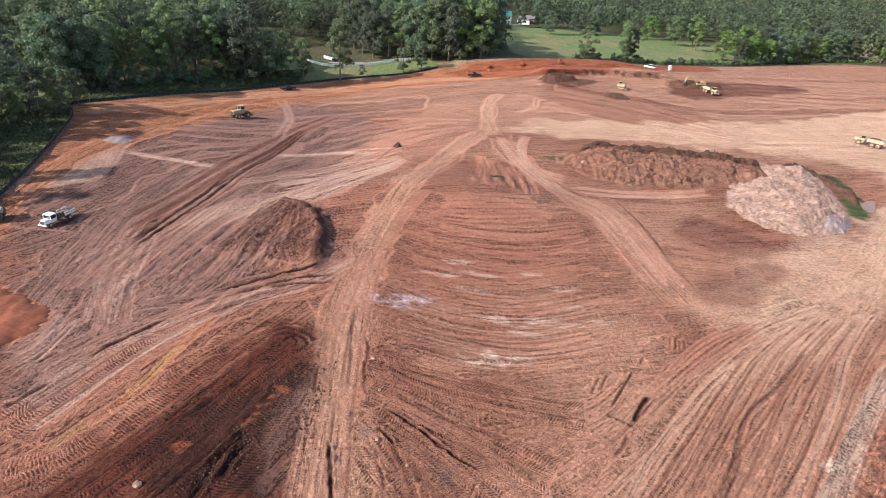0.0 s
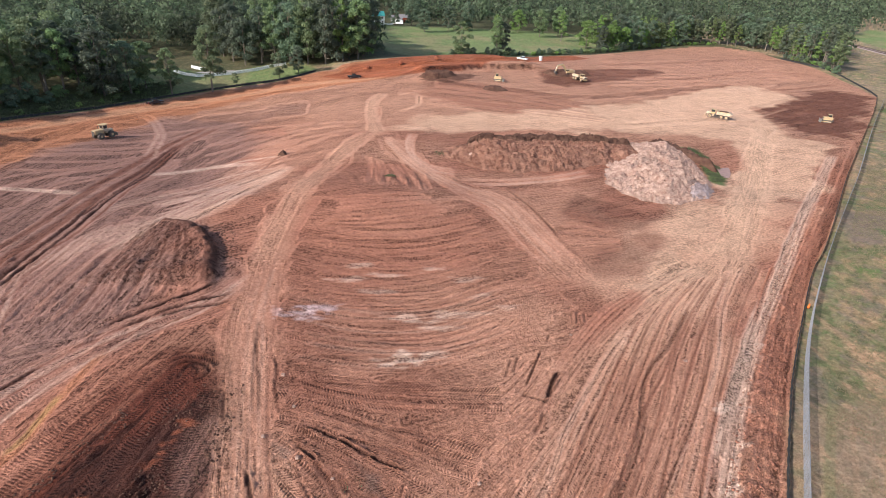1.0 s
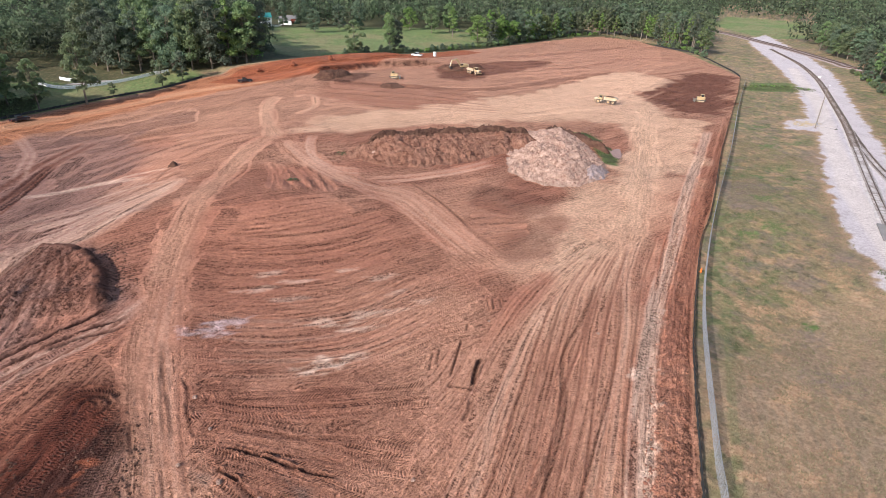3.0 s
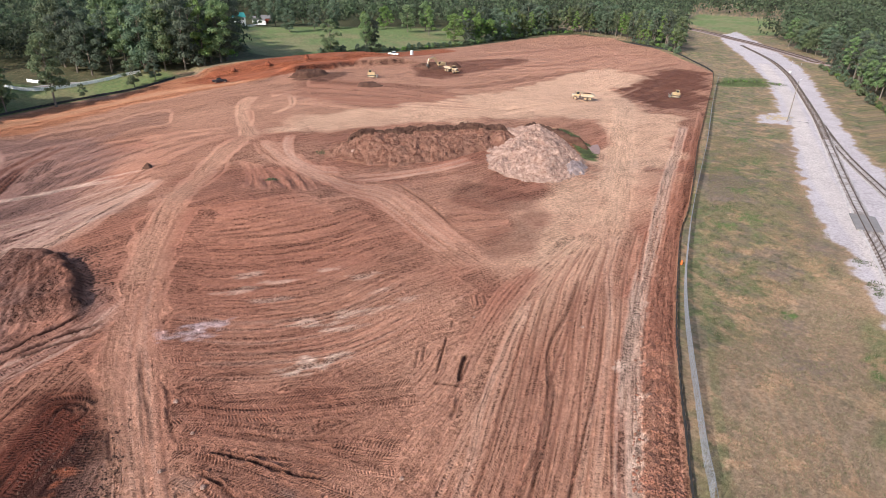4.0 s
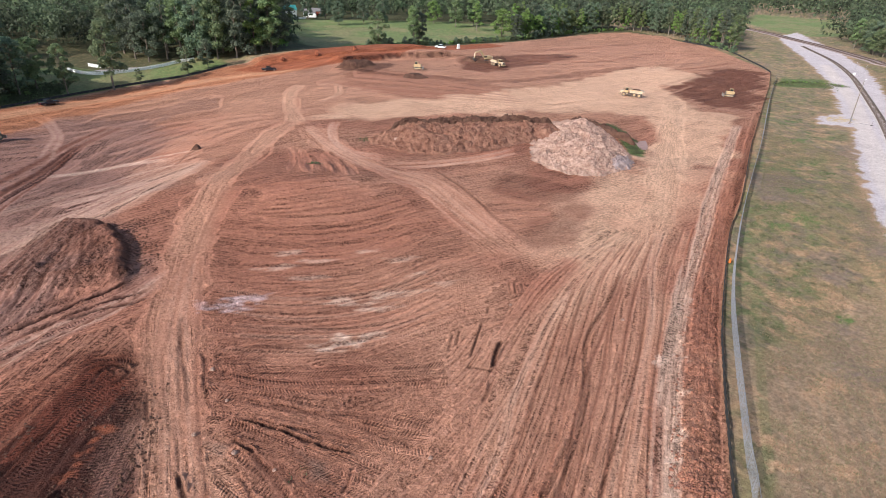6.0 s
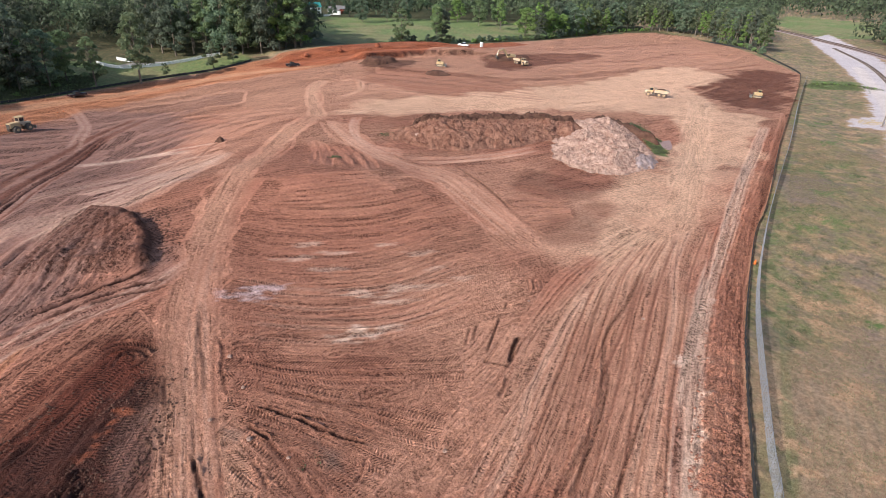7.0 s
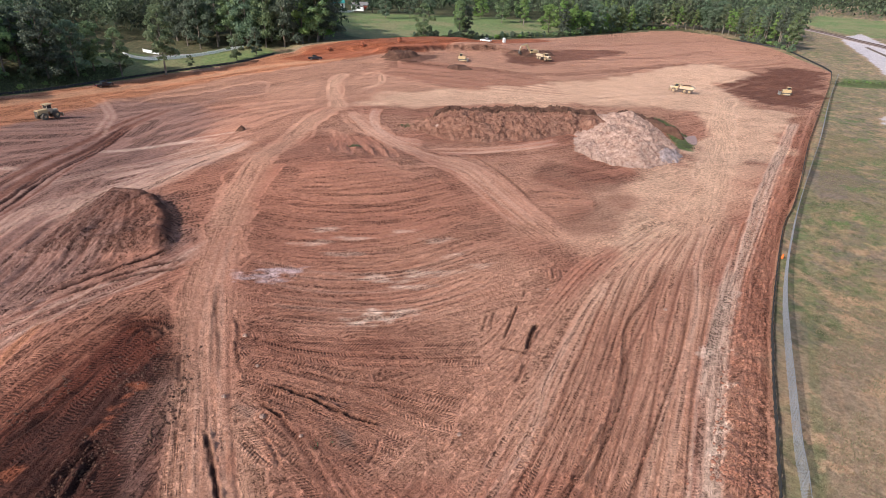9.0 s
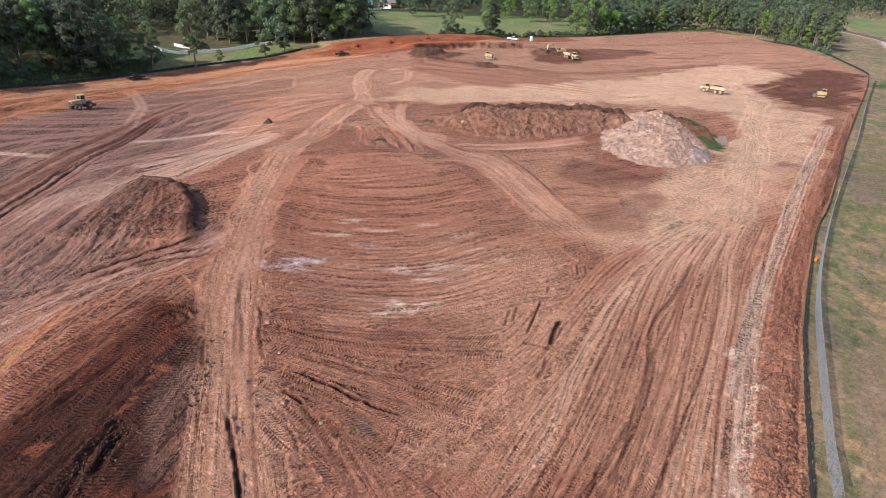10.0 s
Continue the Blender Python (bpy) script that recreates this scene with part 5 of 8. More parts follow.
    rim = math_node("MULTIPLY", math_node("SUBTRACT", 1.0, edge.outputs[0]), tread)
    worn = n.new("ShaderNodeMapRange")
    worn.inputs[1].default_value, worn.inputs[2].default_value = 0.38, 0.55
    l.new(noise_of(place, 0.9, 3.0), worn.inputs[0])
    bars = math_node("MULTIPLY", math_node("MULTIPLY", bars, tread), worn.outputs[0])
    sharp = n.new("ShaderNodeMapRange")
    sharp.interpolation_type = "SMOOTHSTEP"
    sharp.inputs[1].default_value, sharp.inputs[2].default_value = 0.45, 0.54
    l.new(hair, sharp.inputs[0])
    crisp = sharp.outputs[0]
    crumbs = n.new("ShaderNodeMapRange")
    crumbs.interpolation_type = "SMOOTHSTEP"
    crumbs.inputs[1].default_value, crumbs.inputs[2].default_value = 0.43, 0.57
    l.new(grit, crumbs.inputs[0])
    crumb = crumbs.outputs[0]
    grains = n.new("ShaderNodeMapRange")
    grains.interpolation_type = "SMOOTHSTEP"
    grains.inputs[1].default_value, grains.inputs[2].default_value = 0.42, 0.54
    l.new(noise_of(place, 6.0, 2.0, 0.6), grains.inputs[0])
    speck = grains.outputs[0]
    # loose, clodded strips between smooth, packed ones
    loose = n.new("ShaderNodeMapRange")
    loose.interpolation_type = "SMOOTHSTEP"
    loose.inputs[1].default_value, loose.inputs[2].default_value, loose.inputs[3].default_value, loose.inputs[4].default_value = 0.46, 0.62, 0.45, 1.45
    l.new(noise_of(lane(0.045, 0.35), 1.0, 4.0, 0.6), loose.inputs[0])
    bars = math_node("MAXIMUM", math_node("MINIMUM", math_node("MULTIPLY", bars, 2.2), 1.0), -1.0)
    even = math_node("ADD", 0.75, math_node("MULTIPLY", math_node("SUBTRACT", loose.outputs[0], 0.75), math_node("MINIMUM", fade, 1.0)))
    loose_part = math_node("MULTIPLY", math_node("MULTIPLY", even, math_node("ADD", math_node("MULTIPLY", fade, 0.75), 0.25)), math_node("SUBTRACT", 1.0, math_node("MULTIPLY", tread, 0.4)))
    # shade in the dips of the tread bars put into the tone
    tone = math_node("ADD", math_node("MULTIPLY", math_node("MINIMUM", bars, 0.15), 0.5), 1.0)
    tone = math_node("ADD", math_node("MULTIPLY", math_node("MULTIPLY", math_node("SUBTRACT", chance.outputs[2], 0.5), 0.13), math_node("MINIMUM", math_node("MULTIPLY", tread, 2.0), 1.0)), tone)
    # broad strokes of the blade, and narrow furrows between them
    broad, furrow = n.new("ShaderNodeMapRange"), n.new("ShaderNodeMapRange")
    for k, v, low, high in ((broad, noise_of(lane(0.022, 0.24), 1.0, 5.0, 0.65), 0.43, 0.57), (furrow, noise_of(lane(0.07, 1.25), 1.0, 2.0, 0.5), 0.375, 0.325)):
        k.interpolation_type = "SMOOTHSTEP"
        k.inputs[1].default_value, k.inputs[2].default_value = low, high
        l.new(v, k.inputs[0])
    tone = math_node("ADD", centred(broad.outputs[0], 0.12), tone)
    # furrows are darkened too: their shade goes into the tone besides the relief
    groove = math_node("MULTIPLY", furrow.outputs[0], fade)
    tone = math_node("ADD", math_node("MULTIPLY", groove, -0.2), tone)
    for v, amount, masked in ((streak, 0.30, True), (crisp, 0.42, True), (thread, 0.9, True), (clod, 0.78, False), (stain, 0.5, False)):
        tone = math_node("ADD", centred(v, amount, masked), tone)
    # scattered dark specks for clods and holes, in tone only
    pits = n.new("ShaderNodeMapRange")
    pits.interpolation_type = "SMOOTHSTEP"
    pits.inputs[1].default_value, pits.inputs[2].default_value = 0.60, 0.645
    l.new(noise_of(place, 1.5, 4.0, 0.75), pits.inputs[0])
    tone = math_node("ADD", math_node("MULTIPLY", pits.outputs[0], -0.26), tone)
    tone = math_node("ADD", math_node("MULTIPLY", centred(crumb, 0.9, False), loose_part), tone)
    tone = math_node("ADD", math_node("MULTIPLY", centred(speck, 0.5, False), loose_part), tone)
    # damp soil and painted shade are darker and redder, dry dust lighter and yellower
    tone = math_node("MINIMUM", math_node("MAXIMUM", tone, 0.25), 1.3)
    shift, mul = n.new("ShaderNodeCombineXYZ"), n.new("ShaderNodeVectorMath")
    mul.operation = "MULTIPLY"
    for k, power in enumerate((0.95, 1.05, 1.08)):
        l.new(math_node("POWER", tone, power), shift.inputs[k])
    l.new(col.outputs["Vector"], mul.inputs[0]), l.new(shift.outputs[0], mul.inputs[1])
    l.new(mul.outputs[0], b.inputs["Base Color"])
    relief = math_node("ADD", math_node("ADD", math_node("MULTIPLY", bars, 0.095), math_node("MULTIPLY", rim, 0.05)), math_node("MULTIPLY", groove, -0.2))
    for v, amount, masked in ((streak, 0.2, True), (crisp, 0.10, True), (thread, 0.18, True)):
        relief = math_node("ADD", centred(v, amount, masked), relief)
    relief = math_node("ADD", math_node("MULTIPLY", centred(clod, 0.3, False), math_node("ADD", math_node("MULTIPLY", fade, 0.75), 0.25)), relief)
    for v, amount in ((crumb, 0.3), (speck, 0.09)):
        relief = math_node("ADD", math_node("MULTIPLY", centred(v, amount, False), loose_part), relief)
    bp = n.new("ShaderNodeBump")
    bp.inputs["Strength"].default_value, bp.inputs["Distance"].default_value = 1.0, 1.0
    l.new(relief, bp.inputs["Height"]), l.new(bp.outputs[0], b.inputs["Normal"])
    return m


GROUND = ground_material()
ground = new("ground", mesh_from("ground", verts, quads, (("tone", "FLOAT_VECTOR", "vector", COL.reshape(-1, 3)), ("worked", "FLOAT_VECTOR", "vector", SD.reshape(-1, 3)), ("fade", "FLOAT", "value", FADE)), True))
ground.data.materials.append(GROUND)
tagged(ground, "graded red clay site with tyre tracks, grass round it", "ground", kind="structure")


def height(x, y):
    """Height of the built ground at a place."""
    c = x / spread(y)
    i, j = min(max(np.searchsorted(gu, c) - 1, 0), nx - 2), min(max(np.searchsorted(gy, y) - 1, 0), ny - 2)
    u, v = (c - gu[i]) / (gu[i + 1] - gu[i]), (y - gy[j]) / (gy[j + 1] - gy[j])
    return float((Z[i, j] * (1 - u) + Z[i + 1, j] * u) * (1 - v) + (Z[i, j + 1] * (1 - u) + Z[i + 1, j + 1] * u) * v)


# ---- helpers for things ----
def thing(name, place, turn=0.0, label="", category="", group="", kind=""):
    ob = new(name)
    ob.matrix_basis = pose(*place, 0, 0, turn)
    ob.empty_display_size = 0.3
    return tagged(ob, label, category, group, kind)


def part(name, bm, mat, parent, label="", smooth_faces=False):
    """Links a bmesh (or a mesh) as one object under a thing or a part."""
    if isinstance(bm, bpy.types.Mesh):
        me = bm
    else:
        me = bpy.data.meshes.new(name)
        if smooth_faces:
            for f in bm.faces:
                f.smooth = True
        bm.to_mesh(me), bm.free()
    if mat and not me.materials:
        me.materials.append(mat)
    ob = new(name, me)
    ob.parent = parent
    return tagged(ob, label)


def box(size, at=(0, 0, 0), turn=(0, 0, 0), bevel=0.0, taper=(1, 1), bm=None):
    """A box with bevelled edges whose top may be narrower; at is its centre."""
    own = bmesh.new()
    bmesh.ops.create_cube(own, size=1)
    for v in own.verts:
        if v.co.z > 0:
            v.co.x *= taper[0]
            v.co.y *= taper[1]
        v.co = Vector((v.co.x * size[0], v.co.y * size[1], v.co.z * size[2]))
    if bevel:
        bmesh.ops.bevel(own, geom=own.edges[:], offset=bevel, segments=1, affect="EDGES")
    bmesh.ops.transform(own, matrix=pose(*at, *turn), verts=own.verts)
    return merge(own, bm)


def merge(own, bm):
    if bm is None:
        return own
    me = bpy.data.meshes.new("joined")
    own.to_mesh(me), own.free()
    bm.from_mesh(me)
    bpy.data.meshes.remove(me)
    return bm


def tube(radius, length, at=(0, 0, 0), turn=(0, 0, 0), sides=12, top=None, bevel=0.0, bm=None):
    """A cylinder or cone round its own z axis; at is its centre."""
    own = bmesh.new()
    bmesh.ops.create_cone(own, cap_ends=True, segments=sides, radius1=radius, radius2=radius if top is None else top, depth=length)
    if bevel:
        bmesh.ops.bevel(own, geom=[e for e in own.edges if len(e.link_faces) == 2 and e.calc_face_angle(0) > 1.0], offset=bevel, segments=2, affect="EDGES")
    bmesh.ops.transform(own, matrix=pose(*at, *turn), verts=own.verts)
    return merge(own, bm)


def stick(a, b, r, sides=6, top=None, bm=None):
    """A round bar from a to b."""
    a, b = Vector(a), Vector(b)
    own = bmesh.new()
    bmesh.ops.create_cone(own, cap_ends=True, segments=sides, radius1=r, radius2=r if top is None else top, depth=(b - a).length)
    bmesh.ops.transform(own, matrix=Matrix.Translation((a + b) / 2) @ (b - a).to_track_quat("Z", "Y").to_matrix().to_4x4(), verts=own.verts)
    return merge(own, bm)


def slab(outline, thick, at=(0, 0, 0), turn=(0, 0, 0), bevel=0.0, bm=None):
    """A plate with a drawn outline in its x-z plane, thick along y."""
    own = bmesh.new()
    face = own.faces.new([own.verts.new((x, -thick / 2, z)) for x, z in outline])
    more = bmesh.ops.extrude_face_region(own, geom=[face])
    bmesh.ops.translate(own, vec=(0, thick, 0), verts=[v for v in more["geom"] if isinstance(v, bmesh.types.BMVert)])
    bmesh.ops.recalc_face_normals(own, faces=own.faces)
    if bevel:
        bmesh.ops.bevel(own, geom=own.edges[:], offset=bevel, segments=1, affect="EDGES")
    bmesh.ops.transform(own, matrix=pose(*at, *turn), verts=own.verts)
    return merge(own, bm)


# ---- trees ----
def leaf_cloud(rng, centres, radii, count, size, flat=0.75, lie=0.7):
    """Many small bent leaf clumps round the lobes of a crown: arrays of points and triangles."""
    pick = rng.choice(len(centres), count, p=radii ** 2 / (radii ** 2).sum())
    n = rng.normal(size=(count, 3))
    n /= np.linalg.norm(n, axis=1)[:, None]
    n[:, 2] = np.where(n[:, 2] < -0.35, -n[:, 2] * 0.6, n[:, 2])
    c = centres[pick] + n * (radii[pick] * rng.uniform(0.55, 1.08, count))[:, None] * np.array([1, 1, flat])
    a = rng.normal(size=(count, 3)) + n * 0.2
    a -= (a * n).sum(1)[:, None] * n * lie
    a /= np.linalg.norm(a, axis=1)[:, None]
    b = np.cross(n + (1 - lie) * rng.normal(size=(count, 3)), a)
    b /= np.linalg.norm(b, axis=1)[:, None]
    s = size * rng.uniform(0.6, 1.35, count)[:, None]
    p = np.stack([c - a * s - b * s * 0.5, c + a * s - b * s * 0.4, c + b * s * 1.1 + n * s * 0.3], 1).reshape(-1, 3)
    return p, np.arange(count * 3).reshape(-1, 3)


def tree_kind(seed, tall, wide, leaf, bark, bare=0.3, lobes=16, leaves=1300, size=0.5, lean=0.0, name="broadleaf_tree"):
    """A tree at the origin: tapered trunk with limbs, and a crown of leaf clumps in uneven lobes."""
    rng = np.random.RandomState(seed)
    top = thing(name, (0, 0, 0))
    low = tall * bare
    centres, radii = [], []
    for k in range(lobes):
        h = low + (tall - low) * ((k + 0.5) / lobes) ** 0.9
        f = (h - low) / (tall - low)
        reach = wide / 2 * (0.7 + 0.75 * math.sin(math.pi * min(0.95, 0.22 + 0.78 * f) ** 1.1)) * 0.72
        an = k * 2.4 + rng.uniform(-0.5, 0.5)
        q = reach * rng.uniform(0.35, 1.0) * (0.25 if k > lobes - 3 else 1)
        r = wide * rng.uniform(0.13, 0.27) * (1 - 0.3 * f)
        centres.append((q * math.cos(an) + lean * h, q * math.sin(an), min(h, tall - r * 0.6)))
        radii.append(r)
    centres, radii = np.array(centres), np.array(radii)
    bm = bmesh.new()
    base, knee = Vector((0, 0, -0.4)), Vector((lean * low, 0.0, low * 1.05))
    r0 = 0.012 * tall + 0.06
    stick(base, knee, r0 * 1.25, 8, r0 * 0.75, bm=bm)
    stick(knee, (lean * tall * 0.85, 0.1, tall * 0.86), r0 * 0.75, 6, 0.05, bm=bm)
    for c, r in list(zip(centres, radii))[:: max(1, lobes // 8)]:
        z = max(low * 0.8, c[2] - r - 0.16 * tall)
        stick((lean * z, 0, z), c, r0 * 0.32, 5, 0.03, bm=bm)
    part("trunk", bm, bark, top)
    p, f = leaf_cloud(rng, centres, radii, int(leaves * 1.4), size * 0.86, 0.85, 0.5)
    part("crown", mesh_from("crown", p, f), leaf, top)
    return top


KINDS = [tree_kind(1, 21, 12, LEAF, BARK, 0.12, 26, 3400, 0.42), tree_kind(2, 19, 10, LEAF_DARK, BARK, 0.14, 24, 2900, 0.42),
         tree_kind(3, 23, 10, LEAF, BARK_PALE, 0.24, 24, 2800, 0.42, 0.02), tree_kind(4, 16, 10.5, LEAF_BRIGHT, BARK, 0.12, 22, 2600, 0.42),
         tree_kind(5, 24, 8.5, LEAF_DARK, BARK_PALE, 0.36, 18, 2000, 0.42, name="tall_tree"), tree_kind(6, 14, 8, LEAF, BARK, 0.14, 16, 1900, 0.38),
         tree_kind(7, 22, 13, LEAF_DARK, BARK, 0.1, 28, 3800, 0.43), tree_kind(8, 20, 7.5, LEAF_BRIGHT, BARK_PALE, 0.18, 18, 2000, 0.4, name="tall_tree")]
LABELS = ["broad green oak with a dense uneven crown", "dark green hardwood at the wood's edge", "tall green hardwood with a pale bare lower trunk",
          "bright green young tree with a round crown", "tall thin dark tree with a long pale trunk", "small green tree with an open crown",
          "large dark oak with spreading limbs", "slender bright green poplar with pale bark"]
SHRUB = [tree_kind(21, 3.2, 4.6, LEAF, BARK, 0.05, 9, 800, 0.28, name="shrub"), tree_kind(22, 2.4, 3.8, LEAF_BRIGHT, BARK, 0.05, 8, 700, 0.26, name="shrub"),
         tree_kind(23, 4.4, 4.6, LEAF_DARK, BARK, 0.05, 10, 900, 0.3, name="shrub")]
SHRUB_LABELS = ["rounded green shrub in the hedge line", "low bright green bush in rough grass", "tall dark shrub at the wood's edge"]
used = set()
planter = random.Random(11)


def plant(kinds, labels, k, x, y, scale=1.0, group="", z=None, sink=0.0):
    """Stands a tree of kind k at a place; the first takes the built one, the rest are copies."""
    m = pose(x, y, (height(x, y) if z is None else z) - sink, 0, 0, planter.uniform(0, 360))
    key = (id(kinds), k)
    if key in used:
        ob = copy_thing(kinds[k], m)
    else:
        used.add(key)
        ob = kinds[k]
        ob.matrix_basis = m
        tagged(ob, labels[k], "shrub" if kinds is SHRUB else "tree", group)
    w = planter.uniform(0.92, 1.1)
    ob.scale = (scale * w, scale * w, scale)
    ob["group"] = group
    return ob


def row(points, spacing, offset, choice, size, group, kinds=None, labels=None, jitter=2.0):
    """Trees along a line, set off to its left, unevenly."""
    line = rounded(points)
    step = np.hypot(*np.diff(line, axis=0).T)
    total, at = step.sum(), spacing * 0.5
    cum = np.concatenate([[0], np.cumsum(step)])
    while at < total:
        k = min(np.searchsorted(cum, at) - 1, len(step) - 1)
        u = (line[k + 1] - line[k]) / max(step[k], 1e-6)
        p = line[k] + u * (at - cum[k]) + np.array([-u[1], u[0]]) * (offset + planter.uniform(-jitter, jitter))
        plant(kinds or KINDS, labels or LABELS, planter.choice(choice), p[0], p[1], planter.uniform(*size), group)
        at += spacing * planter.uniform(0.7, 1.35)


EDGE = [(-81.5, 94.8), (-87.4, 112.9), (-93.1, 128.3), (-101.9, 150.3), (-108.6, 160.8), (-101.2, 171.5), (-89.6, 191.6), (-73.9, 212.9), (-65.0, 225.0)]
row(EDGE[4:], 7.0, 19, (0, 2, 4, 2, 6, 3), (0.8, 1.0), "trees along the site edge")
row(EDGE[4:], 8.0, 25, (0, 1, 2, 6), (0.95, 1.15), "trees along the site edge")
row([(-92, 96), (-99, 118), (-108, 140), (-118, 160)], 12, 14, (0, 1, 5, 3), (0.65, 0.9), "trees along the site edge")
row([(-82, 60), (-90, 92), (-100, 120), (-112, 148)], 11, 36, (0, 1, 2, 6), (0.85, 1.1), "trees along the site edge")
row(EDGE[4:], 6.0, 14.0, (0, 2, 2), (0.8, 1.5), "shrubs along the site edge", SHRUB, SHRUB_LABELS)
row(EDGE[4:], 9, 5.0, (0, 1, 1), (0.35, 0.7), "shrubs along the site edge", SHRUB, SHRUB_LABELS)
for k, x, y, sc in ((2, -60.5, 233.5, 0.72), (2, -47.5, 241.5, 1.05), (5, -23.2, 259.8, 0.75), (1, -15.7, 266.2, 0.6), (5, -40.0, 252.0, 0.35), (1, -73, 228, 0.95), (6, -80, 222, 1.0),
                    (0, -70, 236, 0.8), (4, -84, 232, 1.0), (6, -92, 246, 1.05), (0, -98, 236, 1.1)):
    plant(KINDS, LABELS, k, x, y, sc, "trees on the near lawn")
for k, (x, y, sc) in enumerate([(-95.6, 99.4, 0.85), (-93.3, 87.4, 0.75), (-118.0, 148.0, 1.0), (-93.0, 79.7, 0.7)]):
    plant(KINDS, LABELS, (1, 0, 6, 5)[k], x, y, sc, "trees along the site edge")
for k, x, y, sc in ((0, -105.7, 149.4, 0.62), (1, -108.6, 144.7, 0.7), (0, -109.2, 136.3, 0.75), (6, -107.7, 127.6, 0.8), (5, -106.6, 160.9, 0.7)):
    plant(KINDS, LABELS, k, x, y, sc, "trees along the site edge")
# the grove behind the white fence, up to the meadow
for x, y, k, sc in ((-40, 284, 1, 0.95), (-33, 288, 4, 0.9), (-27, 286, 2, 0.95), (-46, 290, 6, 1.0), (-20, 284, 6, 1.05), (-12, 282, 0, 1.1), (-4, 281, 6, 1.15), (4, 284, 7, 1.2), (11, 286, 0, 1.1),
                    (7, 291, 1, 1.0), (14, 294, 6, 1.15), (15, 304, 0, 1.15), (8, 308, 2, 1.1), (12, 300, 3, 1.2), (0, 297, 6, 1.2), (-10, 297, 0, 1.25), (-22, 299, 1, 1.15), (-34, 303, 2, 1.1),
                    (-52, 302, 0, 1.15), (13, 317, 6, 1.15), (4, 326, 0, 1.2), (2, 315, 3, 1.25), (-14, 316, 7, 1.25), (-30, 320, 0, 1.2), (-48, 322, 6, 1.2), (9, 337, 6, 1.15), (6, 354, 0, 1.1)):
    plant(KINDS, LABELS, k, x, y, sc * 1.12, "trees of the grove")
# lone trees and the hedge along the far edge of the site
for k, x, y, sc in ((5, 66.5, 313, 1.22), (2, 88, 322, 0.85), (6, 92, 326, 0.78), (3, 172, 372, 0.9), (3, 180, 378, 0.95), (6, 64, 430, 0.7), (1, 84, 445, 0.9), (3, 120, 440, 0.8), (0, 150, 430, 0.9),
                    (7, 160, 412, 1.0), (6, 100, 452, 0.9), (0, 168, 440, 1.0), (3, 140, 452, 1.0), (1, 46, 462, 0.9), (6, 60, 470, 1.0)):
    plant(KINDS, LABELS, k, x, y, sc, "trees in the meadow")
row([(60, 309), (113, 329), (158, 350), (190, 374)], 2.6, 2.0, (0, 1, 2, 2), (0.5, 1.05), "hedge along the far edge", SHRUB, SHRUB_LABELS, 1.0)
FAR_EDGE = [(170, 360), (226, 402), (265, 420), (290, 423), (309, 388), (283, 318), (270, 285)]
row(FAR_EDGE[:3], 7.0, 5, (0, 1, 6, 7, 5, 3), (0.7, 0.95), "trees behind the far crest")
row(FAR_EDGE[2:], 6.0, 5, (4, 2, 4, 7, 1), (0.75, 1.0), "trees behind the far crest")
row(FAR_EDGE[:4], 4.0, 1.5, (0, 1, 2, 1), (0.7, 1.3), "shrubs behind the far crest", SHRUB, SHRUB_LABELS, 1.5)
row(FAR_EDGE[:-1], 7.5, 14, (1, 0, 6, 7, 3), (0.85, 1.1), "trees behind the far crest")
row([(294, 355), (283, 318), (268, 280)], 4.0, 1.5, (0, 1, 2), (0.6, 1.1), "shrubs behind the far crest", SHRUB, SHRUB_LABELS, 1.5)
# the wooded bank beyond the railway
BANK = [(210, 70), (216, 100), (226, 128), (240, 146), (272, 178), (300, 206), (322, 232)]
BANK.reverse()
row(BANK, 7.5, 10, (4, 2, 4, 1), (0.6, 0.9), "trees on the railway bank")
row(BANK, 7.5, 18, (4, 2, 1, 6), (0.75, 1.0), "trees on the railway bank")
row(BANK, 4.2, 5.5, (0, 1, 2, 1), (0.5, 1.1), "shrubs on the railway bank", SHRUB, SHRUB_LABELS, 2.0)
row([(228.1, 205.1), (236.5, 204.5), (243.8, 202.9), (249.7, 200), (250, 193.9)], 1.6, 0.0, (1, 1, 0), (0.22, 0.42), "low bushes on the verge", SHRUB, SHRUB_LABELS, 1.5)
row([(345, 262), (362, 292), (380, 322)], 8, -24, (0, 1, 2, 6), (0.7, 0.95), "trees on the railway bank")


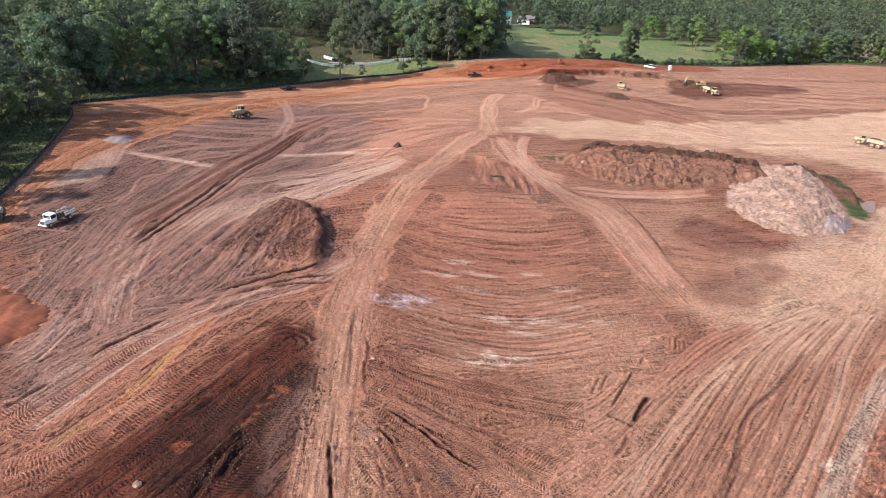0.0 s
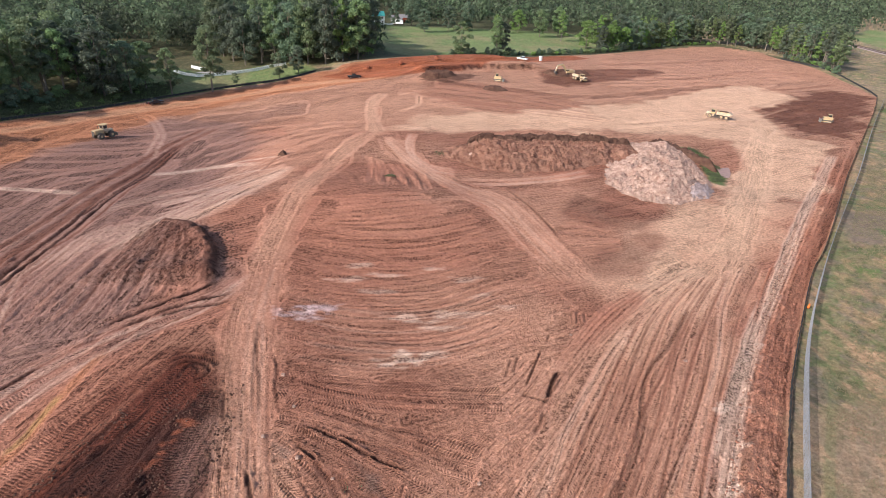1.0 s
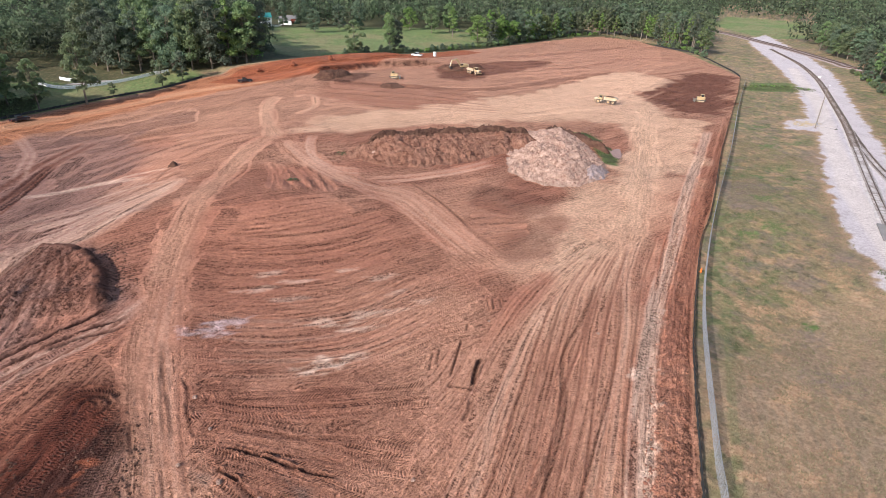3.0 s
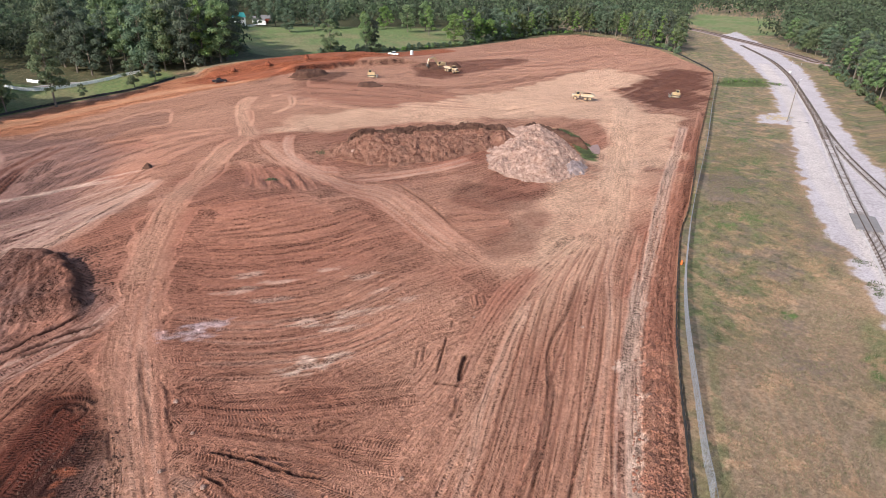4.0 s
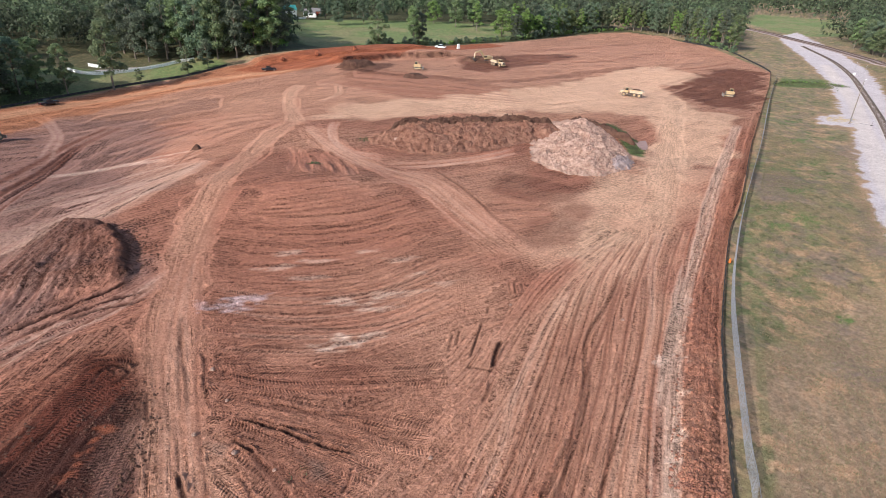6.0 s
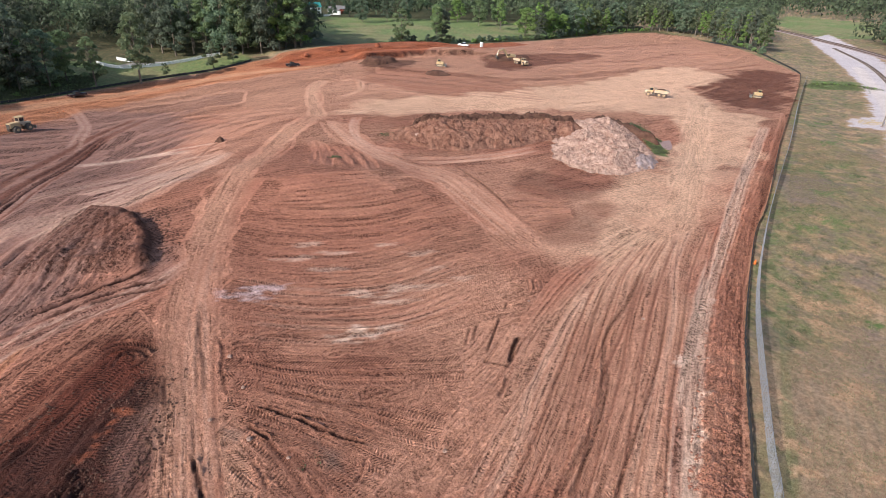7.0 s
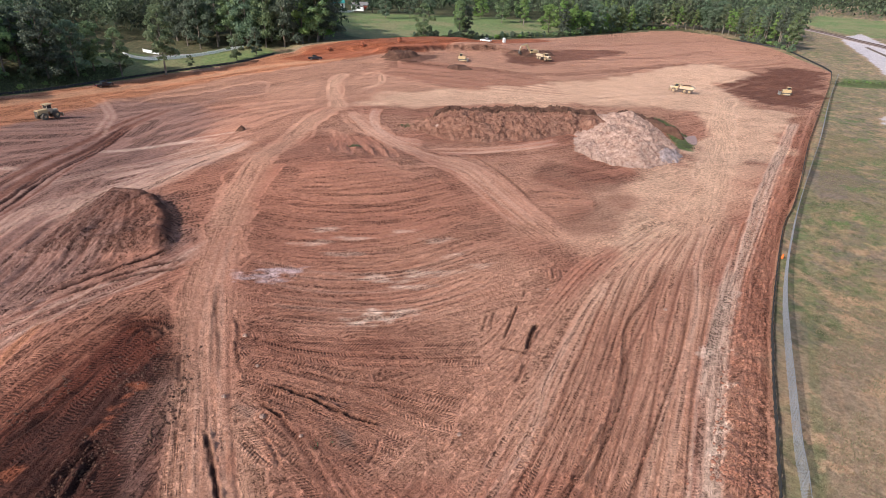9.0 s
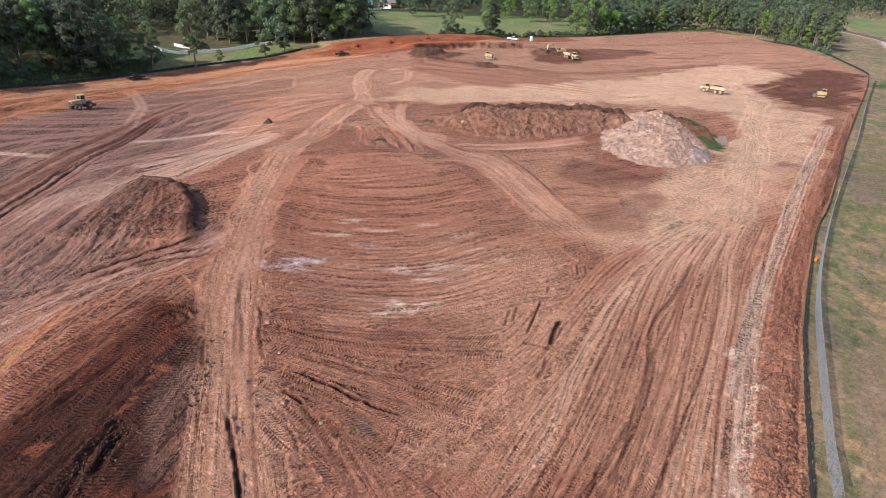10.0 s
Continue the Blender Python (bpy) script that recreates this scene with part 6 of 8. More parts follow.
# ---- woods farther off ----
def woods():
    rng = np.random.RandomState(3)
    pts, tris, base = [], [], 0
    for near, far, gap, leaves, size in ((150, 450, 8, 125, 0.72), (450, 800, 12.5, 80, 1.05), (800, 1700, 25, 52, 1.8)):
        gxs, gys = np.meshgrid(np.arange(-1300, 1500, gap), np.arange(60, 1750, gap))
        x, y = (gxs + rng.uniform(-0.8, 0.8, gxs.shape) * gap).ravel(), (gys + rng.uniform(-0.8, 0.8, gys.shape) * gap).ravel()
        r, a = np.hypot(x, y), np.degrees(np.arctan2(x, y))
        ok = (r > near) & (r <= far) & (a > -41) & (a < 65) & (inside(x, y, SITE) < -34)
        for poly, gapto in ((MEADOW, 3), (LAWN_NEAR, 4), (FIELD_FAR, 4), (FIELD_MID, 4)):
            ok &= inside(x, y, poly) < -gapto
        ok &= ~((x > 40) & (x - 0.98 * (y - 20) > 15) & (x < 420) & (y < 400) & (inside(x, y, [(240, 90), (340, 236), (420, 330), (520, 330), (700, 300), (700, 60)]) < 0))
        ok &= ~((x > 300) & (x < 470) & (y > 225) & (y < 520) & (np.abs((x - 372) - (y - 300) * 0.42) < 34))
        ok &= ~((x > -95) & (x < -20) & (y > 255) & (y < 300))
        ok &= ~((x > 24) & (x < 66) & (y > 470) & (y < 540))
        if far == 1700:
            ok &= fbm(x * 0.004, y * 0.004, 70) > 0.36
        for px, py in zip(x[ok], y[ok]):
            tall = rng.uniform(12, 25) * (0.85 + 0.3 * vnoise(px * 0.02, py * 0.02, 4))
            if py < 330 and px > 200:
                tall *= 0.75
            wide = gap * rng.uniform(0.35, 0.8) + 0.8
            g = float(land(px, py))
            cz = np.array([[px, py, g + tall * 0.74], [px + wide * 0.4, py - wide * 0.3, g + tall * 0.5], [px - wide * 0.4, py - wide * 0.2, g + tall * 0.35]])
            p, f = leaf_cloud(rng, cz, np.array([wide, wide * 0.8, wide * 0.8]), leaves, size, 1.15, 0.92)
            pts.append(p), tris.append(f + base)
            base += len(p)
    ob = new("distant_woods", mesh_from("distant_woods", np.concatenate(pts), np.concatenate(tris)))
    ob.data.materials.append(LEAF_FAR)
    return tagged(ob, "dense green woodland canopy stretching to the distance", "woodland", kind="stuff")


def far_leaf():
    m = LEAF.copy()
    m.name = "distant_foliage"
    n, l = m.node_tree.nodes, m.node_tree.links
    # stands of different trees: tone by place
    for node in [k for k in n if k.bl_idname == "ShaderNodeMixRGB"]:
        node.inputs[1].default_value, node.inputs[2].default_value = (0.145, 0.19, 0.11, 1), (0.21, 0.265, 0.145, 1)
    t = n.new("ShaderNodeTexNoise")
    t.inputs["Scale"].default_value, t.inputs["Detail"].default_value = 0.055, 6
    l.new(n.new("ShaderNodeTexCoord").outputs["Object"], t.inputs["Vector"])
    for node in [k for k in n if k.bl_idname == "ShaderNodeMapRange"]:
        l.new(t.outputs["Fac"], node.inputs[0])
        node.inputs[1].default_value, node.inputs[2].default_value = 0.32, 0.68
        if node.outputs[0].links and node.outputs[0].links[0].to_socket.name == "Value":
            node.inputs[3].default_value, node.inputs[4].default_value = 0.16, 0.90
    return m


LEAF_FAR = far_leaf()
woods()


# ---- heaps ----
def heap(name, outline, tall, mat, label, seed, clod=0.8, cell=0.4, ridge=1.0, top=6.0, flat=0.0):
    """A heap of loose soil or rubble on the ground, with a lumpy surface."""
    p = np.array(outline)
    hx, hy = np.arange(p[:, 0].min() - 1, p[:, 0].max() + 1, cell), np.arange(p[:, 1].min() - 1, p[:, 1].max() + 1, cell)
    x, y = np.meshgrid(hx, hy, indexing="ij")
    e = inside(x, y, [tuple(q) for q in outline]) + (fbm(x * 0.4, y * 0.4, seed) - 0.5) * 2.4
    shape = smooth(0, top, e) ** 0.8
    lumps = (fbm(x * 0.16, y * 0.16, seed + 2) - 0.5) * ridge * 1.6
    clods = np.abs(fbm(x * 0.8, y * 0.8, seed + 5, 3) - 0.5) * 1.6 + (vnoise(x * 2.1, y * 2.1, seed + 7) - 0.5) * 0.5
    lumps = lumps + (0.5 - np.abs(fbm(x * 0.22, y * 0.22, seed + 9, 3) - 0.5) * 4) * ridge * 0.45
    h = shape * (tall + lumps * tall * 0.35) + smooth(0, 1.0, e) * clods * clod
    g = np.vectorize(height)(x, y)
    z = np.where(e > 0, g + h, g - 0.5)
    i = np.arange(x.size).reshape(x.shape)
    f = np.stack([i[:-1, :-1], i[1:, :-1], i[1:, 1:], i[:-1, 1:]], -1).reshape(-1, 4)
    f = f[(e.ravel()[f] > -0.3).any(1)]
    keep = np.unique(f)
    back_to = np.zeros(x.size, int)
    back_to[keep] = np.arange(len(keep))
    v = np.stack([x, y, z], -1).reshape(-1, 3)[keep]
    base = np.array([p[:, 0].mean(), p[:, 1].mean(), float(height(p[:, 0].mean(), p[:, 1].mean()))])
    ob = new(name, mesh_from(name, v - base, back_to[f]))
    ob.location = base
    ob.data.materials.append(mat)
    return tagged(ob, label, "heap")


def lumps(name, points, sizes, mat, label, seed, category="clods"):
    """Scattered angular lumps, joined: one object of stuff."""
    rng = np.random.RandomState(seed)
    ico = bmesh.new()
    bmesh.ops.create_icosphere(ico, subdivisions=1, radius=1)
    v0, f0 = np.array([v.co for v in ico.verts]), np.array([[v.index for v in f.verts] for f in ico.faces])
    ico.free()
    vs, fs = [], []
    for k, ((x, y, dz), s) in enumerate(zip(points, sizes)):
        a = rng.uniform(0, 6.28)
        q = v0 * rng.uniform(0.6, 1.25, v0.shape) * s * np.array([1, 0.8, 0.65])
        q = q @ np.array([[math.cos(a), -math.sin(a), 0], [math.sin(a), math.cos(a), 0], [0, 0, 1]])
        vs.append(q + (x, y, height(x, y) + dz + s * 0.2)), fs.append(f0 + k * len(v0))
    ob = new(name, mesh_from(name, np.concatenate(vs), np.concatenate(fs)))
    ob.data.materials.append(mat)
    return tagged(ob, label, category, kind="stuff")


SPOIL_BANK = heap("spoil_bank", [(27, 142), (34, 132.5), (41, 129.5), (56, 130.5), (71, 136), (82, 145), (84, 153), (60, 156), (38, 155), (29, 149)], 2.6, SPOIL,
     "long heap of lumpy brown spoil beside pale rubble", 3, 1.3, 0.33, 1.8, 9.0)
WINDROW = heap("spoil_windrow", [(35, 152), (50, 151), (66, 151), (85, 150.5), (86, 155), (70, 157.5), (50, 158), (36, 157)], 2.0, SPOIL_DARK,
     "dark damp ridge of dumped soil behind the spoil heap", 9, 1.1, 0.33, 1.6, 2.8)
RUBBLE_MOUND = heap("rubble_mound", [(63, 122), (64, 114), (68, 109.5), (74, 107.5), (85, 112), (92, 122), (96, 134), (100, 146), (96, 154), (87, 156), (80, 150), (73, 140), (66, 130)], 2.5, RUBBLE,
     "broad heap of pale broken rubble and clay lumps", 14, 0.75, 0.27, 2.6, 9.0)
heap("loose_soil_heap", [(72, 139), (77, 136), (83, 140), (84, 147), (78, 149), (73, 145)], 2.6, SPOIL, "brown soil heap tipped against the rubble", 22, 0.7, 0.35, 0.6, 4.0)
heap("grey_stone_heap", [(78, 110), (84, 110.5), (88, 116), (85, 120), (79, 117)], 1.7, RUBBLE_GREY, "small grey stone heap at the foot of the rubble", 25, 0.9, 0.3, 0.6, 3.0)
heap("dark_clod_ridge", [(90, 154), (94, 150), (98, 140), (100, 132), (102, 136), (101, 147), (96, 157)], 1.4, SPOIL_DARK, "ridge of dark clods along the rubble edge", 28, 1.2, 0.35, 1.0, 1.8)
heap("pale_soil_heap", [(29, 143), (33, 137), (39, 138), (40, 145), (34, 149)], 1.5, RUBBLE, "low pale clay heap at the end of the spoil", 31, 0.6, 0.35, 0.6, 4.0)
heap("dark_soil_heap", [(33, 246), (38, 243), (45, 244), (52, 250), (50, 254), (40, 252)], 1.7, SPOIL_DARK, "dug heap of dark soil by the cut face", 36, 1.3, 0.45, 1.0, 2.6)
heap("small_soil_heap", [(58, 229), (63, 226), (69, 228), (68, 234), (60, 235)], 1.3, SPOIL_DARK, "small brown soil heap on the cut floor", 39, 0.5, 0.45, 0.5, 3.5)
heap("excavated_soil_heap", [(97, 263), (103, 260), (112, 261), (120, 264), (120, 269), (105, 270), (97, 268)], 1.6, SPOIL_DARK, "dark excavated soil in front of the digger", 42, 0.9, 0.45, 0.8, 3.0)
heap("gravel_heap", [(-84, 132), (-80, 131.5), (-77.5, 135), (-80, 138.5), (-84, 136.5)], 0.8, RUBBLE_GREY, "small grey gravel heap beside the track", 45, 0.3, 0.4, 0.3, 2.2)
heap("charred_stump_heap", [(-15.4, 148.9), (-13.8, 148.5), (-12.9, 149.6), (-13.8, 151.0), (-15.4, 150.8)], 1.0, SPOIL_DARK, "dark clump of roots and soil beside the road", 47, 1.0, 0.3, 0.6, 1.3)
heap("orange_soil_cut", [(-60.4, 65.8), (-55.5, 64.2), (-50.6, 61.8), (-50.3, 57.8), (-52, 54.1), (-53.7, 50.9), (-66, 66.8)], 0.5, CLAY_RED, "low bank of orange subsoil below the parked truck", 51, 0.3, 0.5, 0.4, 3.0)
for k, (x, y, tall) in enumerate(((14.5, 266.5, 1.5), (29.6, 270.5, 2.0), (47.6, 277, 2.1))):
    own = bmesh.new()
    bmesh.ops.create_icosphere(own, subdivisions=3, radius=1)
    for v in own.verts:
        f = (v.co.z + 1) / 2
        w = 1.45 - 0.75 * f ** 0.7
        nz = noise.noise(v.co * 2.3 + Vector((k * 9, 0, 0)))
        v.co = Vector((v.co.x * w * (1 + 0.35 * nz), v.co.y * w * (1 + 0.35 * nz), (f - 0.12) * tall * (1 + 0.25 * nz)))
    me = bpy.data.meshes.new("earth_pillar")
    own.to_mesh(me), own.free()
    me.materials.append(CLAY_RED)
    ob = new("earth_pillar", me)
    ob.location = (x, y, height(x, y))
    tagged(ob, "stub of red clay left standing on the dug bench", "earth pillar", "earth pillars on the bench")

rng = np.random.RandomState(8)


def strewn(ob, count, low, high, seed):
    """Places and sizes of lumps lying on a heap."""
    r = np.random.RandomState(seed)
    v = np.array([q.co for q in ob.data.vertices]) + np.array(ob.location)
    v = v[r.choice(len(v), count)]
    return [(x, y, z - height(x, y) - 0.08) for x, y, z in v if z > height(x, y) + 0.15], list(low + (high - low) * r.uniform(size=count) ** 3)


for heap_ob, count, low, high, mat, name, label in ((RUBBLE_MOUND, 2600, 0.08, 0.42, RUBBLE, "rubble_chunk", "broken pale lumps strewn over the rubble heap"), (SPOIL_BANK, 2200, 0.12, 0.5, SPOIL, "spoil_chunk", "brown clods strewn over the spoil heap"),
                                                    (WINDROW, 1000, 0.15, 0.55, SPOIL_DARK, "windrow_clod", "dark clods tumbling off the soil ridge")):
    pts, sz = strewn(heap_ob, count, low, high, 4)
    loose = lumps(name, pts, sz[:len(pts)], mat, label, 4, "")
    loose.parent, loose.location = heap_ob, -heap_ob.location
pts, sz = [], []
line = rounded([(36.5, 26.3), (46.6, 38.6), (58.7, 52.4), (76.1, 70.6), (93, 86), (140, 131), (183, 170)])
for k in range(2200):  # clods of the rough berm inside the silt fence
    q = rng.uniform(0, 1) ** 1.7 * (len(line) - 1.001)
    i = int(q)
    c, u = line[i] + (line[i + 1] - line[i]) * (q - i), (line[i + 1] - line[i]) / np.hypot(*(line[i + 1] - line[i]))
    o = rng.uniform(0.6, 5.4)
    x, y = c + np.array([-u[1], u[0]]) * o
    pts.append((x, y, -0.05)), sz.append(0.05 + 0.2 * rng.uniform() ** 2)
for a, b, w, n in (((20.4, 32.1), (28.7, 39.6), 0.5, 160), ((28.7, 39.6), (37.2, 52.0), 0.5, 170), ((37.2, 52.0), (53.6, 68.7), 0.5, 150), ((15.6, 32.5), (25.4, 43.9), 0.35, 140), ((25.4, 43.9), (44.0, 66.4), 0.35, 130), ((25.8, 30.9), (40.8, 46.6), 0.3, 150), ((40.8, 46.6), (57.8, 68.2), 0.3, 110), ((29.6, 29.3), (39.6, 41.8), 0.3, 110), ((39.6, 41.8), (60.7, 66.2), 0.3, 110), ((36.0, 119.6), (40.5, 91.6), 0.6, 110), ((-6.0, 48.8), (2.0, 44.1), 0.25, 60), ((19.8, 45.3), (24.1, 50.5), 0.5, 60), ((-8.3, 52.7), (-9.1, 60.5), 0.4, 60), ((35.1, 28.2), (53.6, 49.3), 0.5, 240), ((53.6, 49.3), (77.2, 73.7), 0.5, 160)):
    for k in range(n):
        t = rng.uniform(0, 1)
        x, y = a[0] + (b[0] - a[0]) * t + rng.normal() * w, a[1] + (b[1] - a[1]) * t + rng.normal() * w
        pts.append((x, y, -0.05)), sz.append(0.04 + 0.16 * rng.uniform() ** 2)
for k in range(700):
    pts.append((rng.uniform(-35, 60), rng.uniform(28, 100), -0.04)), sz.append(rng.uniform(0.03, 0.11))
lumps("soil_clods", pts, sz, CLAY_CLOD, "red-brown clay clods along ruts and berms", 6)
pts, sz = [], []
for a, b, w, n in (((-20.5, 97), (-17, 82), 1.2, 380), ((35, 249), (46, 248), 2.0, 120), ((-21.1, 36.6), (-17.3, 44.9), 1, 260), ((-20.8, 48.2), (-14.0, 53.7), 1.5, 160), ((-14.5, 41.2), (-13.1, 50.0), 0.8, 160), ((-28.8, 42.8), (-23.0, 52.7), 0.5, 120)):
    for k in range(n):
        t = rng.uniform(0, 1)
        pts.append((a[0] + (b[0] - a[0]) * t + rng.normal() * w, a[1] + (b[1] - a[1]) * t + rng.normal() * w, -0.05)), sz.append(rng.uniform(0.05, 0.22))
lumps("dark_clods", pts, sz, SPOIL_DARK, "dark damp clods on the wet fill and mound side", 16)


# ---- puddle and weeds ----
def sheet(name, outline, lift, mat, label, category, kind=""):
    """A thin layer lying on the ground inside an outline."""
    p = rounded(outline + outline[:1], 4)[:-1]
    c = p.mean(0)
    z0 = min(height(*q) for q in p) + lift
    own = bmesh.new()
    face = own.faces.new([own.verts.new((q[0] - c[0], q[1] - c[1], 0)) for q in p])
    more = bmesh.ops.extrude_face_region(own, geom=[face])
    bmesh.ops.translate(own, vec=(0, 0, -0.5), verts=[v for v in more["geom"] if isinstance(v, bmesh.types.BMVert)])
    bmesh.ops.recalc_face_normals(own, faces=own.faces)
    me = bpy.data.meshes.new(name)
    own.to_mesh(me), own.free()
    me.materials.append(mat)
    ob = new(name, me)
    ob.location = (c[0], c[1], z0)
    return tagged(ob, label, category, kind=kind)


sheet("puddle", [(106.4, 147), (107.4, 142), (106, 135.5), (101.5, 128.6), (99.6, 129), (101.6, 134), (104.0, 141), (104.6, 147)], 0.16, WATER, "narrow muddy puddle beside the rubble heap", "puddle")


def tufts(name, places, mat, label, seed, blades=7, tall=0.35, wide=0.05, category="grass"):
    """Tufts of blades, joined: one object of stuff."""
    rng = np.random.RandomState(seed)
    n = len(places) * blades
    p = np.repeat(np.array([(x, y, height(x, y)) for x, y in places]), blades, 0)
    p[:, :2] += rng.normal(size=(n, 2)) * 0.16
    a, h = rng.uniform(0, 6.28, n), tall * rng.uniform(0.4, 1.3, n)
    side = np.stack([np.cos(a), np.sin(a), np.zeros(n)], -1) * wide * rng.uniform(0.6, 1.6, n)[:, None]
    tip = p + np.stack([np.cos(a + 1.5) * h * 0.5, np.sin(a + 1.5) * h * 0.5, h], -1)
    v = np.stack([p - side - (0, 0, 0.03), p + side - (0, 0, 0.03), tip], 1).reshape(-1, 3)
    ob = new(name, mesh_from(name, v, np.arange(n * 3).reshape(-1, 3)))
    ob.data.materials.append(mat)
    return tagged(ob, label, category, kind="stuff")


rng = np.random.RandomState(12)
VERGE = [(37, 22), (47, 34), (60, 49), (78, 68), (95, 84), (141, 127), (190, 172), (240, 218), (262, 250), (290, 262), (268, 219), (198, 148), (180, 130), (128, 86), (106, 62), (88, 42), (60, 5)]
x, y = rng.uniform(36, 150, 90000), rng.uniform(10, 150, 90000)
ok = (inside(x, y, VERGE) > 0.3) & (fbm(x * 0.25, y * 0.25, 33) > 0.40)
places = list(zip(x[ok], y[ok]))[:16000]
tufts("rough_grass", places, GRASS_BLADE, "rough half-dry grass on the railway verge", 5, 4, 0.20, 0.05)
places = []
for cx, cy, r, n in ((11.2, 123.5, 1.3, 45), (26.6, 145, 1.6, 40), (103.0, 144, 1.6, 300), (101.3, 137, 1.6, 300), (103, 150, 1.6, 220), (98, 130, 1.6, 160), (96.5, 126, 1.4, 100), (240, 199, 7, 500), (228, 202, 5, 300), (251, 196, 4, 200), (131, 98, 1.2, 20),
                     (0.5, 40.5, 1.0, 4), (98, 49, 1.5, 40), (96, 47, 1.2, 30), (104, 56, 1.5, 40)):
    for k in range(n):
        places.append((cx + rng.normal() * r * 0.6, cy + rng.normal() * r * 0.6))
tufts("weeds", places, WEED_LEAF, "patches of bright green weeds on bare soil", 7, 8, 0.25, 0.05, "weeds")
x, y = rng.uniform(-120, -62, 40000), rng.uniform(60, 250, 40000)
d = inside(x, y, SITE)
ok = (d > -16) & (d < -0.8)
places = list(zip(x[ok], y[ok]))[:9000]
tufts("wood_edge_undergrowth", places, WEED_LEAF, "green undergrowth at the wood's edge", 9, 5, 0.5, 0.2, "undergrowth")


# ---- fences ----
def stations(points, gap, steps=6):
    """Places at even steps along a line, with the direction there."""
    line = rounded(points, steps)
    seg = np.hypot(*np.diff(line, axis=0).T)
    cum = np.concatenate([[0], np.cumsum(seg)])
    out = []
    for s in np.arange(0, cum[-1] + 1e-6, gap):
        k = min(max(np.searchsorted(cum, s) - 1, 0), len(seg) - 1)
        u = (line[k + 1] - line[k]) / max(seg[k], 1e-6)
        out.append((*(line[k] + u * (s - cum[k])), *u))
    return out


def silt_fence(points, label, posts_to=95):
    """Black fabric on stakes, slack between them."""
    st = stations(points, 2.4)
    x0, y0 = st[0][:2]
    z0 = height(x0, y0)
    top = thing("silt_fence", (x0, y0, z0), 0, label, "silt fence")
    v, f = [], []
    fine = stations(points, 0.6)
    for k, (x, y, ux, uy) in enumerate(fine):
        g = height(x, y)
        sag = 0.10 * abs(math.sin(k * math.pi / 4)) + 0.05 * math.sin(k * 1.7)
        w = 0.05 * math.sin(k * 2.1)
        for o in (-0.012, 0.012):
            for zz in (-0.25, 0.86 - sag):
                v.append((x - uy * (o + w) - x0, y + ux * (o + w) - y0, g + zz - z0))
        if k:
            a, b = 4 * (k - 1), 4 * k
            f += [(a, b, b + 1, a + 1), (a + 2, a + 3, b + 3, b + 2), (a + 1, b + 1, b + 3, a + 3)]
    part("fabric", mesh_from("fabric", np.array(v), np.array(f)), FABRIC_BLACK, top, "slack black geotextile")
    stake = bpy.data.meshes.new("stake")
    b = box((0.05, 0.05, 1.25), (0, 0, 0.4), bevel=0.006)
    b.to_mesh(stake), b.free()
    stake.materials.append(TIMBER)
    for k, (x, y, ux, uy) in enumerate(st[:posts_to]):
        ob = part("stake", stake, None, top)
        ob.location = (x + uy * 0.06 - x0, y - ux * 0.06 - y0, height(x, y) - z0)
    return top


silt_fence([(36.5, 26.3), (41.9, 32.9), (46.6, 38.6), (54.3, 47.6), (58.7, 52.4), (76.1, 70.6), (83.1, 77.5), (93.0, 86.0), (133.4, 124.6), (140.4, 131), (183.4, 170.5), (221.4, 205.3), (246, 229.3)],
           "black silt fence on timber stakes along the berm", 130)
silt_fence([(246, 229.3), (256.4, 247.3), (272.1, 286.6), (278, 318), (290, 350)], "black silt fence along the crest of the site", 60)
silt_fence([(-80.5, 90), (-84.2, 103.2), (-87.4, 112.9), (-93.1, 128.3), (-101.9, 150.3), (-108.2, 160.3), (-102.5, 171), (-90.6, 191.6), (-74.9, 212.9), (-64.0, 227.0), (-49.3, 243), (-36, 251.5), (-21.2, 257.2), (-8, 267.5)],
           "black silt fence between orange clay and the wood", 120)


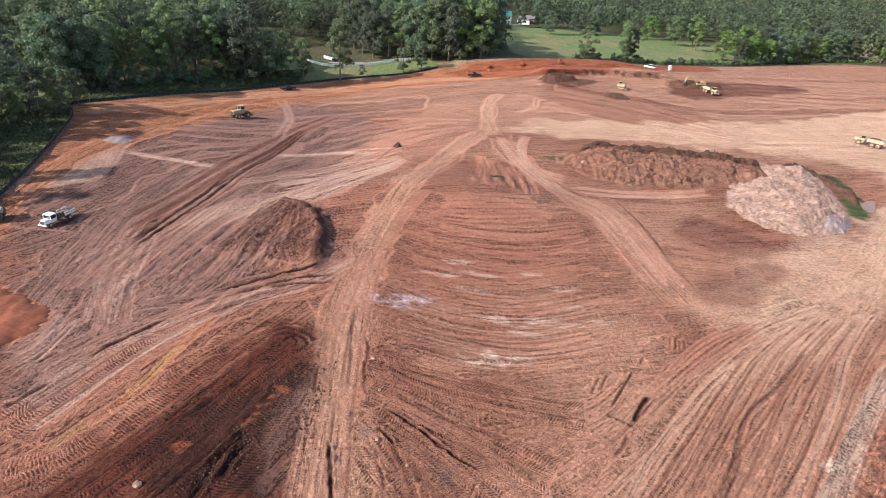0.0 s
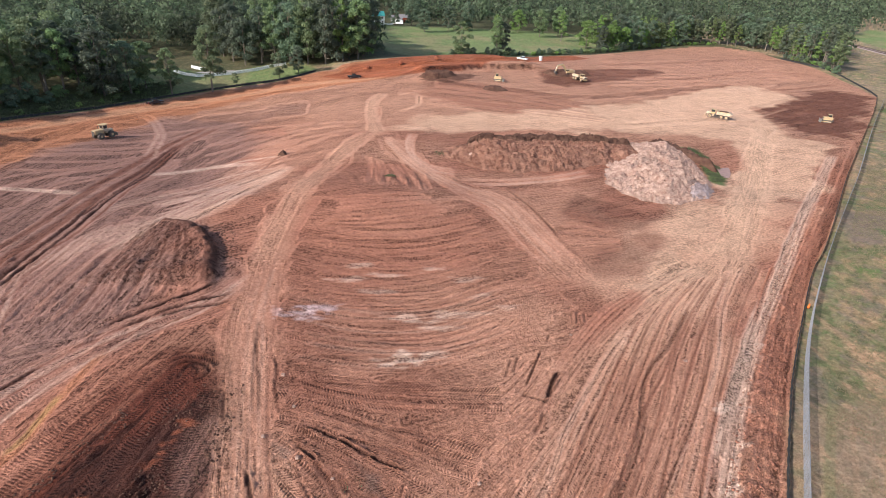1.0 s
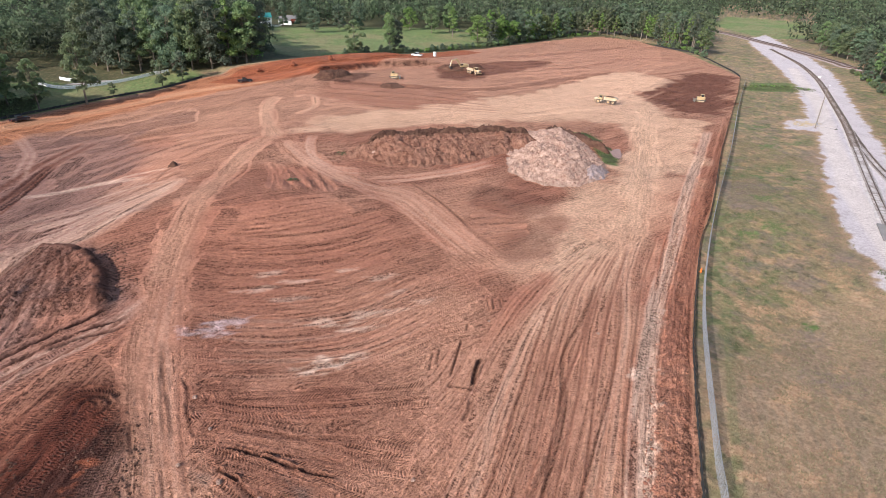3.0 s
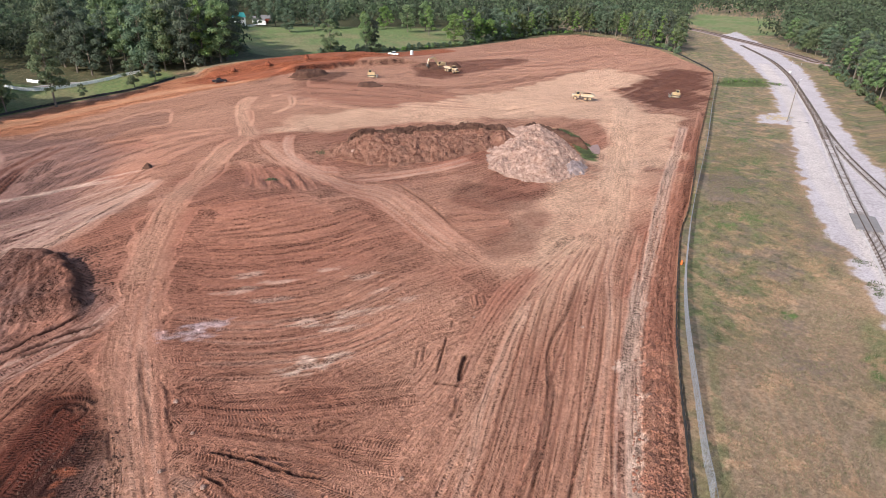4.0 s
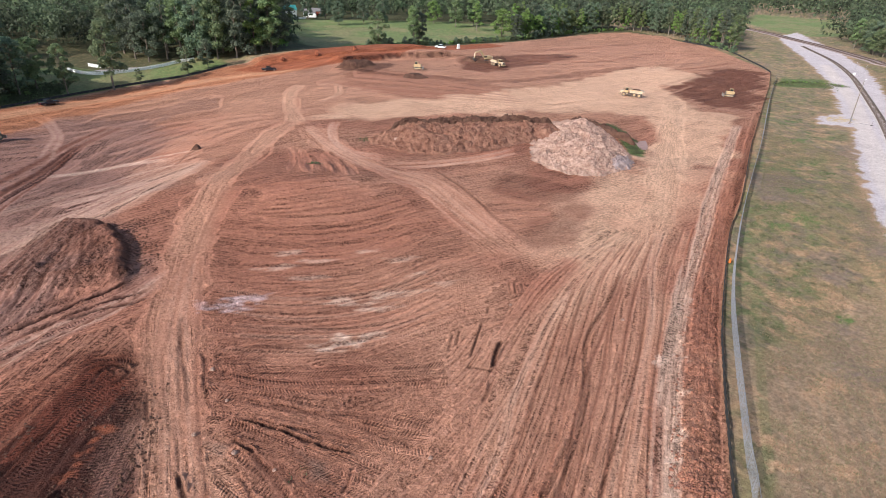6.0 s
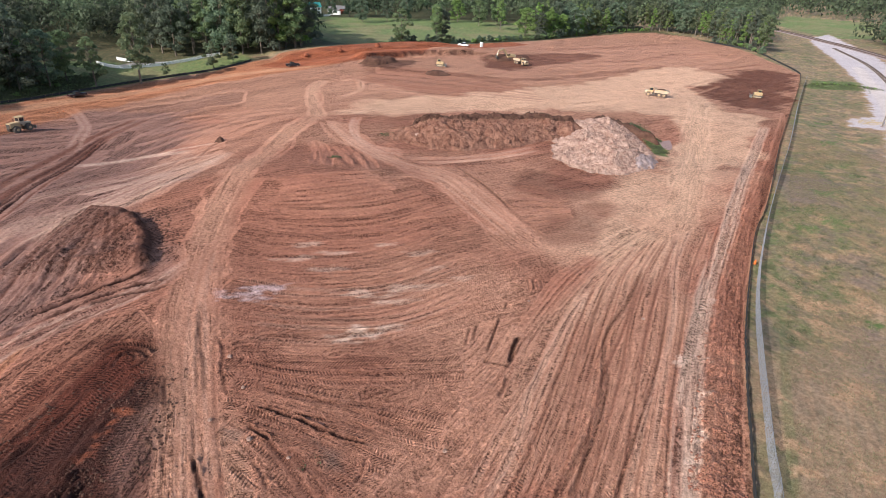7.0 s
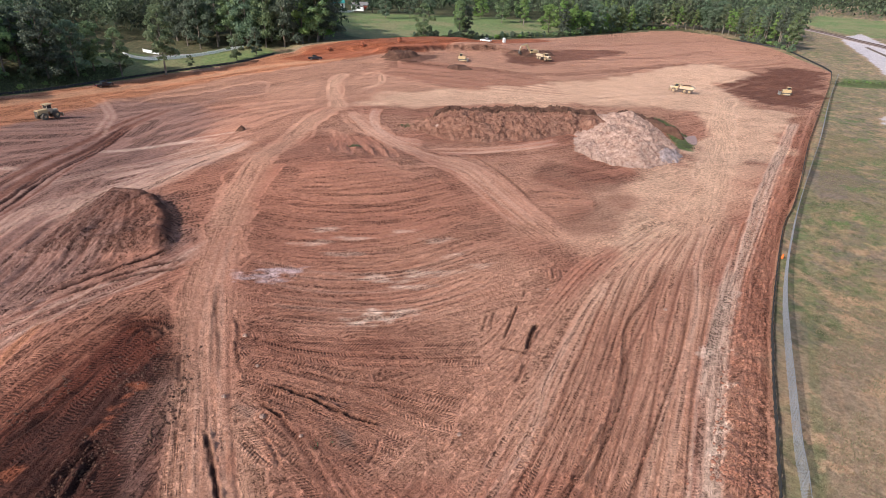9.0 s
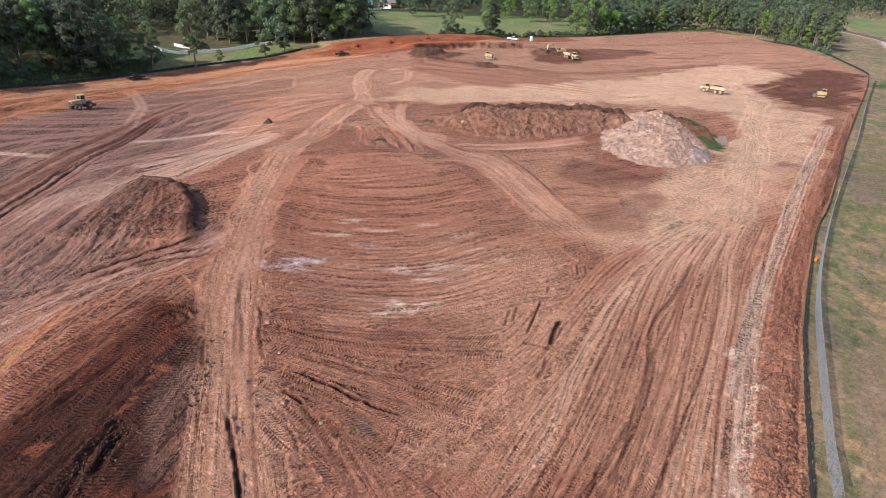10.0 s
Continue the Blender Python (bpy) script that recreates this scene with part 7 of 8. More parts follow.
def chain_link(points, tall):
    """Galvanised wire netting on posts with a top rail."""
    st = stations(points, 3.0)
    x0, y0 = st[0][:2]
    z0 = height(x0, y0)
    top = thing("chain_link_fence", (x0, y0, z0), 0, "galvanised chain-link fence in rough grass beside the site", "fence")
    post = bpy.data.meshes.new("post")
    b = tube(0.04, tall + 0.45, (0, 0, tall / 2 - 0.15), sides=8)
    tube(0.05, 0.06, (0, 0, tall + 0.08), sides=8, top=0.015, bm=b)
    b.to_mesh(post), b.free()
    post.materials.append(GALVANISED)
    pos = [Vector((x - x0, y - y0, height(x, y) - z0)) for x, y, ux, uy in st]
    for p in pos:
        ob = part("post", post, None, top)
        ob.location = p
    b = bmesh.new()
    for p, q in zip(pos[:-1], pos[1:]):
        stick(p + Vector((0, 0, tall)), q + Vector((0, 0, tall)), 0.028, 6, bm=b)
    part("top_rail", b, GALVANISED, top)
    # netting: crossing wires as slim three-sided bars
    v, f = [], []
    gap, r = 0.16, 0.009
    fine = [Vector((x - x0, y - y0, height(x, y) - z0)) for x, y, ux, uy in stations(points, gap)]
    up = int(tall / gap)
    for k in range(len(fine)):
        for way in (1, -1):
            j = k + way * up
            if 0 <= j < len(fine):
                a, b2 = fine[k] + Vector((0, 0, 0.04)), fine[j] + Vector((0, 0, tall - 0.02))
                d = (b2 - a).normalized()
                n1 = d.cross(Vector((0, 0, 1))).normalized() * r
                n2 = d.cross(n1).normalized() * r
                i = len(v)
                for e in (a, b2):
                    v += [tuple(e + n1), tuple(e - n1 * 0.5 + n2 * 0.87), tuple(e - n1 * 0.5 - n2 * 0.87)]
                f += [(i, i + 1, i + 4, i + 3), (i + 1, i + 2, i + 5, i + 4), (i + 2, i, i + 3, i + 5)]
    part("netting", mesh_from("netting", np.array(v), np.array(f)), GALVANISED, top, "fine crossed wires")
    return top


chain_link([(37.5, 24.8), (39.6, 27.4), (41.8, 30.4), (47.6, 37.4), (52.2, 42.9), (60.1, 52.0), (67.8, 60.3), (75.6, 68.2), (90.3, 82.4), (116.0, 105.8), (135.9, 123.8), (185.1, 169.8), (236, 216)], 2.2)
x, y = 72.8, 66.4
bag = thing("orange_bag", (x, y, height(x, y)), 30, "orange plastic bag hung on the fence line", "bag")
b = box((0.5, 0.4, 0.7), (0, 0, 0.38), bevel=0.12, taper=(0.6, 0.7))
part("sack", b, ORANGE_PLASTIC, bag)
part("knot", tube(0.08, 0.16, (0, 0, 0.78), sides=8, top=0.14), ORANGE_PLASTIC, bag)


def vinyl_fence(points):
    st = stations(points, 2.4)
    x0, y0 = st[0][:2]
    z0 = height(x0, y0)
    top = thing("picket_fence", (x0, y0, z0), 0, "white vinyl fence round the driveway lawn", "fence", "white fences by the drive")
    pos = [Vector((x - x0, y - y0, height(x, y) - z0)) for x, y, ux, uy in st]
    post = bpy.data.meshes.new("post")
    b = box((0.14, 0.14, 1.55), (0, 0, 0.68), bevel=0.01)
    tube(0.11, 0.12, (0, 0, 1.5), (0, 0, 45), sides=4, top=0.01, bm=b)
    b.to_mesh(post), b.free()
    post.materials.append(VINYL)
    for p in pos:
        part("post", post, None, top).location = p
    for p, q in zip(pos[:-1], pos[1:]):
        own = bmesh.new()
        for z in (0.3, 1.15):
            stick(p + Vector((0, 0, z)), q + Vector((0, 0, z)), 0.08, 4, bm=own)
        for t in np.arange(0.08, 1, 0.085):
            c = p.lerp(q, t)
            box((0.17, 0.03, 1.25), (c.x, c.y, c.z + 0.76), (0, 0, math.degrees(math.atan2(q.y - p.y, q.x - p.x))), bm=own)
        part("panel", own, VINYL, top)
    return top


vinyl_fence([(-67, 265.5), (-62, 261.3), (-56.7, 260.6), (-51.5, 263), (-43, 267.8), (-33, 274), (-28, 278.5), (-20, 282)])
vinyl_fence([(-61.5, 274.8), (-57.5, 272.4), (-53.3, 271.6)])
sheet("driveway", [(-78, 270), (-66, 269.5), (-58, 267.5), (-50, 269), (-40, 275), (-43, 277), (-51, 271), (-58, 270), (-66, 272), (-78, 273)], 0.35, DRIVE, "pale gravel driveway behind the white fence", "driveway", "structure")


# ---- railway ----
SLEEPER_MESH = bpy.data.meshes.new("sleeper")
b = box((0.23, 2.6, 0.18), (0, 0, 0), bevel=0.02)
b.to_mesh(SLEEPER_MESH), b.free()
SLEEPER_MESH.materials.append(SLEEPER)


def bed(points, wide, tall, mat, name, label):
    """A ballast bank along a line."""
    st = stations(points, 2.0)
    v, f = [], []
    for k, (x, y, ux, uy) in enumerate(st):
        g = float(np.mean([height(x - uy * o, y + ux * o) for o in (-wide / 2, 0, wide / 2)]))
        for o, z in ((-wide / 2 - 0.8, -0.5), (-wide / 2, tall - 0.06), (0, tall), (wide / 2, tall - 0.06), (wide / 2 + 0.8, -0.5)):
            wv = 0.12 * math.sin(k * 1.3 + o) + 0.05 * math.sin(k * 2.9)
            v.append((x - uy * (o + wv), y + ux * (o + wv), g + z))
        if k:
            a, c = 5 * (k - 1), 5 * k
            f += [(a + i, c + i, c + i + 1, a + i + 1) for i in range(4)]
    ob = new(name, mesh_from(name, np.array(v), np.array(f)[:, ::-1]))
    ob.data.materials.append(mat)
    return tagged(ob, label, "ballast", kind="structure"), st


def track(points, label, lift, sleeper_to=230, group="railway tracks", sunk=0.0):
    """Two rails on sleepers, following the lie of the ground."""
    st = stations(points, 0.62)
    zs = np.array([np.mean([height(x - uy * o, y + ux * o) for o in (-1, 0, 1)]) for x, y, ux, uy in st])
    zs = np.convolve(np.pad(zs, 12, mode="edge"), np.ones(25) / 25, "valid") + lift
    x0, y0, z0 = st[0][0], st[0][1], zs[0]
    top = thing("railway_track", (x0, y0, z0), 0, label, "railway track", group)
    for side in (-0.7535, 0.7535):
        for nm, prof, mat in (("rail", [(-0.07, 0.0), (-0.07, 0.03), (-0.02, 0.05), (-0.02, 0.15), (0.02, 0.15), (0.02, 0.05), (0.07, 0.03), (0.07, 0)], RAIL),
                              ("rail_head", [(-0.038, 0.145), (-0.038, 0.185), (0.038, 0.185), (0.038, 0.145)], RAIL_TOP)):
            v, f, n = [], [], len(prof)
            for k in range(0, len(st), 2):
                x, y, ux, uy = st[k]
                for o, z in prof:
                    v.append((x - uy * (side + o) - x0, y + ux * (side + o) - y0, zs[k] + z - z0))
            for k in range(len(v) // n - 1):
                f += [(k * n + i, (k + 1) * n + i, (k + 1) * n + (i + 1) % n, k * n + (i + 1) % n) for i in range(n)]
            ob = part(nm, mesh_from(nm, np.array(v), np.array(f)[:, ::-1]), mat, top if nm == "rail" else last)
            last = ob
    rest, k0 = [], 0
    for k, (x, y, ux, uy) in enumerate(st):
        if k < sleeper_to:
            ob = part("sleeper", SLEEPER_MESH, None, top)
            ob.matrix_basis = pose(x - x0, y - y0, zs[k] - z0 - 0.09 - (sunk * planter.uniform(0.3, 1.4) if y > 72 else 0), 0, 0, math.degrees(math.atan2(uy, ux)) + planter.uniform(-1.5, 1.5))
        else:
            c, u, n = np.array([x - x0, y - y0, zs[k] - z0]), np.array([ux, uy, 0]), np.array([-uy, ux, 0])
            q = [c + u * i * 0.115 + n * j * 1.3 + (0, 0, z) for z in (-0.2, 0.0) for i, j in ((-1, -1), (1, -1), (1, 1), (-1, 1))]
            rest.append(np.array(q))
    if rest:
        f8 = np.array([(0, 3, 2, 1), (4, 5, 6, 7), (0, 1, 5, 4), (1, 2, 6, 5), (2, 3, 7, 6), (3, 0, 4, 7)])
        ob = part("sleeper_run", mesh_from("sleeper_run", np.concatenate(rest), np.concatenate([f8 + 8 * k for k in range(len(rest))])), SLEEPER, top)
        tagged(ob, kind="stuff")
    return top


SPUR = [(60, 8), (88, 35.2), (103.2, 49.7), (110.4, 56.2), (121.5, 66.6), (134.7, 78.6), (151.4, 93.4), (172.8, 112.2), (197.1, 133.6), (214.3, 149.4), (245.1, 178.6), (273.7, 206), (294.1, 227.5), (315.7, 252.5), (340, 284), (368, 322)]
LOOP = [(108, 30), (128, 56), (141.3, 73.0), (149.4, 82.5), (159.6, 94.5), (171.6, 107.6), (185.2, 121.4), (197.6, 133.4)]
MAIN = [(366, 190), (344, 238), (352, 258), (368, 290), (386, 328), (399, 362), (412, 392), (428, 440)]
bed(SPUR, 3.0, 0.3, BALLAST_PALE, "spur_ballast", "pale limestone ballast under the spur track")
bed(LOOP, 3.0, 0.14, BALLAST_PALE, "loop_ballast", "pale limestone ballast under the loop track")
bed([(x + 1, y) for x, y in MAIN], 9.5, 0.45, BALLAST_BROWN, "main_line_ballast", "rust-brown ballast bank of the main line")
track(SPUR, "rusty rails on dark sleepers in pale ballast", 0.33, 260, sunk=0.045)
track(LOOP, "rusty loop track joining the spur at a switch", 0.17, 180, sunk=0.04)
track([(x - 1.6, y + 0.6) for x, y in MAIN], "main line track on rust-brown ballast", 0.5, 0)
track([(x + 3.0, y - 1.4) for x, y in MAIN], "main line track on rust-brown ballast", 0.5, 0)
c = Vector((122.0, 67.0, 0))
u = Vector((0.735, 0.678, 0))
crossing = thing("level_crossing_panel", (c.x, c.y, height(c.x, c.y) + 0.16), math.degrees(math.atan2(u.y, u.x)), "worn grey asphalt crossing panel over the spur rails", "level crossing")
for y0, y1 in ((-2.3, -0.84), (-0.67, 0.67), (0.84, 2.3)):
    part("slab", box((9.4, y1 - y0, 0.36), (0, (y0 + y1) / 2, 0.02), bevel=0.03), ASPHALT, crossing)

# tall yard lamp beside the track
x, y = 187.8, 138.6
lamp = thing("yard_lamp", (x, y, height(x, y)), 0, "tall grey pole lamp standing beside the gravel road", "street lamp")
pole = part("pole", tube(0.2, 14.3, (0, 0, 6.85), sides=10, top=0.1), POLE_GREY, lamp)
arm = part("arm", stick((0, 0, 13.6), (1.5, 0.7, 14.1), 0.05), GALVANISED, lamp)
part("lamp_head", box((0.95, 0.4, 0.22), (1.9, 0.9, 14.12), (0, 0, 25), 0.06, (0.8, 0.7)), WHITE_PAINT, arm)
part("footing", tube(0.45, 0.5, (0, 0, 0.02), sides=12), RUBBLE_GREY, lamp)
part("meter_box", box((0.4, 0.25, 0.7), (0, -0.28, 1.5), bevel=0.02), GALVANISED, lamp)
for x, y, w in ((193.2, 134.9, 30), (296, 230, 60)):
    sw = thing("switch_stand", (x, y, height(x, y) + 0.1), w, "small dark switch stand beside the rails", "switch stand", "switch stands")
    part("base", box((0.5, 0.9, 0.14), (0, 0, 0.07), bevel=0.02), STEEL, sw)
    part("mast", tube(0.04, 1.3, (0, 0, 0.7), sides=8), STEEL, sw)
    part("target", slab([(-0.22, 0), (0, -0.22), (0.22, 0), (0, 0.22)], 0.03, (0, 0, 1.3)), STEEL, sw)
    part("rod", stick((0, 0.4, 0.08), (0.3, 3.4, 0.1), 0.035), STEEL, sw)
for x, y in ((306.5, 232.5), (302, 223.5)):
    post = thing("signal_post", (x, y, height(x, y)), 40, "slim grey signal post by the road crossing", "signal post", "signal posts")
    part("mast", tube(0.07, 4.2, (0, 0, 2.0), sides=8), GALVANISED, post)
    part("crossarm", box((0.9, 0.06, 0.16), (0, 0, 3.7), (0, 35, 0), 0.01), WHITE_PAINT, post)
    part("crossarm", box((0.9, 0.07, 0.16), (0, 0.01, 3.7), (0, -35, 0), 0.01), WHITE_PAINT, post)
    part("lamp_bar", box((1.1, 0.2, 0.34), (0, 0, 2.8), bevel=0.04), STEEL, post)
x, y = 289, 219
tank = thing("white_tank", (x, y, height(x, y)), 0, "small white tank on the gravel shoulder", "tank")
part("shell", tube(0.6, 1.1, (0, 0, 0.6), sides=14, bevel=0.12), WHITE_PAINT, tank)
part("lid", tube(0.2, 0.1, (0, 0, 1.19), sides=10), GALVANISED, tank)


# ---- houses beyond the meadow ----
def house(x, y, turn, size, wall_mat, roof_mat, label, windows, floors=1):
    w, d, h = size
    top = thing("house", (x, y, height(x, y)), turn, label, "house", "buildings beyond the meadow")
    part("wall", box((w, d, h + 0.6), (0, 0, h / 2 - 0.3), bevel=0.03), wall_mat, top)
    rise = d * 0.32
    part("roof", slab([(-d / 2 - 0.5, 0), (d / 2 + 0.5, 0), (d / 2 + 0.5, 0.15), (0, rise + 0.15), (-d / 2 - 0.5, 0.15)], w + 0.8, (0, 0, h), (0, 0, 90), 0.03), roof_mat, top)
    for f in range(floors):
        for k in range(windows):
            wx = -w / 2 + (k + 0.5) * w / windows
            fr = part("window", box((1.2, 0.12, 1.5), (wx, -d / 2 - 0.04, 1.7 + f * 2.8), bevel=0.02), WHITE_PAINT, top)
            part("pane", box((0.95, 0.05, 1.25), (wx, -d / 2 - 0.12, 1.7 + f * 2.8)), GLASS, fr)
    dr = part("door", box((1.0, 0.12, 2.1), (w / 2 - 1.3 if windows < 3 else 0.6, -d / 2 - 0.07, 1.05), bevel=0.02), TIMBER, top)
    return top


house(33.5, 478, 8, (11, 9, 5.8), SIDING, TEAL_ROOF, "white two-storey house with a teal metal roof", 3, 2)
house(50.5, 492, -6, (9, 7, 3.0), SIDING, GREY_ROOF, "low white outbuilding with a grey roof", 2)
house(58, 500, -6, (9, 7, 3.2), RED_SHED, GREY_ROOF, "dark red shed with a grey roof", 2)
van = thing("white_trailer", (49.5, 474, height(49.5, 474)), -12, "long white trailer parked on the meadow's edge", "trailer")
part("body", box((8.5, 2.5, 2.5), (0, 0, 1.95), bevel=0.12), WHITE_PAINT, van)
for wx in (-2.2, -1.2):
    for wy in (-1.15, 1.15):
        part("wheel", tube(0.4, 0.25, (wx, wy, 0.4), (90, 0, 0), sides=14), RUBBER, van)
part("drawbar", stick((4.2, 0, 0.7), (5.6, 0, 0.6), 0.07), STEEL, van)
part("skirt", box((8.0, 2.2, 0.2), (0, 0, 0.7)), STEEL, van)
vinyl_fence([(16, 462), (28, 462), (40, 466), (46, 470)])


# ---- vehicles and machines: each faces along its own x axis ----
def stand(name, x, y, facing, label, category, group="", pitch=0.0, size=1.0):
    """A thing on the ground, turned so that it faces along a direction (x, y)."""
    top = thing(name, (x, y, height(x, y) + pitch), math.degrees(math.atan2(facing[1], facing[0])), label, category, group)
    top.scale = (size, size, size)
    return top


def wheel(parent, x, y, r, wide, rim_mat=YELLOW, lugs=0):
    t = tube(r, wide, (0, 0, 0), (90, 0, 0), sides=20, bevel=r * 0.13)
    for k in range(lugs):
        a = 2 * math.pi * k / lugs
        box((r * 0.10, wide * 0.96, r * 0.12), (math.cos(a) * r, 0, math.sin(a) * r), (0, -math.degrees(a), 0), bm=t)
    w = part("wheel", t, RUBBER, parent)
    w.location = (x, y, r)
    side = 1 if y > 0 else -1
    part("rim", tube(r * 0.55, wide * 0.3, (0, side * wide * 0.38, 0), (90, 0, 0), sides=14, bevel=r * 0.05), rim_mat, w)
    part("hub", tube(r * 0.2, wide * 0.2, (0, side * wide * 0.5, 0), (90, 0, 0), sides=10), STEEL, w)
    return w


def cab(parent, at, size, mat, name="cab"):
    """A glazed cab with pillars and roof."""
    x, y, z = at
    l, w, h = size
    c = part(name, box((l, w, h * 0.45), (x, y, z + h * 0.22), bevel=0.05), mat, parent)
    for dx in (-1, 1):
        for dy in (-1, 1):
            part("pillar", box((0.1, 0.1, h * 0.55), (x + dx * (l / 2 - 0.06), y + dy * (w / 2 - 0.06), z + h * 0.7)), mat, c)
    part("window", box((l - 0.14, w - 0.14, h * 0.5), (x, y, z + h * 0.69)), GLASS, c)
    part("roof", box((l + 0.15, w + 0.12, 0.14), (x, y, z + h * 0.98), bevel=0.05), mat, c)
    return c


def hauler(x, y, facing, label, bend=12):
    """Articulated six-wheel dump truck."""
    top = stand("dump_truck", x, y, facing, label, "dump truck", "articulated dump trucks", size=0.86)
    f = part("tractor", box((2.6, 2.3, 0.7), (3.4, 0, 1.25), bevel=0.08), YELLOW_DUSTY, top)
    part("hood", box((2.2, 1.7, 1.0), (4.4, 0, 2.0), bevel=0.14, taper=(0.85, 0.85)), YELLOW_DUSTY, top)
    part("grille", box((0.08, 1.2, 0.7), (5.48, 0, 1.9), bevel=0.02), STEEL, top)
    part("bumper", box((0.35, 2.7, 0.5), (5.5, 0, 1.0), bevel=0.08), YELLOW, top)
    for s in (-1, 1):
        part("headlight", box((0.08, 0.3, 0.22), (5.52, s * 0.75, 2.25), bevel=0.02), LAMP_GLASS, top)
        part("mudguard", box((1.7, 0.75, 0.12), (3.7, s * 1.15, 1.92), bevel=0.04), YELLOW, top)
        part("mirror", box((0.08, 0.25, 0.5), (4.0, s * 1.25, 2.9), bevel=0.02), STEEL, top)
        wheel(top, 3.7, s * 1.15, 0.93, 0.75, lugs=18)
        wheel(top, -0.9, s * 1.15, 0.93, 0.75, lugs=18)
        wheel(top, -2.9, s * 1.15, 0.93, 0.75, lugs=18)
    cab(top, (2.7, 0, 1.7), (1.6, 1.6, 1.9), YELLOW)
    part("chassis", box((6.4, 0.9, 0.5), (-0.8, 0, 1.25), bevel=0.05), STEEL, top)
    part("hitch", tube(0.4, 1.0, (1.9, 0, 1.3), sides=12), STEEL, top)
    b = slab([(1.3, 1.75), (1.0, 3.0), (-3.6, 3.05), (-4.9, 2.35), (-3.9, 1.65)], 2.9, bevel=0.06)
    body = part("dump_body", b, YELLOW_DUSTY, top)
    part("load", box((4.3, 2.3, 0.5), (-1.4, 0, 3.1), bevel=0.2, taper=(0.6, 0.5)), SPOIL_DARK, body)
    part("headboard", box((0.15, 2.9, 0.75), (1.15, 0, 3.15), (0, 14, 0), 0.03), YELLOW, body)
    for s in (-1, 1):
        part("rib", box((4.4, 0.12, 0.25), (-1.4, s * 1.48, 2.9), bevel=0.03), YELLOW, body)
    part("exhaust", tube(0.08, 0.9, (3.6, 0.75, 2.9), sides=8), STEEL, top)
    return top


def crawler(parent, long, gauge, shoe, tall):
    for s in (-1, 1):
        o = [(long / 2 - tall * 0.5, 0), (long / 2, tall * 0.35), (long / 2, tall * 0.7), (long / 2 - tall * 0.4, tall), (-long / 2 + tall * 0.4, tall), (-long / 2, tall * 0.7), (-long / 2, tall * 0.35), (-long / 2 + tall * 0.5, 0)]
        t = part("track", slab(o, shoe, (0, s * gauge / 2, 0), bevel=0.03), STEEL, parent)
        for k in range(9):
            part("grouser", box((0.06, shoe * 1.02, 0.07), (-long / 2 + 0.45 + k * (long - 0.9) / 8, s * gauge / 2, tall + 0.02)), STEEL, t)
        part("track_frame", box((long * 0.7, shoe * 0.4, tall * 0.4), (0, s * (gauge / 2 + shoe * 0.38), tall * 0.45), bevel=0.04), YELLOW_DUSTY, parent)


def dozer(x, y, facing, label):
    top = stand("bulldozer", x, y, facing, label, "bulldozer", "bulldozers", size=0.9)
    crawler(top, 3.6, 2.0, 0.65, 1.05)
    part("hull", box((3.2, 1.3, 0.9), (-0.1, 0, 1.2), bevel=0.08), YELLOW, top)
    part("hood", box((1.7, 1.15, 0.95), (0.9, 0, 1.85), bevel=0.1, taper=(0.92, 0.88)), YELLOW, top)
    part("grille", box((0.07, 0.95, 0.8), (1.76, 0, 1.75)), STEEL, top)
    cab(top, (-0.6, 0, 1.6), (1.4, 1.5, 1.75), YELLOW)
    part("exhaust", tube(0.07, 0.9, (0.7, 0.3, 2.7), sides=8), STEEL, top)
    part("fuel_tank", box((0.8, 1.4, 0.8), (-1.55, 0, 1.75), bevel=0.1), YELLOW, top)
    b = slab([(0, 0), (0.28, 0.02), (0.10, 0.5), (0.16, 1.0), (0.34, 1.35), (0.22, 1.38), (0.0, 1.05), (-0.06, 0.5)], 3.4, (2.5, 0, 0.05), bevel=0.02)
    part("blade", b, STEEL_BRIGHT, top)
    for s in (-1, 1):
        part("push_arm", stick((2.5, s * 1.35, 0.45), (0.0, s * 1.38, 0.55), 0.12), YELLOW, top)
        part("lift_cylinder", stick((2.45, s * 0.5, 1.0), (1.3, s * 0.55, 1.9), 0.07), STEEL_BRIGHT, top)
    part("ripper", box((0.5, 1.2, 0.25), (-2.15, 0, 0.8), bevel=0.04), STEEL, top)
    return top


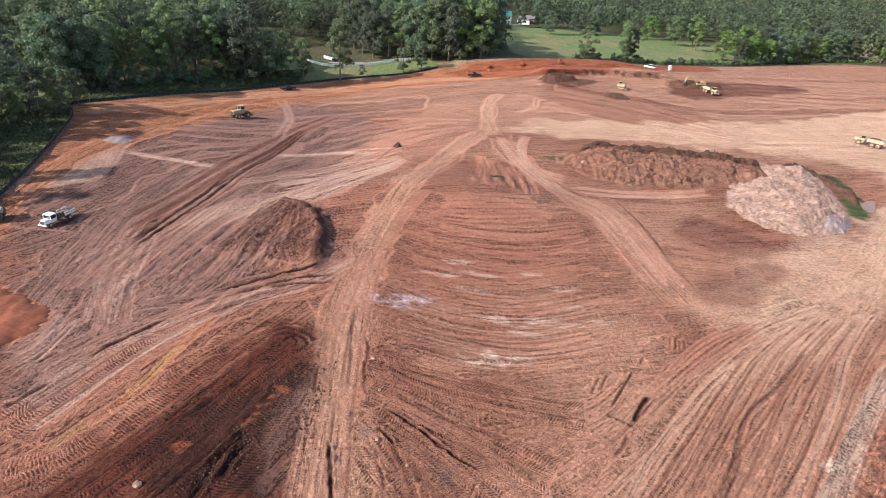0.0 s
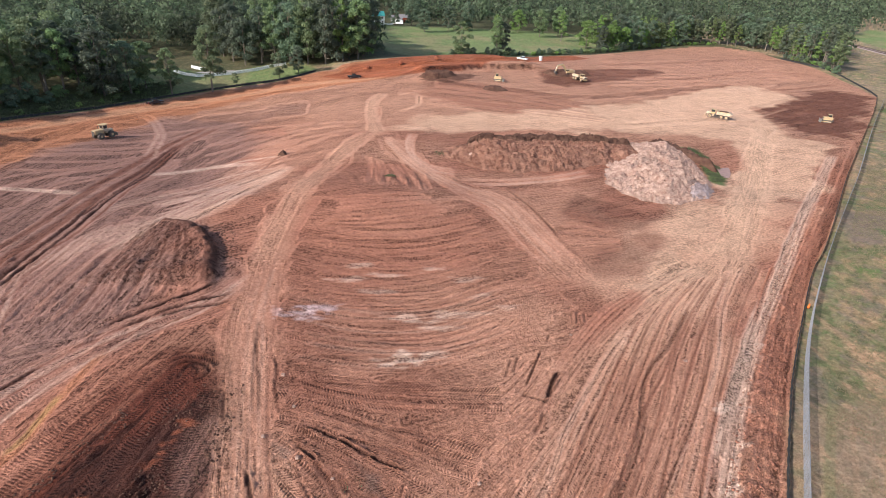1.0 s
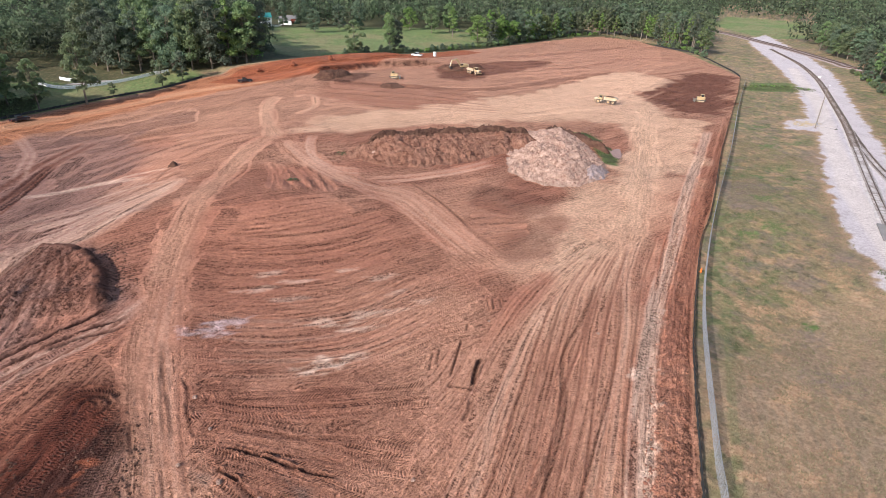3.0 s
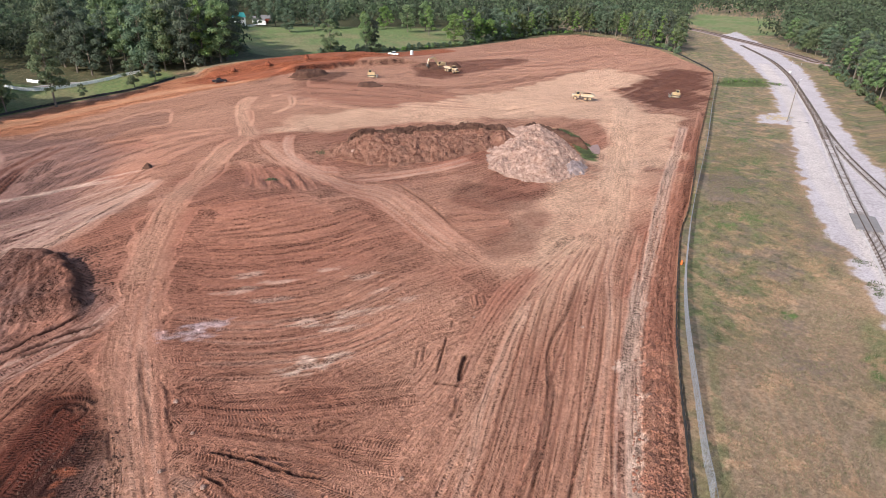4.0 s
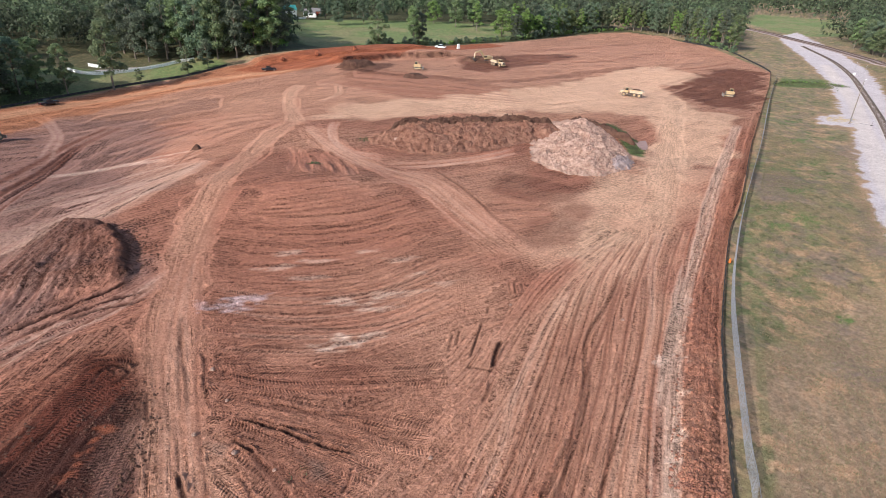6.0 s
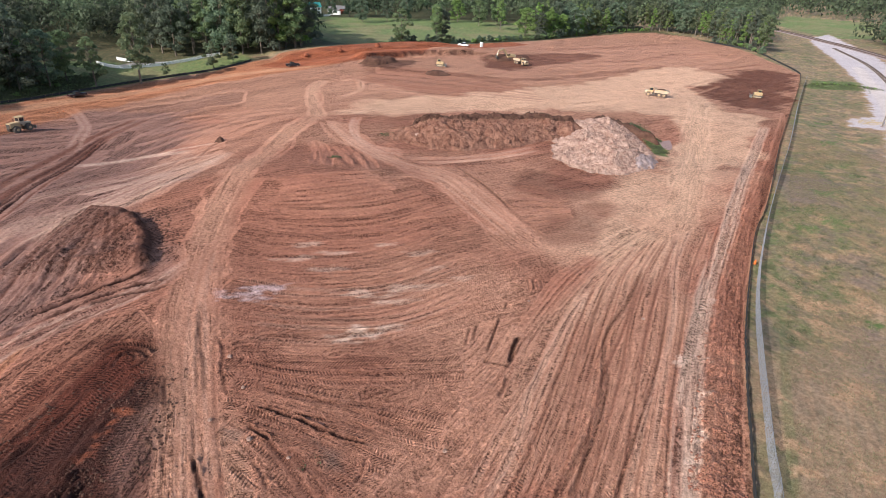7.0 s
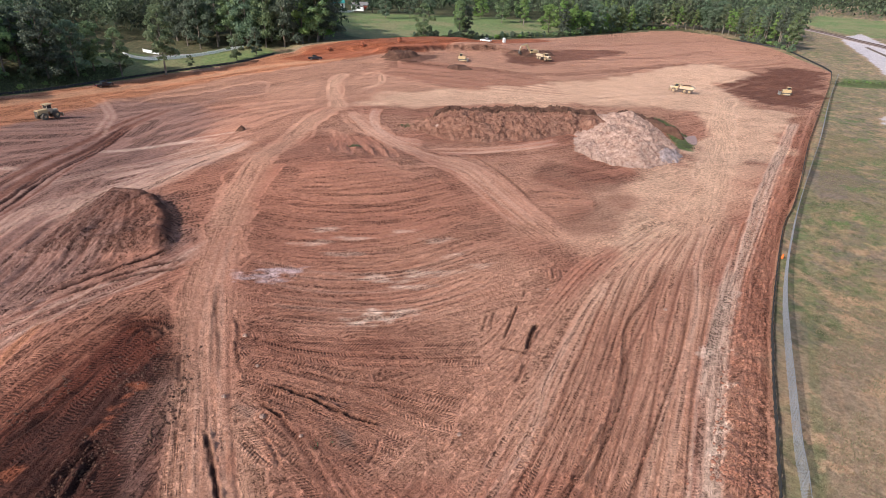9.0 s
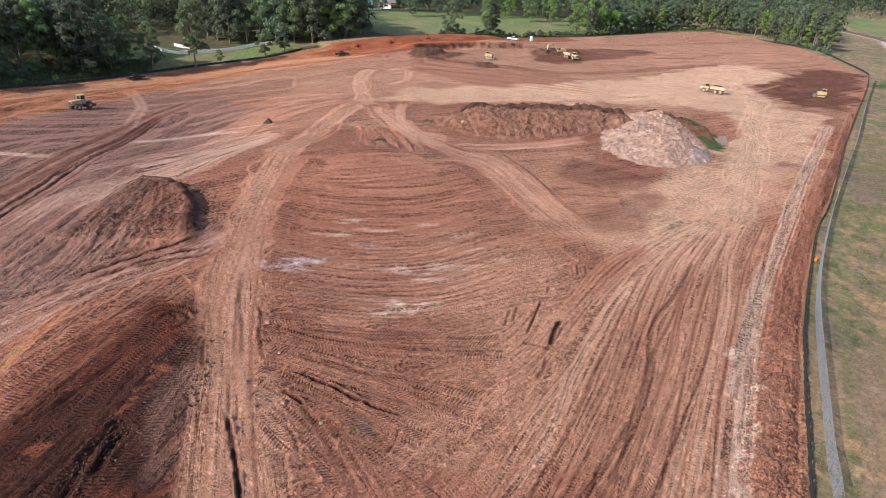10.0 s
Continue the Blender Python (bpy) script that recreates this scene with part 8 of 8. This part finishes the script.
def excavator(x, y, facing, label):
    top = stand("excavator", x, y, facing, label, "excavator", size=0.88)
    crawler(top, 4.8, 2.7, 0.8, 1.1)
    part("turntable", tube(0.9, 0.5, (0, 0, 1.2), sides=18), STEEL, top)
    part("house", box((3.6, 2.9, 1.2), (-0.8, 0, 2.05), bevel=0.12), YELLOW, top)
    part("counterweight", box((1.0, 2.9, 1.3), (-2.9, 0, 2.05), bevel=0.25), YELLOW_DUSTY, top)
    part("engine_cover", box((2.0, 2.6, 0.5), (-1.6, 0, 2.8), bevel=0.08), YELLOW, top)
    cab(top, (1.2, 1.0, 1.5), (1.6, 1.0, 1.8), YELLOW)
    # boom: two bent legs in one plate, then stick and bucket
    b = slab([(0.6, 2.0), (1.3, 1.9), (3.9, 5.2), (6.9, 4.7), (7.1, 5.1), (3.8, 6.0), (3.2, 5.7)], 0.55, (0, -0.2, 0), bevel=0.05)
    boom = part("boom", b, YELLOW, top)
    part("boom_cylinder", stick((1.6, -0.2, 1.9), (4.2, -0.2, 5.0), 0.13), STEEL_BRIGHT, boom)
    part("stick_cylinder", stick((3.9, -0.2, 6.1), (6.9, -0.2, 5.5), 0.12), STEEL_BRIGHT, boom)
    arm2 = part("stick", slab([(6.5, 5.5), (7.3, 5.4), (8.0, 2.4), (7.7, 2.3)], 0.4, (0, -0.2, 0), bevel=0.04), YELLOW, top)
    part("bucket_cylinder", stick((7.3, -0.2, 5.2), (8.1, -0.2, 2.9), 0.1), STEEL_BRIGHT, arm2)
    bk = slab([(7.6, 2.5), (8.3, 2.5), (8.5, 1.6), (8.0, 0.9), (7.2, 0.8), (6.8, 1.3), (7.1, 1.5), (7.5, 1.3), (7.8, 1.7)], 1.5, (0, -0.2, 0), bevel=0.03)
    bucket = part("bucket", bk, STEEL, top)
    for k in range(5):
        part("tooth", box((0.3, 0.1, 0.08), (6.75, -0.8 + k * 0.3, 1.28), (0, 40, 0)), STEEL_BRIGHT, bucket)
    return top


def pickup(x, y, facing, mat, label):
    top = stand("pickup_truck", x, y, facing, label, "pickup truck", "pickup trucks")
    part("body", slab([(2.75, 0.5), (2.85, 0.95), (2.6, 1.15), (1.2, 1.2), (1.1, 1.15), (-2.8, 1.15), (-2.85, 0.55), (-2.3, 0.45), (2.3, 0.45)], 1.9, bevel=0.07), mat, top)
    c = part("cabin", slab([(1.25, 1.15), (0.55, 1.8), (-0.95, 1.85), (-1.2, 1.15)], 1.66, bevel=0.06), GLASS, top)
    part("cabin_roof", slab([(0.55, 1.78), (0.45, 1.87), (-0.9, 1.9), (-1.0, 1.82)], 1.6, bevel=0.03), mat, c)
    part("bed_floor", box((1.5, 1.5, 0.06), (-2.0, 0, 1.16)), STEEL, top)
    part("bumper", box((0.18, 1.9, 0.25), (2.85, 0, 0.6), bevel=0.04), CHROME, top)
    part("tailgate", box((0.08, 1.7, 0.5), (-2.86, 0, 0.95), bevel=0.02), mat, top)
    for s in (-1, 1):
        part("headlight", box((0.1, 0.35, 0.2), (2.76, s * 0.7, 0.95), bevel=0.02), LAMP_GLASS, top)
        part("tail_light", box((0.06, 0.15, 0.35), (-2.88, s * 0.83, 0.95)), RED_LENS, top)
        part("mirror", box((0.1, 0.2, 0.15), (0.95, s * 1.02, 1.25), bevel=0.03), mat, top)
        for wx in (1.85, -1.75):
            wheel(top, wx, s * 0.82, 0.4, 0.27, CHROME)
    return top


def flatbed(x, y, facing, label):
    """Long-nosed white lorry with a stake bed and a jumbled load."""
    top = stand("flatbed_truck", x, y, facing, label, "flatbed truck", size=0.74)
    part("chassis", box((8.0, 0.9, 0.3), (-0.3, 0, 0.85), bevel=0.03), STEEL, top)
    part("hood", box((1.7, 1.7, 0.95), (3.3, 0, 1.35), bevel=0.16, taper=(0.88, 0.86)), WHITE_PAINT, top)
    part("grille", box((0.08, 1.1, 0.7), (4.16, 0, 1.3), bevel=0.02), STEEL, top)
    part("bumper", box((0.25, 2.3, 0.32), (4.2, 0, 0.7), bevel=0.05), WHITE_PAINT, top)
    cab(top, (1.9, 0, 0.95), (1.6, 2.1, 1.75), WHITE_PAINT)
    for s in (-1, 1):
        part("headlight", box((0.08, 0.28, 0.22), (4.13, s * 0.7, 1.15), bevel=0.02), LAMP_GLASS, top)
        part("fender", box((1.2, 0.35, 0.25), (3.1, s * 0.98, 1.12), bevel=0.1), WHITE_PAINT, top)
        wheel(top, 3.1, s * 0.98, 0.5, 0.3, WHITE_PAINT)
        wheel(top, -2.2, s * 0.95, 0.5, 0.5, WHITE_PAINT)
    part("deck", box((5.0, 2.4, 0.14), (-1.7, 0, 1.12), bevel=0.02), TIMBER, top)
    part("headboard", box((0.12, 2.4, 1.3), (0.75, 0, 1.8), bevel=0.02), STEEL, top)
    for s in (-1, 1):
        for k in range(3):
            rack = part("rack", box((1.4, 0.08, 0.9), (-0.1 - k * 1.55, s * 1.18, 1.72), bevel=0.02), WHITE_PAINT if k else STEEL, top)
            part("slot", box((1.2, 0.1, 0.12), (-0.1 - k * 1.55, s * 1.18, 1.75)), STEEL, rack)
    load = bmesh.new()
    r = random.Random(4)
    for k in range(16):
        box((r.uniform(0.4, 1.3), r.uniform(0.2, 0.6), r.uniform(0.2, 0.5)), (r.uniform(-3.4, 0.3), r.uniform(-0.7, 0.7), r.uniform(1.4, 2.2)), (r.uniform(-20, 20), r.uniform(-20, 20), r.uniform(0, 180)), 0.03, bm=load)
    part("cargo", load, TIMBER, top, "jumbled timber and tools")
    part("tool_box", box((0.9, 0.5, 0.5), (0.3, 1.0, 0.75), bevel=0.04), STEEL, top)
    return top


def compactor(x, y, facing, label):
    """Wheeled soil compactor with padded drums, canopy and a small blade."""
    top = stand("soil_compactor", x, y, facing, label, "compactor")
    for wx in (1.7, -1.7):
        for s in (-1, 1):
            t = tube(0.85, 0.95, (0, 0, 0), (90, 0, 0), sides=18, bevel=0.05)
            for k in range(14):
                for j in (-0.3, 0.0, 0.3):
                    a = 2 * math.pi * (k + (0.5 if j == 0 else 0)) / 14
                    box((0.14, 0.18, 0.14), (math.cos(a) * 0.9, j, math.sin(a) * 0.9), (0, -math.degrees(a), 0), bm=t)
            w = part("drum", t, STEEL, top)
            w.location = (wx, s * 1.0, 0.98)
            part("hub", tube(0.35, 0.1, (0, s * 0.48, 0), (90, 0, 0), sides=12), YELLOW, w)
    part("front_frame", box((2.6, 1.1, 0.9), (1.7, 0, 1.75), bevel=0.08), YELLOW_DUSTY, top)
    part("engine_cover", box((2.9, 1.5, 1.2), (-1.6, 0, 2.1), bevel=0.12), YELLOW, top)
    part("grille", box((0.08, 1.2, 0.9), (-3.06, 0, 2.05)), STEEL, top)
    cab(top, (0.4, 0, 2.0), (1.4, 1.5, 1.7), YELLOW_DUSTY)
    part("canopy", box((2.1, 1.9, 0.12), (0.4, 0, 3.85), bevel=0.04), YELLOW, top)
    part("exhaust", tube(0.07, 0.9, (-1.0, 0.4, 3.1), sides=8), STEEL, top)
    part("blade", slab([(0, 0), (0.2, 0.02), (0.05, 0.4), (0.18, 0.85), (0.05, 0.9), (-0.08, 0.4)], 3.1, (3.3, 0, 0.2), bevel=0.02), STEEL_BRIGHT, top)
    for s in (-1, 1):
        part("blade_arm", stick((3.2, s * 0.45, 0.6), (1.2, s * 0.4, 1.4), 0.1), YELLOW, top)
    return top


def scraper(x, y, facing, label):
    """Motor scraper: two-wheel tractor, gooseneck and bowl."""
    top = stand("motor_scraper", x, y, facing, label, "scraper")
    for s in (-1, 1):
        wheel(top, 4.2, s * 1.2, 1.1, 0.85, YELLOW_DUSTY, 18)
        wheel(top, -4.6, s * 1.2, 1.1, 0.85, YELLOW_DUSTY, 18)
    part("tractor", box((2.8, 1.8, 1.4), (4.8, 0, 1.9), bevel=0.12), YELLOW_DUSTY, top)
    cab(top, (3.6, 0.4, 2.2), (1.4, 1.3, 1.7), YELLOW)
    part("gooseneck", slab([(3.2, 2.4), (3.0, 3.0), (0.6, 3.1), (0.2, 1.6), (0.7, 1.5), (1.0, 2.5), (2.6, 2.4)], 0.6, bevel=0.06), YELLOW, top)
    bowl = part("bowl", slab([(0.5, 0.6), (-3.4, 0.5), (-3.8, 2.0), (-0.2, 2.1), (0.6, 1.7)], 3.0, bevel=0.06), YELLOW_DUSTY, top)
    part("load", box((2.8, 2.4, 0.5), (-1.9, 0, 2.15), bevel=0.2, taper=(0.6, 0.6)), SPOIL, bowl)
    part("rear_frame", box((2.2, 1.3, 1.0), (-4.6, 0, 1.6), bevel=0.1), YELLOW_DUSTY, top)
    part("push_block", box((0.4, 1.0, 0.6), (-5.8, 0, 1.1), bevel=0.06), STEEL, top)
    part("apron", slab([(0.6, 0.6), (1.0, 1.2), (0.7, 1.9), (0.4, 1.2)], 2.8, bevel=0.03), YELLOW, top)
    return top


hauler(139.2, 190.5, (-0.72, 0.69), "dusty yellow articulated dump truck with empty raised sides")
hauler(109.6, 254.2, (0.25, -0.97), "dusty yellow articulated dump truck being loaded")
dozer(182.3, 187.0, (-0.88, 0.47), "yellow bulldozer grading dark soil by the berm")
dozer(69.5, 247.0, (0.88, -0.47), "yellow bulldozer pushing soil on the cut floor")
excavator(107.8, 263.5, (-0.97, -0.25), "yellow excavator digging dark soil beside a dump truck")
pickup(95.0, 295.0, (-0.72, 0.69), WHITE_PAINT, "white pickup truck parked on bare clay")
pickup(8.1, 252.2, (1.0, 0.1), BLACK_PAINT, "black pickup truck parked on orange clay")
pickup(-63.5, 221.0, (0.75, 0.66), BLACK_PAINT, "dark pickup truck parked at the wood's edge")
flatbed(-66.0, 87.4, (-0.22, -0.97), "white flatbed truck with a jumbled load parked on clay")
compactor(-65.5, 174.8, (0.55, 0.83), "dusty yellow soil compactor parked on the grey slope")
scraper(-79.6, 84.0, (-0.9, -0.42), "dusty yellow motor scraper parked near the flatbed truck")
x, y = 105.6, 297.2
loo = thing("portable_toilet", (x, y, height(x, y)), 200, "white portable toilet standing on bare clay", "portable toilet")
part("cabin", box((1.2, 1.2, 2.15), (0, 0, 1.15), bevel=0.05), WHITE_PAINT, loo)
part("roof", box((1.28, 1.28, 0.2), (0, 0, 2.3), bevel=0.08, taper=(0.75, 0.75)), SIDING, loo)
d = part("door", box((0.06, 0.8, 1.8), (0.62, 0, 1.1), bevel=0.02), SIDING, loo)
part("handle", box((0.06, 0.05, 0.2), (0.67, 0.3, 1.1)), STEEL, d)
part("skid", box((1.35, 1.25, 0.1), (0, 0, 0.06), bevel=0.02), STEEL, loo)
for k, (sx, sy) in enumerate(((-83.5, 147.0), (-82.9, 148.6), (-63, 197), (-62, 199), (-74, 166), (115.5, 235.5), (128, 231))):
    st = thing("survey_stake", (sx, sy, height(sx, sy)), k * 40, "thin timber survey stake with a pink ribbon", "stake", "survey stakes")
    part("stake", box((0.06, 0.04, 1.4), (0, 0, 0.6), (3, 2, 0), 0.005), TIMBER, st)
    part("ribbon", box((0.05, 0.14, 0.3), (0, 0.06, 1.2), (8, 0, 0)), ORANGE_PLASTIC, st)


# ---- small things lying about ----
def stone(x, y, size, mat, label, seed):
    own = bmesh.new()
    bmesh.ops.create_icosphere(own, subdivisions=2, radius=1)
    for v in own.verts:
        v.co *= size * (1 + 0.35 * noise.noise(v.co * 1.7 + Vector((seed, 0, 0))))
        v.co.z *= 0.6
    me = bpy.data.meshes.new("boulder")
    own.to_mesh(me), own.free()
    me.materials.append(mat)
    ob = new("boulder", me)
    ob.location = (x, y, height(x, y) + size * 0.25)
    return tagged(ob, label, "boulder", "loose boulders on the clay")


for k, (x, y, size) in enumerate(((-7.6, 56.5, 0.28), (-6.1, 51.2, 0.22), (-9.0, 47.0, 0.25), (-5.4, 44.1, 0.3), (31.0, 62.5, 0.2), (12.4, 39.5, 0.24), (-2.0, 41.5, 0.2), (44.2, 55.0, 0.26), (-26.5, 36.2, 0.42))):
    stone(x, y, size, RUBBLE, "pale stone lying on the packed clay", k * 3.1)
